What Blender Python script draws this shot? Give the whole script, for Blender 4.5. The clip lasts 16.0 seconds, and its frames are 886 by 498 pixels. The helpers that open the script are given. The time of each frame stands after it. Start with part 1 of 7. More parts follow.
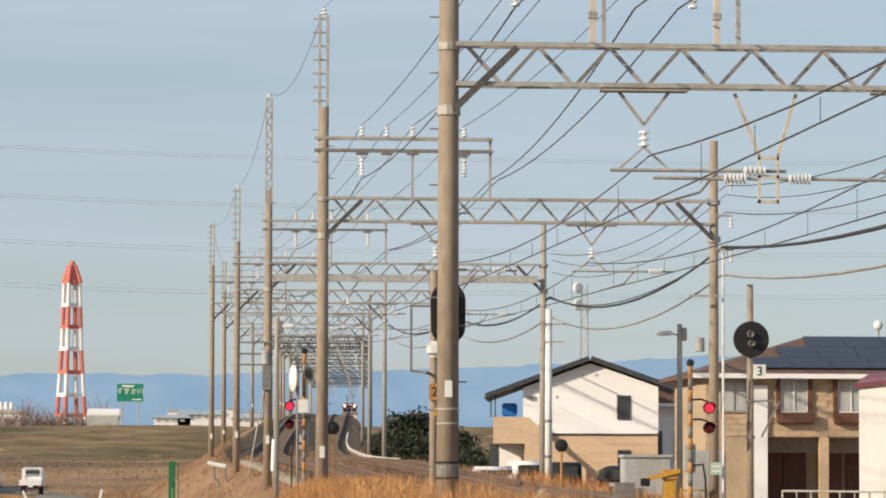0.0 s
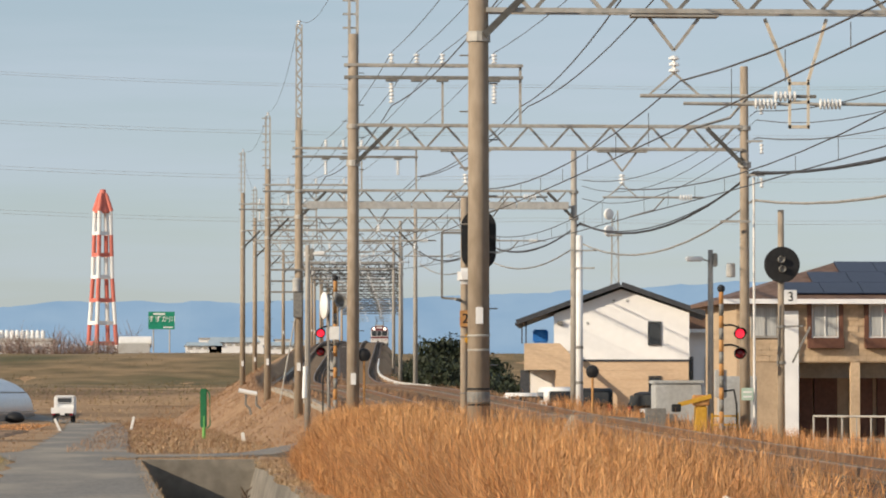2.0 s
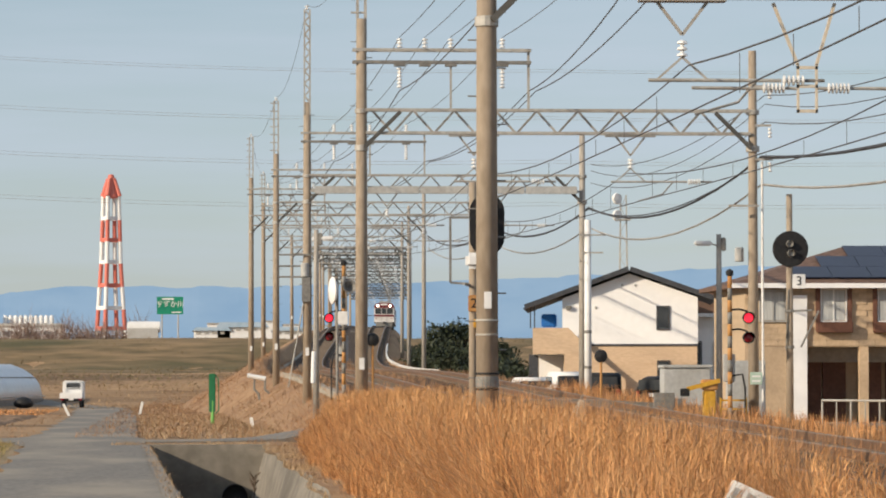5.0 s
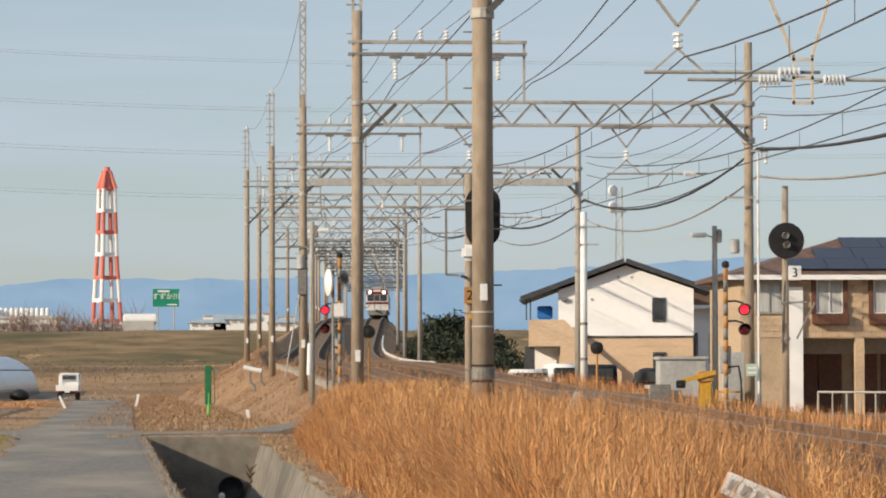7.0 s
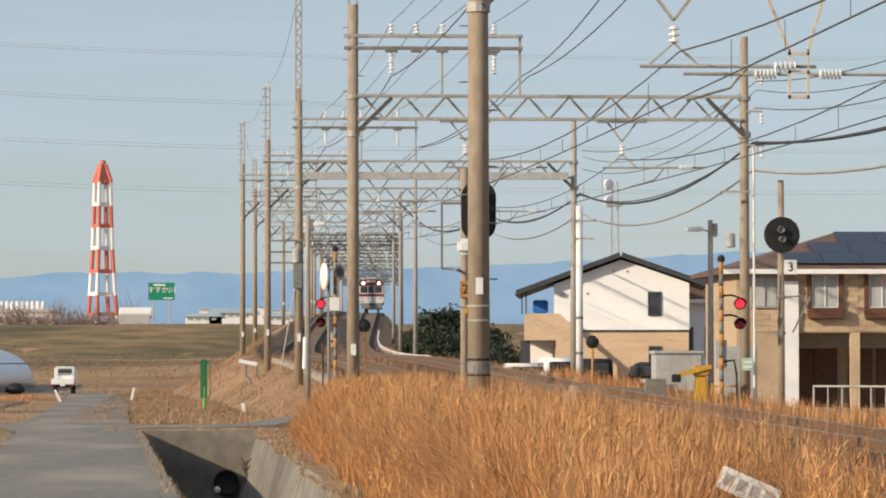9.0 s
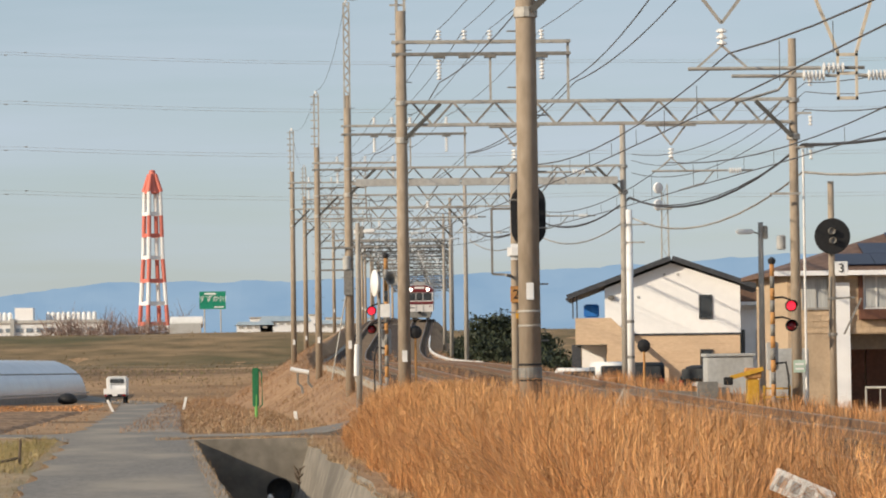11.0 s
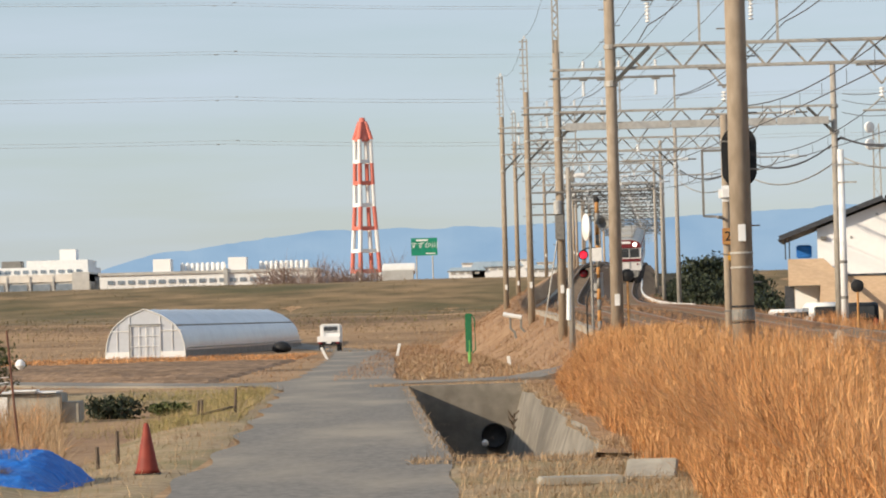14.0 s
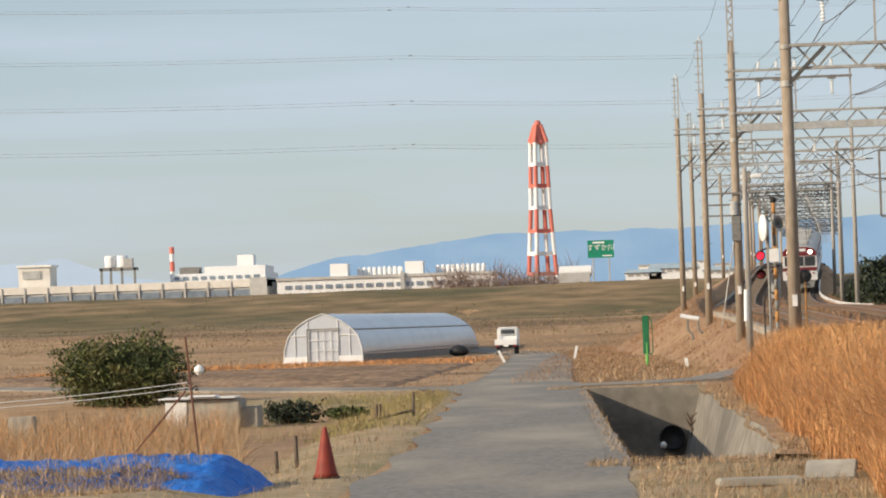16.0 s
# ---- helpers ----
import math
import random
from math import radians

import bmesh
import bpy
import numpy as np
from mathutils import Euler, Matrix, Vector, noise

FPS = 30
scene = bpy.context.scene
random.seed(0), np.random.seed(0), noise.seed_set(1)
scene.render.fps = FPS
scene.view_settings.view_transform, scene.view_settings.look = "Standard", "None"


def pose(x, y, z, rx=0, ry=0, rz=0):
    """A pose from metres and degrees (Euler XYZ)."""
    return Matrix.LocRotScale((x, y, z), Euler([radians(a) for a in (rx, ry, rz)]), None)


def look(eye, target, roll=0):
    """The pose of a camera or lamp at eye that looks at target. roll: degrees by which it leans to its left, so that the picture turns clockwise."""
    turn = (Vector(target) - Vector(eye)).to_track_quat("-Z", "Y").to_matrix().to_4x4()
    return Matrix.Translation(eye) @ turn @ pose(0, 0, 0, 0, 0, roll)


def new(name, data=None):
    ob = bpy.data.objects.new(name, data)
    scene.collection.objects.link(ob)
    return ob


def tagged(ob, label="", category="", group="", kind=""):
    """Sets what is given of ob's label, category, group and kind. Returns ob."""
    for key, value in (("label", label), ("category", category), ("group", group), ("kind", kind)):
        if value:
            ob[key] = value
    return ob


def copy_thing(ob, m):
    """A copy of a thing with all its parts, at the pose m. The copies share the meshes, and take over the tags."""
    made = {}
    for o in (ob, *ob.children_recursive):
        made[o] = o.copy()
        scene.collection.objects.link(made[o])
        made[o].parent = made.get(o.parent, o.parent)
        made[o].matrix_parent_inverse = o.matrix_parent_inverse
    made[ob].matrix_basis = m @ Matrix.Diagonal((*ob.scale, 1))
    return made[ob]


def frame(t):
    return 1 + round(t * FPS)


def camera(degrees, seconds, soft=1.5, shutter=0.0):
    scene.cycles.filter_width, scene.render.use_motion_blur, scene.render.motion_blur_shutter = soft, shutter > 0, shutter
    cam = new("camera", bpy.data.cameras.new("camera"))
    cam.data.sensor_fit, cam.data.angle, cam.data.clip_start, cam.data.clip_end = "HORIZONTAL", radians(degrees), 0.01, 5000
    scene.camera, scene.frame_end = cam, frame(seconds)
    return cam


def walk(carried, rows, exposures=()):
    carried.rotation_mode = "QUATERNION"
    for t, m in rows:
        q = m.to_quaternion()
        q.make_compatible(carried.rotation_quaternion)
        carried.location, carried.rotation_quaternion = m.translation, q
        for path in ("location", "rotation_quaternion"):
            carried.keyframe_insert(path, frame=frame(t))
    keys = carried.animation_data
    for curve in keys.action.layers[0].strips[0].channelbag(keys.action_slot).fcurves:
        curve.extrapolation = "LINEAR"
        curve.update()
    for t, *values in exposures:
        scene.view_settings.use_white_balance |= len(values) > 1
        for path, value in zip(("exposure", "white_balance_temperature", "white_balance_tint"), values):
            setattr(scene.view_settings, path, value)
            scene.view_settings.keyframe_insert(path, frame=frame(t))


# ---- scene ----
# Long lens, held in the hand: the eye stays, the aim drifts.
EYE = (0.0, 0.0, 1.95)
cam = camera(13.4, 16.0, soft=1.9)
AIM = [
    (0.0, 93.305, -0.200, -4.364),
    (0.5, 92.827, 0.062, -4.233),
    (1.0, 92.542, 0.103, -4.139),
    (1.5, 92.476, 0.092, -4.155),
    (2.0, 92.191, 0.009, -3.891),
    (2.5, 92.016, 0.051, -3.666),
    (3.0, 91.951, 0.055, -3.654),
    (3.5, 91.957, 0.002, -3.677),
    (4.0, 91.978, 0.073, -3.733),
    (6.5, 91.872, 0.066, -3.800),
    (7.0, 91.837, 0.135, -3.822),
    (7.5, 91.825, 0.102, -3.859),
    (8.0, 91.794, 0.059, -3.867),
    (10.3, 91.726, 0.125, -3.914),
    (10.5, 91.731, 0.244, -3.786),
    (11.0, 91.838, 0.749, -3.106),
    (11.5, 91.781, 0.978, -2.606),
    (12.0, 91.407, 1.291, -1.234),
    (12.5, 91.227, 1.391, -0.463),
    (13.0, 91.143, 1.432, -0.217),
    (13.5, 91.062, 1.506, -0.010),
    (14.0, 91.061, 1.554, 0.123),
    (14.5, 91.140, 1.874, 1.414),
    (15.0, 91.179, 1.949, 2.316),
    (15.5, 91.156, 2.071, 2.743),
    (16.0, 91.188, 2.011, 2.813),
]
walk(cam, [(t, pose(*EYE, rx, ry, rz)) for t, rx, ry, rz in AIM],
     exposures=[(0.0, 0.0), (11.0, 0.0), (12.5, 0.12), (14.0, 0.16), (16.0, 0.12)])

# ---- light ----
SUN_EL, SUN_AZ = radians(21.5), radians(241)   # clockwise from +y
world = bpy.data.worlds.new("world")
scene.world = world
world.use_nodes = True
wn, wl = world.node_tree.nodes, world.node_tree.links
wn.clear()
w_out, w_bg = wn.new("ShaderNodeOutputWorld"), wn.new("ShaderNodeBackground")
sky = wn.new("ShaderNodeTexSky")
sky.sky_type, sky.sun_disc = "NISHITA", False
sky.sun_elevation, sky.sun_rotation = SUN_EL, SUN_AZ
sky.air_density, sky.dust_density, sky.ozone_density = 1.0, 0.6, 2.5
w_co = wn.new("ShaderNodeTexCoord")
w_map = wn.new("ShaderNodeMapping")
w_map.inputs["Scale"].default_value = (5.0, 5.0, 55.0)
w_map.inputs["Rotation"].default_value = (0.0, 0.03, 0.0)
w_noise = wn.new("ShaderNodeTexNoise")
w_noise.inputs["Scale"].default_value, w_noise.inputs["Detail"].default_value = 1.0, 5.0
w_ramp = wn.new("ShaderNodeValToRGB")
w_ramp.color_ramp.elements[0].position, w_ramp.color_ramp.elements[1].position = 0.40, 0.74
w_ramp.color_ramp.elements[0].color, w_ramp.color_ramp.elements[1].color = (0.45, 0.45, 0.45, 1), (0.9, 0.9, 0.9, 1)
w_mix = wn.new("ShaderNodeMixRGB")
w_mix.inputs["Color2"].default_value = (5.35, 6.15, 7.15, 1)
wl.new(w_co.outputs["Generated"], w_map.inputs["Vector"])
wl.new(w_map.outputs[0], w_noise.inputs["Vector"])
wl.new(w_noise.outputs["Fac"], w_ramp.inputs[0])
wl.new(w_ramp.outputs[0], w_mix.inputs["Fac"])
wl.new(sky.outputs[0], w_mix.inputs["Color1"])
wl.new(w_mix.outputs[0], w_bg.inputs["Color"])
w_bg.inputs["Strength"].default_value = 0.1
wl.new(w_bg.outputs[0], w_out.inputs[0])
sun_data = bpy.data.lights.new("sun", "SUN")
sun_data.energy, sun_data.angle, sun_data.color = 4.75, radians(1.0), (1.0, 0.84, 0.64)
sun = new("sun", sun_data)
to_sun = Vector((math.cos(SUN_EL) * math.sin(SUN_AZ), math.cos(SUN_EL) * math.cos(SUN_AZ), math.sin(SUN_EL)))
sun.matrix_world = look(to_sun * 50, (0, 0, 0))


# ---- materials ----
def material(name, a, b, grain=8.0, blotch=0.6, rough=0.8, metal=0.0, bump=0.2, c=None, amount=0.35, vary=0.0, stretch=(1, 1, 1), spec=0.3):
    """Two colours mixed by fine grain, a third by broad stains, relief by the grain."""
    m = bpy.data.materials.new(name)
    m.use_nodes = True
    n, l = m.node_tree.nodes, m.node_tree.links
    bs = n["Principled BSDF"]
    co = n.new("ShaderNodeTexCoord")
    mp = n.new("ShaderNodeMapping")
    mp.inputs["Scale"].default_value = stretch
    l.new(co.outputs["Object"], mp.inputs["Vector"])
    fine, broad = n.new("ShaderNodeTexNoise"), n.new("ShaderNodeTexNoise")
    for node, scale, detail in ((fine, grain, 5), (broad, blotch, 4)):
        node.inputs["Scale"].default_value, node.inputs["Detail"].default_value = scale, detail
        l.new(mp.outputs[0], node.inputs["Vector"])
    ramp = n.new("ShaderNodeValToRGB")
    ramp.color_ramp.elements[0].position, ramp.color_ramp.elements[1].position = 0.33, 0.67
    ramp.color_ramp.elements[0].color, ramp.color_ramp.elements[1].color = (*a, 1), (*b, 1)
    l.new(fine.outputs["Fac"], ramp.inputs[0])
    stain = n.new("ShaderNodeMapRange")
    stain.inputs["From Min"].default_value, stain.inputs["From Max"].default_value = 0.45, 0.68
    stain.inputs["To Max"].default_value = amount
    l.new(broad.outputs["Fac"], stain.inputs["Value"])
    mix = n.new("ShaderNodeMixRGB")
    mix.inputs["Color2"].default_value = (*(c or [v * 0.6 for v in a]), 1)
    l.new(stain.outputs[0], mix.inputs["Fac"])
    l.new(ramp.outputs[0], mix.inputs["Color1"])
    last = mix.outputs[0]
    if vary:
        info = n.new("ShaderNodeNewGeometry") if vary < 0 else n.new("ShaderNodeObjectInfo")
        rng = n.new("ShaderNodeMapRange")
        rng.inputs["To Min"].default_value, rng.inputs["To Max"].default_value = 1 - abs(vary), 1 + abs(vary)
        l.new(info.outputs["Random Per Island" if vary < 0 else "Random"], rng.inputs["Value"])
        hsv = n.new("ShaderNodeHueSaturation")
        l.new(rng.outputs[0], hsv.inputs["Value"])
        l.new(last, hsv.inputs["Color"])
        last = hsv.outputs[0]
    l.new(last, bs.inputs["Base Color"])
    bs.inputs["Roughness"].default_value, bs.inputs["Metallic"].default_value = rough, metal
    bs.inputs["Specular IOR Level"].default_value = spec
    if bump:
        bp = n.new("ShaderNodeBump")
        bp.inputs["Strength"].default_value, bp.inputs["Distance"].default_value = bump, 0.05
        l.new(fine.outputs["Fac"], bp.inputs["Height"])
        l.new(bp.outputs[0], bs.inputs["Normal"])
    return m


def glow(name, color, strength):
    m = bpy.data.materials.new(name)
    m.use_nodes = True
    bs = m.node_tree.nodes["Principled BSDF"]
    bs.inputs["Base Color"].default_value = (*color, 1)
    bs.inputs["Emission Color"].default_value, bs.inputs["Emission Strength"].default_value = (*color, 1), strength
    bs.inputs["Roughness"].default_value = 0.3
    return m


def clear(name, tint, rough, alpha):
    """Thin see-through sheet: partly clear, partly milky."""
    m = material(name, tint, [v * 0.92 for v in tint], 3, 0.4, rough, bump=0.05, amount=0.2, spec=0.5)
    m.node_tree.nodes["Principled BSDF"].inputs["Alpha"].default_value = alpha
    return m


M_FIELD = material("dry_field", (0.26, 0.155, 0.08), (0.46, 0.305, 0.165), 1.6, 0.10, 0.95, bump=0.9, c=(0.145, 0.092, 0.05), amount=0.85, stretch=(0.35, 1, 1))
# Ditch bed colour kept near black, which deepens the shade down there.
M_SHADEBED = material("shade_dark_bed", (0.022, 0.02, 0.017), (0.04, 0.036, 0.03), 3, 0.5, 0.7, bump=0.5)
M_LEVEE = material("levee_grass", (0.125, 0.094, 0.047), (0.30, 0.205, 0.11), 0.42, 0.11, 0.95, bump=1.0, c=(0.085, 0.08, 0.035), amount=0.9, stretch=(0.5, 1, 2))
M_VERGE = material("straw_verge", (0.27, 0.195, 0.11), (0.44, 0.33, 0.20), 3.5, 0.35, 0.95, bump=0.9, c=(0.20, 0.175, 0.07), amount=0.7)
M_BANK = material("embankment_grass", (0.27, 0.16, 0.085), (0.42, 0.27, 0.15), 1.6, 0.09, 0.95, bump=0.9, c=(0.21, 0.12, 0.07), amount=0.6)
M_ROAD = material("asphalt", (0.168, 0.155, 0.136), (0.235, 0.215, 0.188), 9, 0.35, 0.9, bump=0.15, c=(0.36, 0.31, 0.24), amount=0.75, stretch=(1, 0.3, 1))
M_BALLAST = material("ballast", (0.042, 0.029, 0.021), (0.105, 0.073, 0.052), 7, 0.25, 0.95, bump=1.0, c=(0.055, 0.04, 0.032), amount=0.7)
M_SOIL = material("ploughed_soil", (0.155, 0.10, 0.062), (0.31, 0.21, 0.135), 2.5, 0.2, 0.95, bump=1.0, c=(0.09, 0.06, 0.04), amount=0.6)
M_RAIL = material("rail_steel", (0.16, 0.09, 0.05), (0.26, 0.15, 0.09), 12, 1.5, 0.55, 0.4, 0.1)
M_RAILTOP = material("rail_running_surface", (0.24, 0.205, 0.17), (0.33, 0.29, 0.25), 20, 2, 0.5, 0.6, 0.02)
M_SLEEPER = material("concrete_sleeper", (0.17, 0.135, 0.105), (0.25, 0.205, 0.165), 12, 2, 0.9, vary=0.12)
M_POLE = material("concrete_pole", (0.29, 0.235, 0.175), (0.37, 0.305, 0.235), 9, 0.7, 0.88, bump=0.08, c=(0.21, 0.165, 0.12), amount=0.5, stretch=(1, 1, 0.35))
M_POLE_GREY = material("grey_concrete_pole", (0.32, 0.29, 0.25), (0.41, 0.375, 0.33), 9, 0.7, 0.88, bump=0.08, c=(0.25, 0.22, 0.18), amount=0.5, stretch=(1, 1, 0.35))
M_STEEL = material("galvanised_steel", (0.36, 0.35, 0.32), (0.50, 0.48, 0.44), 7, 0.9, 0.6, 0.25, 0.05, c=(0.28, 0.23, 0.18), amount=0.5)
M_CREAMSTEEL = material("cream_steel", (0.55, 0.48, 0.38), (0.64, 0.57, 0.46), 7, 0.9, 0.6, 0.0, 0.05, amount=0.3)
M_STEELDARK = material("weathered_steel", (0.20, 0.195, 0.18), (0.30, 0.285, 0.26), 9, 1.2, 0.65, 0.3, 0.05)
M_IRON = material("dark_iron", (0.075, 0.074, 0.07), (0.12, 0.118, 0.11), 9, 1.2, 0.7, 0.2, 0.05)
M_WIRE = material("wire", (0.085, 0.082, 0.08), (0.13, 0.125, 0.12), 12, 1, 0.6, 0.2, 0)
M_CABLE = material("black_cable", (0.045, 0.045, 0.047), (0.075, 0.075, 0.077), 9, 1, 0.6, 0, 0)
M_WHITE = material("white_paint", (0.72, 0.71, 0.68), (0.80, 0.79, 0.76), 5, 0.6, 0.5, bump=0.02, c=(0.62, 0.60, 0.55), amount=0.3)
M_PORCELAIN = material("porcelain", (0.74, 0.74, 0.72), (0.84, 0.84, 0.82), 12, 2, 0.25, bump=0, spec=0.6)
# Red paint of the far stacks, lightened to carry the haze of distance.
M_RED = material("haze_paled_red_paint", (0.58, 0.155, 0.115), (0.66, 0.195, 0.145), 3, 0.4, 0.5, bump=0.02, amount=0.2)
M_TOWERWHITE = material("tower_white", (0.74, 0.74, 0.73), (0.82, 0.82, 0.80), 2, 0.3, 0.5, bump=0.0, amount=0.1)
M_BLACK = material("black_paint", (0.012, 0.012, 0.013), (0.022, 0.022, 0.023), 9, 1, 0.6, bump=0.02, c=(0.03, 0.03, 0.03))
M_YELLOW = material("yellow_paint", (0.52, 0.28, 0.03), (0.62, 0.36, 0.05), 9, 1, 0.5, bump=0.02, c=(0.45, 0.25, 0.04), amount=0.5)
M_RUSTY = material("rust_orange", (0.42, 0.20, 0.07), (0.55, 0.30, 0.11), 8, 1, 0.8, bump=0.1)
M_GREEN = material("green_paint", (0.02, 0.14, 0.06), (0.03, 0.19, 0.08), 6, 1, 0.5, bump=0.02)
M_MINT = material("mint_notice", (0.42, 0.56, 0.47), (0.50, 0.63, 0.54), 6, 1, 0.5, bump=0.02)
M_LIME = material("bright_green_paint", (0.16, 0.42, 0.10), (0.20, 0.50, 0.13), 6, 1, 0.5, bump=0.02)
M_SIGNGREEN = material("sign_green", (0.012, 0.22, 0.13), (0.018, 0.26, 0.16), 2, 0.4, 0.45, bump=0)
M_CONCRETE = material("concrete", (0.30, 0.275, 0.23), (0.42, 0.385, 0.32), 5, 0.5, 0.9, bump=0.25, c=(0.22, 0.20, 0.16), amount=0.6)
M_DITCH = material("ditch_concrete", (0.185, 0.165, 0.135), (0.29, 0.26, 0.215), 2.2, 0.35, 0.95, bump=0.5, c=(0.11, 0.10, 0.085), amount=0.8, stretch=(1, 0.5, 1))
M_CREAM = material("cream_render", (0.86, 0.855, 0.84), (0.90, 0.895, 0.88), 3, 0.4, 0.8, bump=0.03, c=(0.80, 0.79, 0.77), amount=0.25)
M_TAN = material("tan_siding", (0.58, 0.42, 0.28), (0.66, 0.49, 0.33), 4, 0.4, 0.85, bump=0.1, c=(0.52, 0.37, 0.24), amount=0.35, stretch=(1, 1, 3))
M_TANBRICK = material("tan_tile", (0.50, 0.37, 0.24), (0.60, 0.45, 0.30), 8, 0.5, 0.85, bump=0.1, vary=0.06)
M_JOINT = material("tile_joint", (0.46, 0.345, 0.23), (0.53, 0.40, 0.27), 8, 0.5, 0.9)
M_ROOF = material("dark_roof", (0.045, 0.048, 0.055), (0.075, 0.078, 0.085), 6, 0.6, 0.6, bump=0.1)
M_ROOFBROWN = material("brown_roof", (0.14, 0.085, 0.06), (0.20, 0.125, 0.09), 5, 0.6, 0.7, bump=0.2)
M_SOLAR = material("solar_panel", (0.012, 0.016, 0.035), (0.02, 0.026, 0.05), 4, 0.5, 0.3, bump=0, spec=0.35)
M_BROWN = material("brown_trim", (0.13, 0.06, 0.04), (0.18, 0.085, 0.055), 8, 1, 0.6, bump=0.03)
M_GLASS = material("window_glass", (0.03, 0.035, 0.04), (0.06, 0.065, 0.07), 1.2, 0.5, 0.12, bump=0, spec=0.6)
M_CURTAIN = material("pale_curtain", (0.42, 0.43, 0.42), (0.56, 0.57, 0.55), 6, 1, 0.9, bump=0.3, stretch=(6, 6, 0.3))
M_GREY = material("grey_paint", (0.38, 0.38, 0.37), (0.48, 0.48, 0.46), 7, 0.7, 0.6, bump=0.05, c=(0.27, 0.24, 0.2), amount=0.5)
M_LEAF = material("evergreen_leaf", (0.04, 0.058, 0.018), (0.10, 0.115, 0.035), 6, 1, 0.55, bump=0, vary=-0.5, c=(0.22, 0.15, 0.05), amount=0.4)
# Leaves near black: part of the shade they stand in is in this colour.
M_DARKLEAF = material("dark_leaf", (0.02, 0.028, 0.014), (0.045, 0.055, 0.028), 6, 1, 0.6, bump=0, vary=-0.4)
M_BARK = material("bark", (0.10, 0.075, 0.055), (0.16, 0.12, 0.09), 8, 1, 0.9, bump=0.4)
M_TWIG = material("bare_twigs", (0.22, 0.155, 0.13), (0.31, 0.23, 0.19), 3, 0.5, 0.9, bump=0, vary=-0.3)
M_REEDLEAF = material("broken_reed_leaf", (0.50, 0.25, 0.09), (0.68, 0.40, 0.18), 2.5, 0.35, 0.7, bump=0, vary=-0.5, c=(0.38, 0.17, 0.06), amount=0.5)
M_REED = material("dry_reed", (0.38, 0.155, 0.05), (0.58, 0.285, 0.11), 2.5, 0.35, 0.7, bump=0, vary=-0.65, c=(0.56, 0.35, 0.18), amount=0.6)
M_STRAW = material("straw", (0.34, 0.225, 0.125), (0.50, 0.36, 0.215), 2.5, 0.3, 0.8, bump=0, vary=-0.45, c=(0.24, 0.155, 0.085), amount=0.6)
M_RUSSET = material("russet_grass", (0.27, 0.145, 0.075), (0.43, 0.265, 0.15), 1.2, 0.14, 0.85, bump=0, vary=-0.45, c=(0.20, 0.125, 0.06), amount=0.6)
M_LEVEETUFT = material("levee_tuft", (0.17, 0.125, 0.062), (0.27, 0.19, 0.10), 0.5, 0.05, 0.85, bump=0, vary=-0.25, c=(0.11, 0.115, 0.04), amount=0.8)
M_TURF = material("green_turf", (0.20, 0.175, 0.06), (0.34, 0.27, 0.11), 2.5, 0.3, 0.8, bump=0, vary=-0.4, c=(0.42, 0.31, 0.16), amount=0.85)
M_TARP = material("blue_tarp", (0.006, 0.10, 0.42), (0.015, 0.17, 0.58), 9, 1.6, 0.6, bump=0.7, c=(0.05, 0.20, 0.52), amount=0.5, spec=0.2)
M_CONE = material("faded_red_cone", (0.20, 0.032, 0.02), (0.28, 0.05, 0.03), 6, 1.2, 0.6, bump=0.05)
M_FILM = clear("greenhouse_film", (0.62, 0.65, 0.70), 0.22, 0.86)
M_TYRE = material("tyre", (0.02, 0.02, 0.02), (0.03, 0.03, 0.03), 12, 2, 0.8)
M_MAROON = material("maroon_paint", (0.14, 0.02, 0.025), (0.18, 0.03, 0.035), 4, 0.5, 0.4, bump=0)
M_TRAINWHITE = material("train_ivory", (0.66, 0.63, 0.60), (0.72, 0.69, 0.66), 4, 0.5, 0.4, bump=0)
M_HEAD = glow("headlight", (1.0, 0.93, 0.78), 3.5)
M_REDLAMP = glow("red_lamp_lit", (1.0, 0.03, 0.06), 1.15)
M_REDDARK = material("red_lamp_dark", (0.22, 0.012, 0.02), (0.27, 0.02, 0.03), 5, 1, 0.25, bump=0, spec=0.6)


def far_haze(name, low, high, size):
    """Distant slopes with the haze put in as a pale blue glow, faintly mottled."""
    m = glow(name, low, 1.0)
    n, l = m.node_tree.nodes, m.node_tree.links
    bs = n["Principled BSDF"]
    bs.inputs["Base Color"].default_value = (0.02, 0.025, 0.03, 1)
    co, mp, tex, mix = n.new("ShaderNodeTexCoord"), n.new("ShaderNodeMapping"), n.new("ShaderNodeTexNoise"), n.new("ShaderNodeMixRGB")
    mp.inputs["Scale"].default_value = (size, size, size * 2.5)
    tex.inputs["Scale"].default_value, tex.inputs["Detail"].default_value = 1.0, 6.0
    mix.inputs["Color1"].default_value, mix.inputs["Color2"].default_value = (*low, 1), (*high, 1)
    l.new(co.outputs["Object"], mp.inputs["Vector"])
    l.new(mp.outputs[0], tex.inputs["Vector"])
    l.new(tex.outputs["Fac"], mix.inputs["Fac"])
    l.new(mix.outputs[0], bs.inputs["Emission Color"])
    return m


M_HILL = far_haze("hill_haze_glow", (0.175, 0.31, 0.475), (0.33, 0.455, 0.58), 0.012)
M_SNOWHILL = far_haze("snow_hill_haze_glow", (0.40, 0.48, 0.56), (0.52, 0.58, 0.64), 0.012)


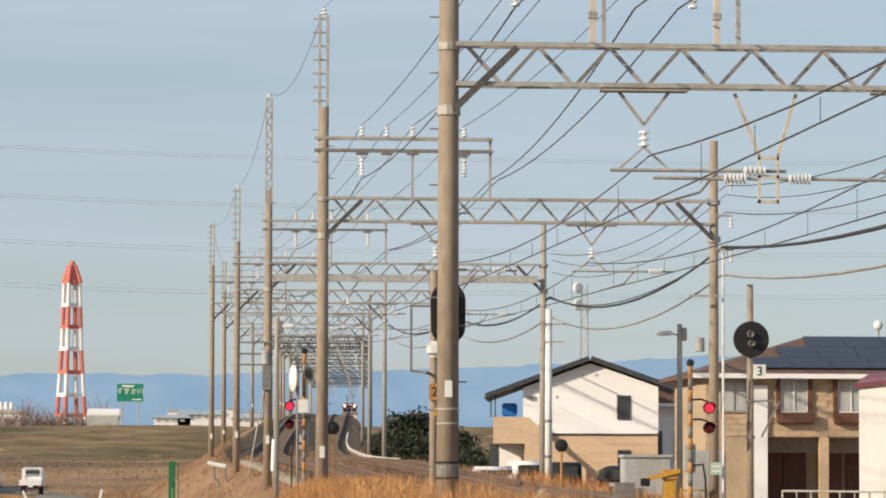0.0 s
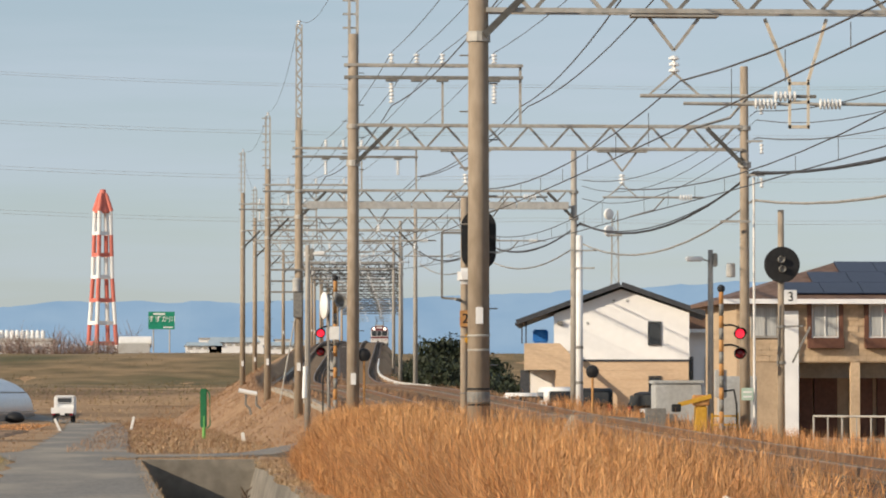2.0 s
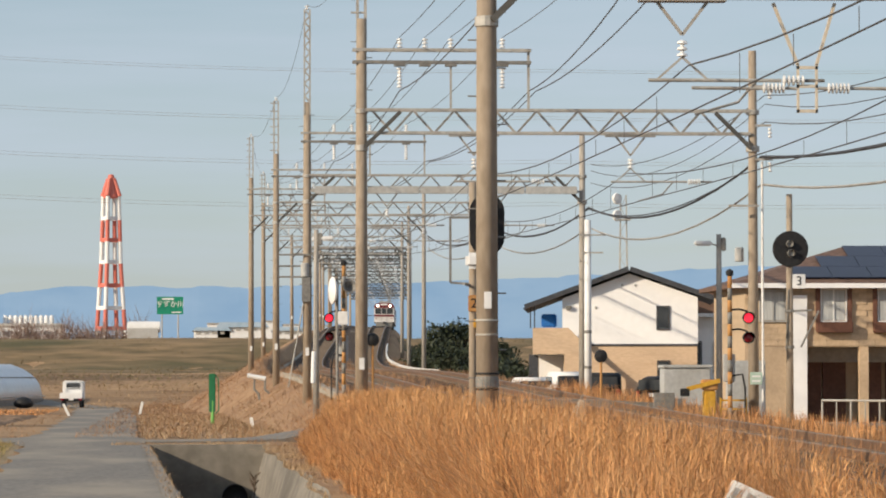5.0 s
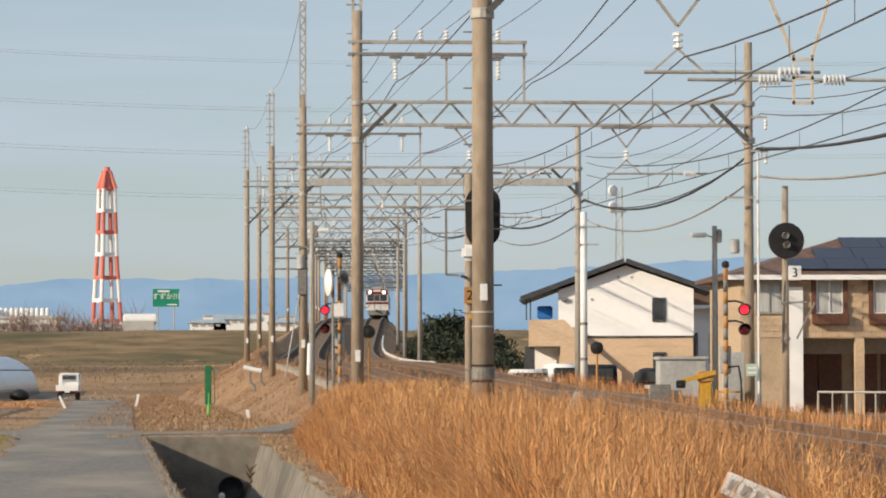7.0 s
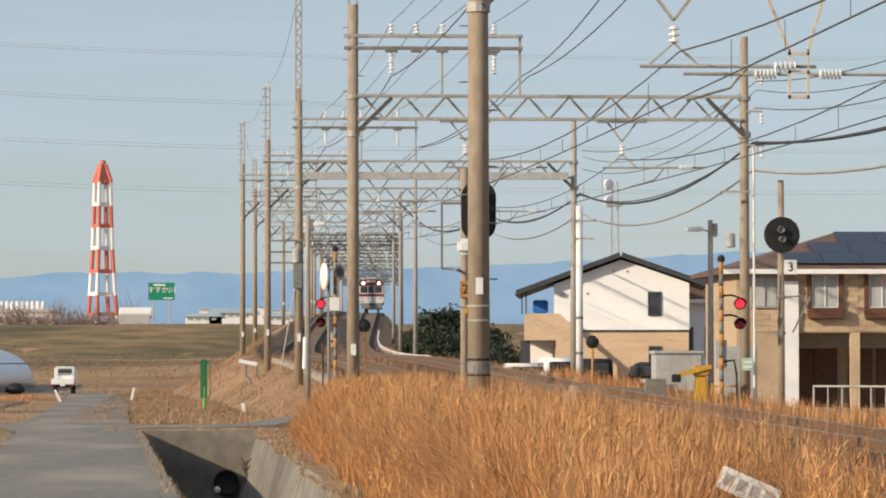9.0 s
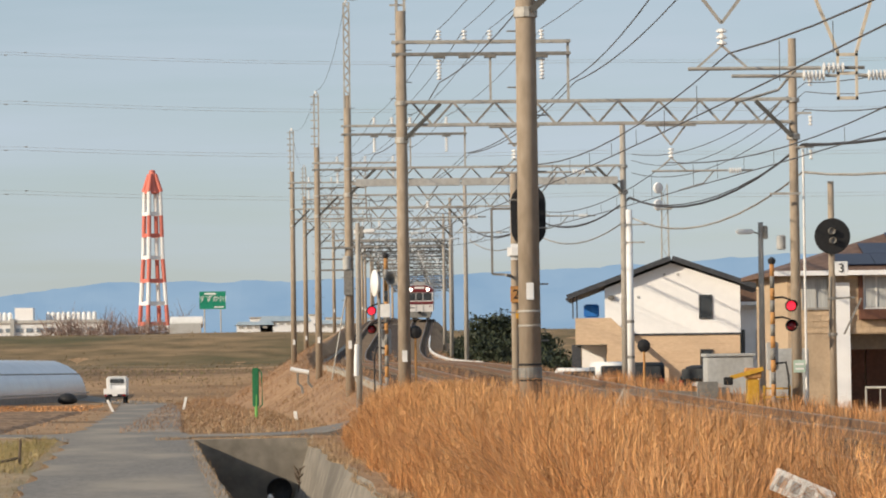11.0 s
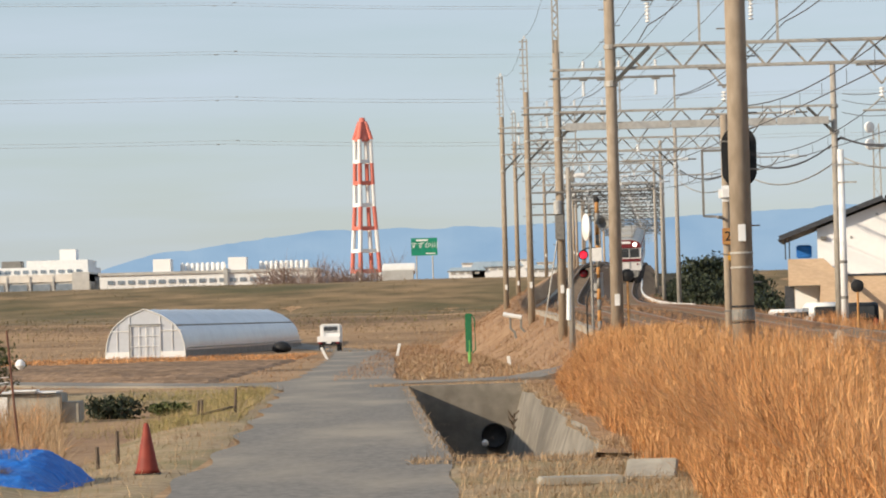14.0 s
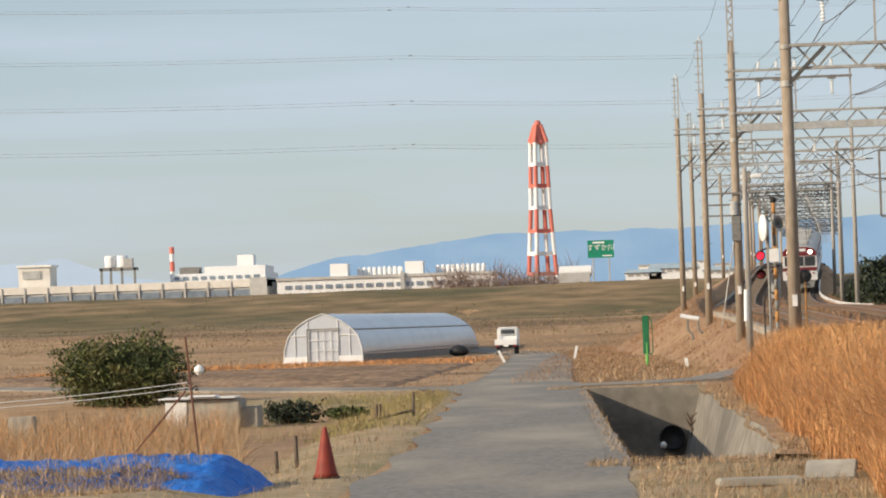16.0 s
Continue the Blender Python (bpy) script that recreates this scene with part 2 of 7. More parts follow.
# ---- mesh helpers ----
def part(name, bm, mat, parent=None, label="", smooth=False):
    me = bpy.data.meshes.new(name)
    bmesh.ops.recalc_face_normals(bm, faces=bm.faces)
    bm.to_mesh(me)
    bm.free()
    me.materials.append(mat)
    if smooth:
        for f in me.polygons:
            f.use_smooth = True
    ob = new(name, me)
    if parent:
        ob.parent = parent
    if label:
        ob["label"] = label
    return ob


def raw(name, verts, faces, mat, parent=None, smooth=False):
    me = bpy.data.meshes.new(name)
    me.from_pydata(verts, [], faces)
    me.materials.append(mat)
    if smooth:
        for f in me.polygons:
            f.use_smooth = True
    ob = new(name, me)
    if parent:
        ob.parent = parent
    return ob


def thing(name, m, label, category, group="", kind=""):
    ob = new(name)
    ob.empty_display_size = 0.2
    ob.matrix_basis = m
    return tagged(ob, label, category, group, kind)


def BM():
    return bmesh.new()


def box(bm, lo, hi, bevel=0.0):
    sx, sy, sz = (hi[i] - lo[i] for i in range(3))
    c = [(hi[i] + lo[i]) / 2 for i in range(3)]
    r = bmesh.ops.create_cube(bm, size=1, matrix=Matrix.Translation(c) @ Matrix.Diagonal((sx, sy, sz, 1)))
    if bevel:
        edges = list({e for v in r["verts"] for e in v.link_edges})
        bmesh.ops.bevel(bm, geom=edges, offset=bevel, segments=2, affect="EDGES")
    return bm


def rod(bm, a, b, r, r2=None, n=8):
    a, b = Vector(a), Vector(b)
    d = b - a
    m = Matrix.Translation((a + b) / 2) @ d.to_track_quat("Z", "Y").to_matrix().to_4x4()
    bmesh.ops.create_cone(bm, cap_ends=True, segments=n, radius1=r, radius2=r if r2 is None else r2, depth=d.length, matrix=m)
    return bm


def beam(bm, a, b, w, h):
    """Square-cut bar from a to b."""
    a, b = Vector(a), Vector(b)
    d = b - a
    m = Matrix.Translation((a + b) / 2) @ d.to_track_quat("Y", "Z").to_matrix().to_4x4() @ Matrix.Diagonal((w, d.length, h, 1))
    bmesh.ops.create_cube(bm, size=1, matrix=m)
    return bm


def lathe(bm, profile, n=14, m=Matrix.Identity(4)):
    """Turned shape about local z from (radius, height) pairs."""
    rings = []
    for r, z in profile:
        rings.append([bm.verts.new(m @ Vector((max(r, 1e-4) * math.cos(6.2832 * i / n), max(r, 1e-4) * math.sin(6.2832 * i / n), z))) for i in range(n)])
    for p, q in zip(rings, rings[1:]):
        for i in range(n):
            bm.faces.new((p[i], p[(i + 1) % n], q[(i + 1) % n], q[i]))
    bm.faces.new(rings[0][::-1])
    bm.faces.new(rings[-1])
    return bm


def prism(bm, outline, y0, y1):
    """A closed outline in x and z, pulled from y0 to y1."""
    f = [bm.verts.new((x, y0, z)) for x, z in outline]
    b = [bm.verts.new((x, y1, z)) for x, z in outline]
    bm.faces.new(f)
    bm.faces.new(b[::-1])
    for i in range(len(f)):
        j = (i + 1) % len(f)
        bm.faces.new((f[i], b[i], b[j], f[j]))
    return bm


def tube(bm, pts, r, n=5):
    pts = [Vector(p) for p in pts]
    rings = []
    for i, p in enumerate(pts):
        d = (pts[min(i + 1, len(pts) - 1)] - pts[max(i - 1, 0)]).normalized()
        q = d.to_track_quat("Z", "Y")
        rings.append([bm.verts.new(p + q @ Vector((r * math.cos(6.2832 * k / n), r * math.sin(6.2832 * k / n), 0))) for k in range(n)])
    for a, b in zip(rings, rings[1:]):
        for k in range(n):
            bm.faces.new((a[k], a[(k + 1) % n], b[(k + 1) % n], b[k]))
    return bm


def sagging(a, b, sag, n=12):
    a, b = Vector(a), Vector(b)
    return [a.lerp(b, i / n) - Vector((0, 0, sag * 4 * (i / n) * (1 - i / n))) for i in range(n + 1)]


def text(name, body, size, mat, m, parent, thick=0.004):
    cu = bpy.data.curves.new(name, "FONT")
    cu.body, cu.size, cu.extrude, cu.align_x, cu.align_y = body, size, thick, "CENTER", "CENTER"
    tmp = new("tmp_text", cu)
    me = bpy.data.meshes.new_from_object(tmp.evaluated_get(bpy.context.evaluated_depsgraph_get()))
    bpy.data.objects.remove(tmp)
    me.materials.clear()
    me.materials.append(mat)
    ob = new(name, me)
    ob.parent = parent
    ob.matrix_basis = m
    return ob


# ---- the line of the railway ----
TRACK_Y = [-60, 60, 105, 150, 195, 240, 285, 316, 342, 378, 410, 475, 590, 690, 1300]
TRACK_X = [10.1, 10.1, 10.1, 9.95, 9.65, 9.6, 10.9, 12.3, 14.1, 16.1, 17.9, 21.3, 28.0, 33.5, 65.8]
TRACK_Z = [0.3, 0.6, 1.05, 1.75, 2.4, 2.5, 3.15, 4.0, 5.4, 6.95, 7.65, 8.6, 8.95, 9.4, 9.6]
GAUGE, SPREAD = 1.435, 2.1


def smooth_line(ys, vs):
    """Averaged over a stretch, so that the line bends gently; one value a metre from -100."""
    return [float(np.mean(np.interp(np.linspace(y - 26, y + 26, 27), ys, vs))) for y in range(-100, 1400)]


LINE_X, LINE_Z = smooth_line(TRACK_Y, TRACK_X), smooth_line(TRACK_Y, TRACK_Z)


def along(line, y):
    k = min(1498, max(0, int(y + 100)))
    return line[k] + (line[k + 1] - line[k]) * (y + 100 - k)


def cx(y):
    return along(LINE_X, y)


def rail_z(y):
    return along(LINE_Z, y)


def ramp(v, a, b):
    u = min(1, max(0, (v - a) / (b - a)))
    return u * u * (3 - 2 * u)


def levee_z(x, y):
    skew = y + 0.05 * x
    z = 2.6 * ramp(skew, 275, 335) + 3.15 * ramp(skew, 346, 374)
    return z * (1 - ramp(skew, 384, 420)) + 0.0


def land_z(x, y):
    """The ground with no railway bank."""
    z = levee_z(x, y)
    if x > 14:
        z += 0.35 * ramp(x, 14, 18) * (1 - ramp(y, 220, 280))
    return z


def half_top(y):
    """Half the width of the bank's flat top; it narrows where the line climbs to the bridge."""
    return 5.0 - 1.2 * ramp(y, 215, 330)


def bank_z(x, y):
    """The railway bank's surface at x, y: flat top, then down at its slope."""
    d = abs(x - cx(y)) - half_top(y)
    top = rail_z(y) - 0.42
    if x < cx(y):
        # on the levee's side a berm stands above the track bed
        rise = float(np.interp(y, [205, 240, 285, 330, 370, 400], [0, 0.75, 1.35, 1.1, 0.5, 0]))
        return top + rise * ramp(d, 0.0, 0.7) - max(0, d - (0.7 if rise > 0 else 0)) * 0.62
    return top - max(0, d) * (0.62 + 0.5 * ramp(y, 290, 340))


def ground_z(x, y):
    return max(land_z(x, y), bank_z(x, y))


# ---- ground, bank, roads ----
def sheet(name, xs, ys, zf, mat, label, category):
    verts = [(x, y, zf(x, y)) for y in ys for x in xs]
    w = len(xs)
    faces = [(j * w + i, j * w + i + 1, (j + 1) * w + i + 1, (j + 1) * w + i) for j in range(len(ys) - 1) for i in range(w - 1)]
    return tagged(raw(name, verts, faces, mat, smooth=True), label, category, kind="structure")


def bumps(x, y, size, high):
    return high * noise.noise(Vector((x / size, y / size, 3.1)))


ROAD_Y = [-30, 43, 59, 97, 115, 195, 240, 275, 300]
ROAD_X = [-0.3, -1.75, -1.9, -2.95, -3.5, -4.75, -5.9, -9.5, -16.0]


def road_x(y):
    return float(np.interp(y, ROAD_Y, ROAD_X))


def in_ditch(x, y):
    return 50.0 < y < 108.3 and ditch_left(y) - 0.1 < x < ditch_right(y) + 0.55


def ditch_left(y):
    return -0.02 - (y - 50) * 0.0225


def ditch_right(y):
    return float(np.interp(y, [50, 56, 76, 96, 108], [1.95, 2.12, 2.12, 1.95, 2.0])) + 0.06 * math.sin(y * 0.37) + 0.05 * math.sin(y * 0.83 + 1)


def land_surface(x, y):
    z = land_z(x, y)
    if in_ditch(x, y):
        return -2.7
    off = abs(x - road_x(y))
    if y < 262 and off > 2.6 and x < 2:
        z += bumps(x, y, 3.0, 0.05) * ramp(off, 2.6, 6)
    if 40 < y < 112 and x < road_x(y) - 2.2:
        z -= 0.35 * ramp(road_x(y) - 2.2 - x, 0.2, 2.5) * ramp(y, 40, 48) * (1 - ramp(y, 100, 112))
    if 38 < y < 50 and x < -4.6:
        z += 0.25 * ramp(-x, 4.6, 5.6) * ramp(y, 38, 43) * (1 - ramp(y, 48, 50))
    return z + bumps(x, y, 18.0, 0.25) * ramp(y, 280, 340)


XS = [-900, -500, -320, -220, -160, -120, -95, -75, -60, -50] + list(np.arange(-42, 30.01, 0.5)) + [32, 35, 40, 48, 58, 75, 100, 150, 220, 320, 500, 900]
YS = list(np.arange(-40, 24, 8)) + list(np.arange(24, 130, 0.8)) + list(np.arange(130, 300, 4)) + list(np.arange(300, 430, 3)) + [450, 500, 600, 800, 1200, 1800, 2600, 3600, 4900]
sheet("ground", XS, YS, land_surface, M_FIELD, "dry winter farmland with brown soil and cut grass", "ground")
LY = list(np.arange(322, 384, 2.0))
sheet("levee_slope", list(np.arange(-120, 90, 3.0)), LY, lambda x, y: land_surface(x, y) - 0.05 + (0.12 + bumps(x, y, 6.0, 0.12)) * ramp(y, 322, 330), M_LEVEE, "grassy river levee slope turning from green to brown", "levee")

# railway bank, swept along the line
BANK_Y = list(np.arange(-40, 430, 3.0)) + [450, 480, 520, 560, 600, 650, 700, 800, 1000, 1300]
BANK_D = [-22, -18, -14.5, -12, -10, -8.5, -7.2, -6.2, -5.4, -4.9, -4.4, -3.9, 3.9, 4.4, 4.9, 5.6, 6.6, 8, 10, 13, 17, 21]


def bank_point(d, y):
    x = cx(y) + d
    rough = bumps(x, y, 2.2, 0.22) * ramp(abs(d), 5, 6.5)
    z = bank_z(x, y) + rough
    low = land_z(x, y) - 0.25
    if in_ditch(x, y):
        low = -2.8
        z = min(z, low)
    return (x, y, max(z, low))


bank_v = [bank_point(d, y) for y in BANK_Y for d in BANK_D]
bw = len(BANK_D)
tagged(raw("railway_bank", bank_v, [(j * bw + i, j * bw + i + 1, (j + 1) * bw + i + 1, (j + 1) * bw + i) for j in range(len(BANK_Y) - 1) for i in range(bw - 1)], M_BANK, smooth=True),
       "railway embankment slope of dry reddish-brown grass", "embankment", kind="structure")


def strip(name, ys, left, right, zf, mat, label, category):
    v = []
    for y in ys:
        a, b = left(y), right(y)
        for k in range(7):
            x = a + (b - a) * k / 6
            v.append((x, y, zf(x, y)))
    f = [(j * 7 + i, j * 7 + i + 1, (j + 1) * 7 + i + 1, (j + 1) * 7 + i) for j in range(len(ys) - 1) for i in range(6)]
    return tagged(raw(name, v, f, mat, smooth=True), label, category, kind="structure")


strip("ballast", BANK_Y, lambda y: cx(y) - half_top(y) + 0.3, lambda y: cx(y) + half_top(y) - 0.3,
      lambda x, y: rail_z(y) - 0.20 - 0.12 * max(0, abs(x - cx(y)) - 3.6) + bumps(x, y, 0.7, 0.05), M_BALLAST, "dark brown ballast under the double track", "ballast")
ROAD_YS = list(np.arange(-30, 300, 1.0))
strip("road", ROAD_YS, lambda y: road_x(y) - 1.62 - 0.12 * math.sin(y * 0.7) - 1.5 * math.exp(-((y - 118) / 5) ** 2), lambda y: road_x(y) + 1.74 + 0.04 * math.sin(y * 0.9 + 1) + 0.3 * math.exp(-((y - 116) / 5) ** 2),
      lambda x, y: max(0.03, land_z(x, y) + 0.04), M_ROAD, "narrow worn grey asphalt farm road", "road")


def lane(name, pts, width, mat, label):
    v, f = [], []
    for i, p in enumerate(pts):
        a, b = Vector(pts[max(0, i - 1)]), Vector(pts[min(len(pts) - 1, i + 1)])
        d = (b - a).normalized()
        s = Vector((-d.y, d.x, 0)) * width / 2
        down = Vector((0, 0, -0.25))
        v += [tuple(Vector(p) + s + down), tuple(Vector(p) + s), tuple(Vector(p) - s), tuple(Vector(p) - s + down)]
        if i:
            k = 4 * i
            f += [(k - 4 + q, k - 3 + q, k + 1 + q, k + q) for q in range(3)]
    return tagged(raw(name, v, f, mat), label, "road", kind="structure")


lane("side_road", [(-4.6, 117.6, 0.04), (-7, 119.2, 0.05), (-9.5, 122, 0.06), (-17, 136, 0.07), (-26, 154, 0.07), (-45, 190, 0.07), (-80, 250, 0.07)], 3.0, M_ROAD, "narrow asphalt side road between winter fields")
lane("crossing_road", [(-2.2, 115.5, 0.045), (0.6, 116.2, 0.05), (2.2, 116.6, 0.10), (3.4, 116.9, 0.32), (5.0, 117, 0.8), (7, 117, 1.2), (8, 117, 1.28), (12.5, 117, 1.28), (15.5, 117, 1.1), (19, 117, 0.55), (26, 117, 0.42), (50, 120, 0.42)], 3.6, M_ROAD, "asphalt road over the level crossing")

vv, vf = [], []
VY = list(np.arange(38, 113, 1.0))
for y in VY:
    for k in range(26):
        x = road_x(y) - 1.45 - k * 0.38
        vv.append((x, y, land_surface(x, y) + (0.024 if 0 < k < 25 else -0.05)))
for j in range(len(VY) - 1):
    for k in range(25):
        a = j * 26 + k
        vf.append((a, a + 26, a + 27, a + 1))
tagged(raw("roadside_verge", vv, vf, M_VERGE, smooth=True), "straw and thin winter grass beside the road", "verge", kind="structure")
vv, vf = [], []
VY = list(np.arange(36, 50.6, 0.8))
for y in VY:
    for k in range(12):
        x = road_x(y) + 1.6 + k * 0.36
        vv.append((x, y, max(land_z(x, y), bank_z(x, y)) + 0.03 + bumps(x, y, 0.7, 0.05) * min(1, k)))
for j in range(len(VY) - 1):
    for k in range(11):
        a = j * 12 + k
        vf.append((a, a + 1, a + 13, a + 12))
tagged(raw("mown_verge", vv, vf, M_VERGE, smooth=True), "flattened straw verge before the ditch", "verge", kind="structure")

# ---- rails and sleepers ----
track = tagged(new("railway_track"), "double railway track with rusty rails on concrete sleepers", "track", kind="structure")
for side in (-1, 1):
    for edge in (-1, 1):
        bm, bt = BM(), BM()
        pts = [(cx(y) + side * SPREAD + edge * GAUGE / 2, y, rail_z(y)) for y in BANK_Y]
        for a, b in zip(pts, pts[1:]):
            beam(bm, (a[0], a[1], a[2] - 0.08), (b[0], b[1], b[2] - 0.08), 0.075, 0.15)
            beam(bt, (a[0], a[1], a[2] + 0.005), (b[0], b[1], b[2] + 0.005), 0.06, 0.02)
        rail = part("rail", bm, M_RAIL, track)
        part("running_surface", bt, M_RAILTOP, rail, "worn bright rail head")

def sleeper_mesh():
    bm = BM()
    box(bm, (-1.0, -0.12, -0.16), (1.0, 0.12, -0.155 + 0.02), 0.015)
    return part("sleeper", bm, M_SLEEPER, track)


first_sleeper = sleeper_mesh()
count = 0
for side in (-1, 1):
    for k in range(148):
        y = 46 + k * 0.62
        ob = first_sleeper if count == 0 else new("sleeper", first_sleeper.data)
        ob.parent = track
        ob.matrix_basis = pose(cx(y) + side * SPREAD, y, rail_z(y) - 0.02)
        count += 1
bm = BM()
for side in (-1, 1):
    for k in range(430):
        y = 138 + k * 0.62
        box(bm, (cx(y) + side * SPREAD - 1, y - 0.12, rail_z(y) - 0.19), (cx(y) + side * SPREAD + 1, y + 0.12, rail_z(y) - 0.15))
tagged(part("far_sleepers", bm, M_SLEEPER, track), kind="stuff")

# ---- distant hills ----
def hills(name, mat, dist, crest, label):
    v, f = [], []
    for i, (u, h) in enumerate(crest):
        x = u * dist / 6674
        v += [(x, dist, -30), (x, dist + 60, 1.95 + h * dist / 6674), (x, dist + 400, -30)]
        if i:
            k = 3 * i
            f += [(k - 3, k, k + 1, k - 2), (k - 2, k + 1, k + 2, k - 1)]
    return tagged(raw(name, v, f, mat, smooth=False), label, "hill", kind="structure")


def ridge(us, hs, step=14):
    out = []
    for u in np.arange(us[0], us[-1] + 1, step):
        h = float(np.interp(u, us, hs))
        out.append((u, h + 5.0 * noise.noise(Vector((u / 60, 0, 0))) + 2.5 * noise.noise(Vector((u / 17, 5, 0)))))
    return out


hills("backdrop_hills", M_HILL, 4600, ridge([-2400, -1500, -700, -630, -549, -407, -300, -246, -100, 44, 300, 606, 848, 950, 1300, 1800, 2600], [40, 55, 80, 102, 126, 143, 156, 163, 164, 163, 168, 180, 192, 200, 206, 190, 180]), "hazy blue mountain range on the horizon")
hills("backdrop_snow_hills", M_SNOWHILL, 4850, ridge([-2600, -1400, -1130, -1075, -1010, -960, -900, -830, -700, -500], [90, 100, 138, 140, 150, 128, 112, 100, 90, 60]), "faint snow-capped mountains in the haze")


# ---- overhead line portals ----
def insulator(bm, x, y, z, n=3, r=0.07):
    prof = []
    for k in range(n):
        prof += [(0.025, k * 0.1), (r, k * 0.1 + 0.02), (r * 0.85, k * 0.1 + 0.055), (0.03, k * 0.1 + 0.075)]
    lathe(bm, prof, 8, Matrix.Translation((x, y, z)))
    return bm


def rod_sheds(bm, x, z, n, step, r):
    """A row of sheds along local x, one turned shape."""
    prof = []
    for k in range(n):
        prof += [(0.03, k * step), (r, k * step + 0.2 * step), (r, k * step + 0.55 * step), (0.03, k * step + 0.75 * step)]
    lathe(bm, prof, 10, Matrix.Translation((x, 0, z)) @ Euler((0, 1.5708, 0)).to_matrix().to_4x4())
    return bm


def portal(px, py, span, z_top, depth=0.64, top=3.2, ext="twin", ext_high=2.7, arms=True, r=0.165, right_top=1.7, signs=True, mats=(0, 0)):
    """Two concrete poles, a lattice beam between them, braces, arms, hangers. Local origin: foot of the near-road pole."""
    base = ground_z(px, py) - 0.25
    bold = 1.0 if py < 390 else 1.6   # heavier bridge portals
    rz = rail_z(py)
    root = thing("catenary_portal", pose(px, py, base), "concrete catenary portal with a galvanised lattice beam across both tracks", "catenary portal", "portals along the railway")
    zt = z_top - base
    zb = zt - depth
    pole_top = zt + top
    bm = BM()
    rod(bm, (0, 0, 0), (0, 0, pole_top), r * 1.12, r * 0.86, 16)
    part("pole", bm, (M_POLE, M_POLE_GREY)[mats[0]], root, "round tan concrete pole", True)
    rbase = ground_z(px + span, py) - 0.25 - base
    bm = BM()
    rod(bm, (span, 0, rbase), (span, 0, zt + right_top), r * 0.95, r * 0.68, 16)
    part("pole", bm, (M_POLE, M_POLE_GREY)[mats[1]], root, "slimmer concrete pole on the far side", True)
    for z, nm in ((zt, "top_chord"), (zb, "bottom_chord")):
        for dy in (-0.15, 0.15):
            bm = BM()
            beam(bm, (r * 0.7, dy, z), (span - r * 0.5, dy, z), 0.075 * bold, 0.075 * bold)
            part(nm, bm, M_STEEL if py < 390 else M_IRON, root)
    n = max(4, int(round((span - 1.2) / 1.14)))
    for k in range(2 * n):
        x0 = 0.3 + (span - 0.6) * k / (2 * n)
        x1 = 0.3 + (span - 0.6) * (k + 1) / (2 * n)
        bm = BM()
        z0, z1 = (zt, zb) if k % 2 == 0 else (zb, zt)
        beam(bm, (x0, -0.15 if k % 2 else 0.13, z0), (x1, -0.15 if k % 2 else 0.13, z1), 0.06 * bold, 0.06 * bold)
        part("diagonal", bm, M_IRON if py > 390 else M_STEEL if k % 2 == 0 else M_STEELDARK, root)
    for sx, x0 in ((1, 0.0), (-1, span)):
        bm = BM()
        beam(bm, (x0 + sx * 0.08, -0.2, zt - 1.05), (x0 + sx * 1.08, -0.2, zt - 0.06), 0.09, 0.11)
        part("brace", bm, M_IRON, root, "diagonal steel corner brace")
        bm = BM()
        lathe(bm, [(r * 1.08, 0), (r * 1.16, 0.01), (r * 1.16, 0.16), (r * 1.08, 0.17)], 14, Matrix.Translation((x0, 0, zt - 1.15)))
        part("collar", bm, M_STEEL, root, "weathered steel collar")
        bm = BM()
        lathe(bm, [(r * 1.05, 0), (r * 1.12, 0.01), (r * 1.12, 0.12), (r * 1.05, 0.13)], 14, Matrix.Translation((x0, 0, zt - 0.1)))
        part("collar", bm, M_STEEL, root)
    # mast on top
    if ext == "twin":
        for dx in (-0.11, 0.11):
            bm = BM()
            beam(bm, (dx, 0, pole_top - 0.6), (dx, 0, pole_top + ext_high), 0.075, 0.12)
            part("mast_post", bm, M_STEEL, root)
        for k in range(7):
            z = pole_top + 0.15 + (ext_high - 0.3) * k / 6
            bm = BM()
            box(bm, (-0.30, -0.03, z), (0.14, 0.03, z + 0.05))
            part("mast_rung", bm, M_STEEL, root)
    elif ext == "lattice":
        bm = BM()
        for dx in (-0.11, 0.11):
            for dy in (-0.11, 0.11):
                beam(bm, (dx, dy, pole_top - 0.5), (dx, dy, pole_top + ext_high), 0.05, 0.05)
        m = int(ext_high / 0.24)
        for k in range(m):
            z0, z1 = pole_top + k * ext_high / m, pole_top + (k + 1) * ext_high / m
            s = 0.11 if k % 2 else -0.11
            beam(bm, (-s, -0.11, z0), (s, -0.11, z1), 0.06, 0.06)
            beam(bm, (0.11, -s, z0), (0.11, s, z1), 0.06, 0.06)
        part("lattice_mast", bm, M_STEEL, root, "slim lattice steel mast on the pole head")
    if ext:
        bm = BM()
        insulator(bm, 0, 0, pole_top + ext_high, 2, 0.09)
        part("top_insulator", bm, M_PORCELAIN, root)
    if arms:
        for dz in (1.68, 1.34):
            for dy in (-0.12, 0.12):
                bm = BM()
                beam(bm, (-0.25, dy, zt + dz), (4.75, dy, zt + dz), 0.06, 0.08)
                part("cross_arm", bm, M_STEEL if dz > 1.5 else M_STEELDARK, root)
        bm = BM()
        beam(bm, (4.68, 0, zt), (4.68, 0, zt + 1.7), 0.07, 0.07)
        part("arm_prop", bm, M_STEEL, root)
        bm = BM()
        beam(bm, (2.5, 0, zt), (2.5, 0, zt + 1.34), 0.06, 0.06)
        part("arm_prop", bm, M_STEEL, root)
        for dx in (1.07, 1.78, 2.5, 3.95):
            bm = BM()
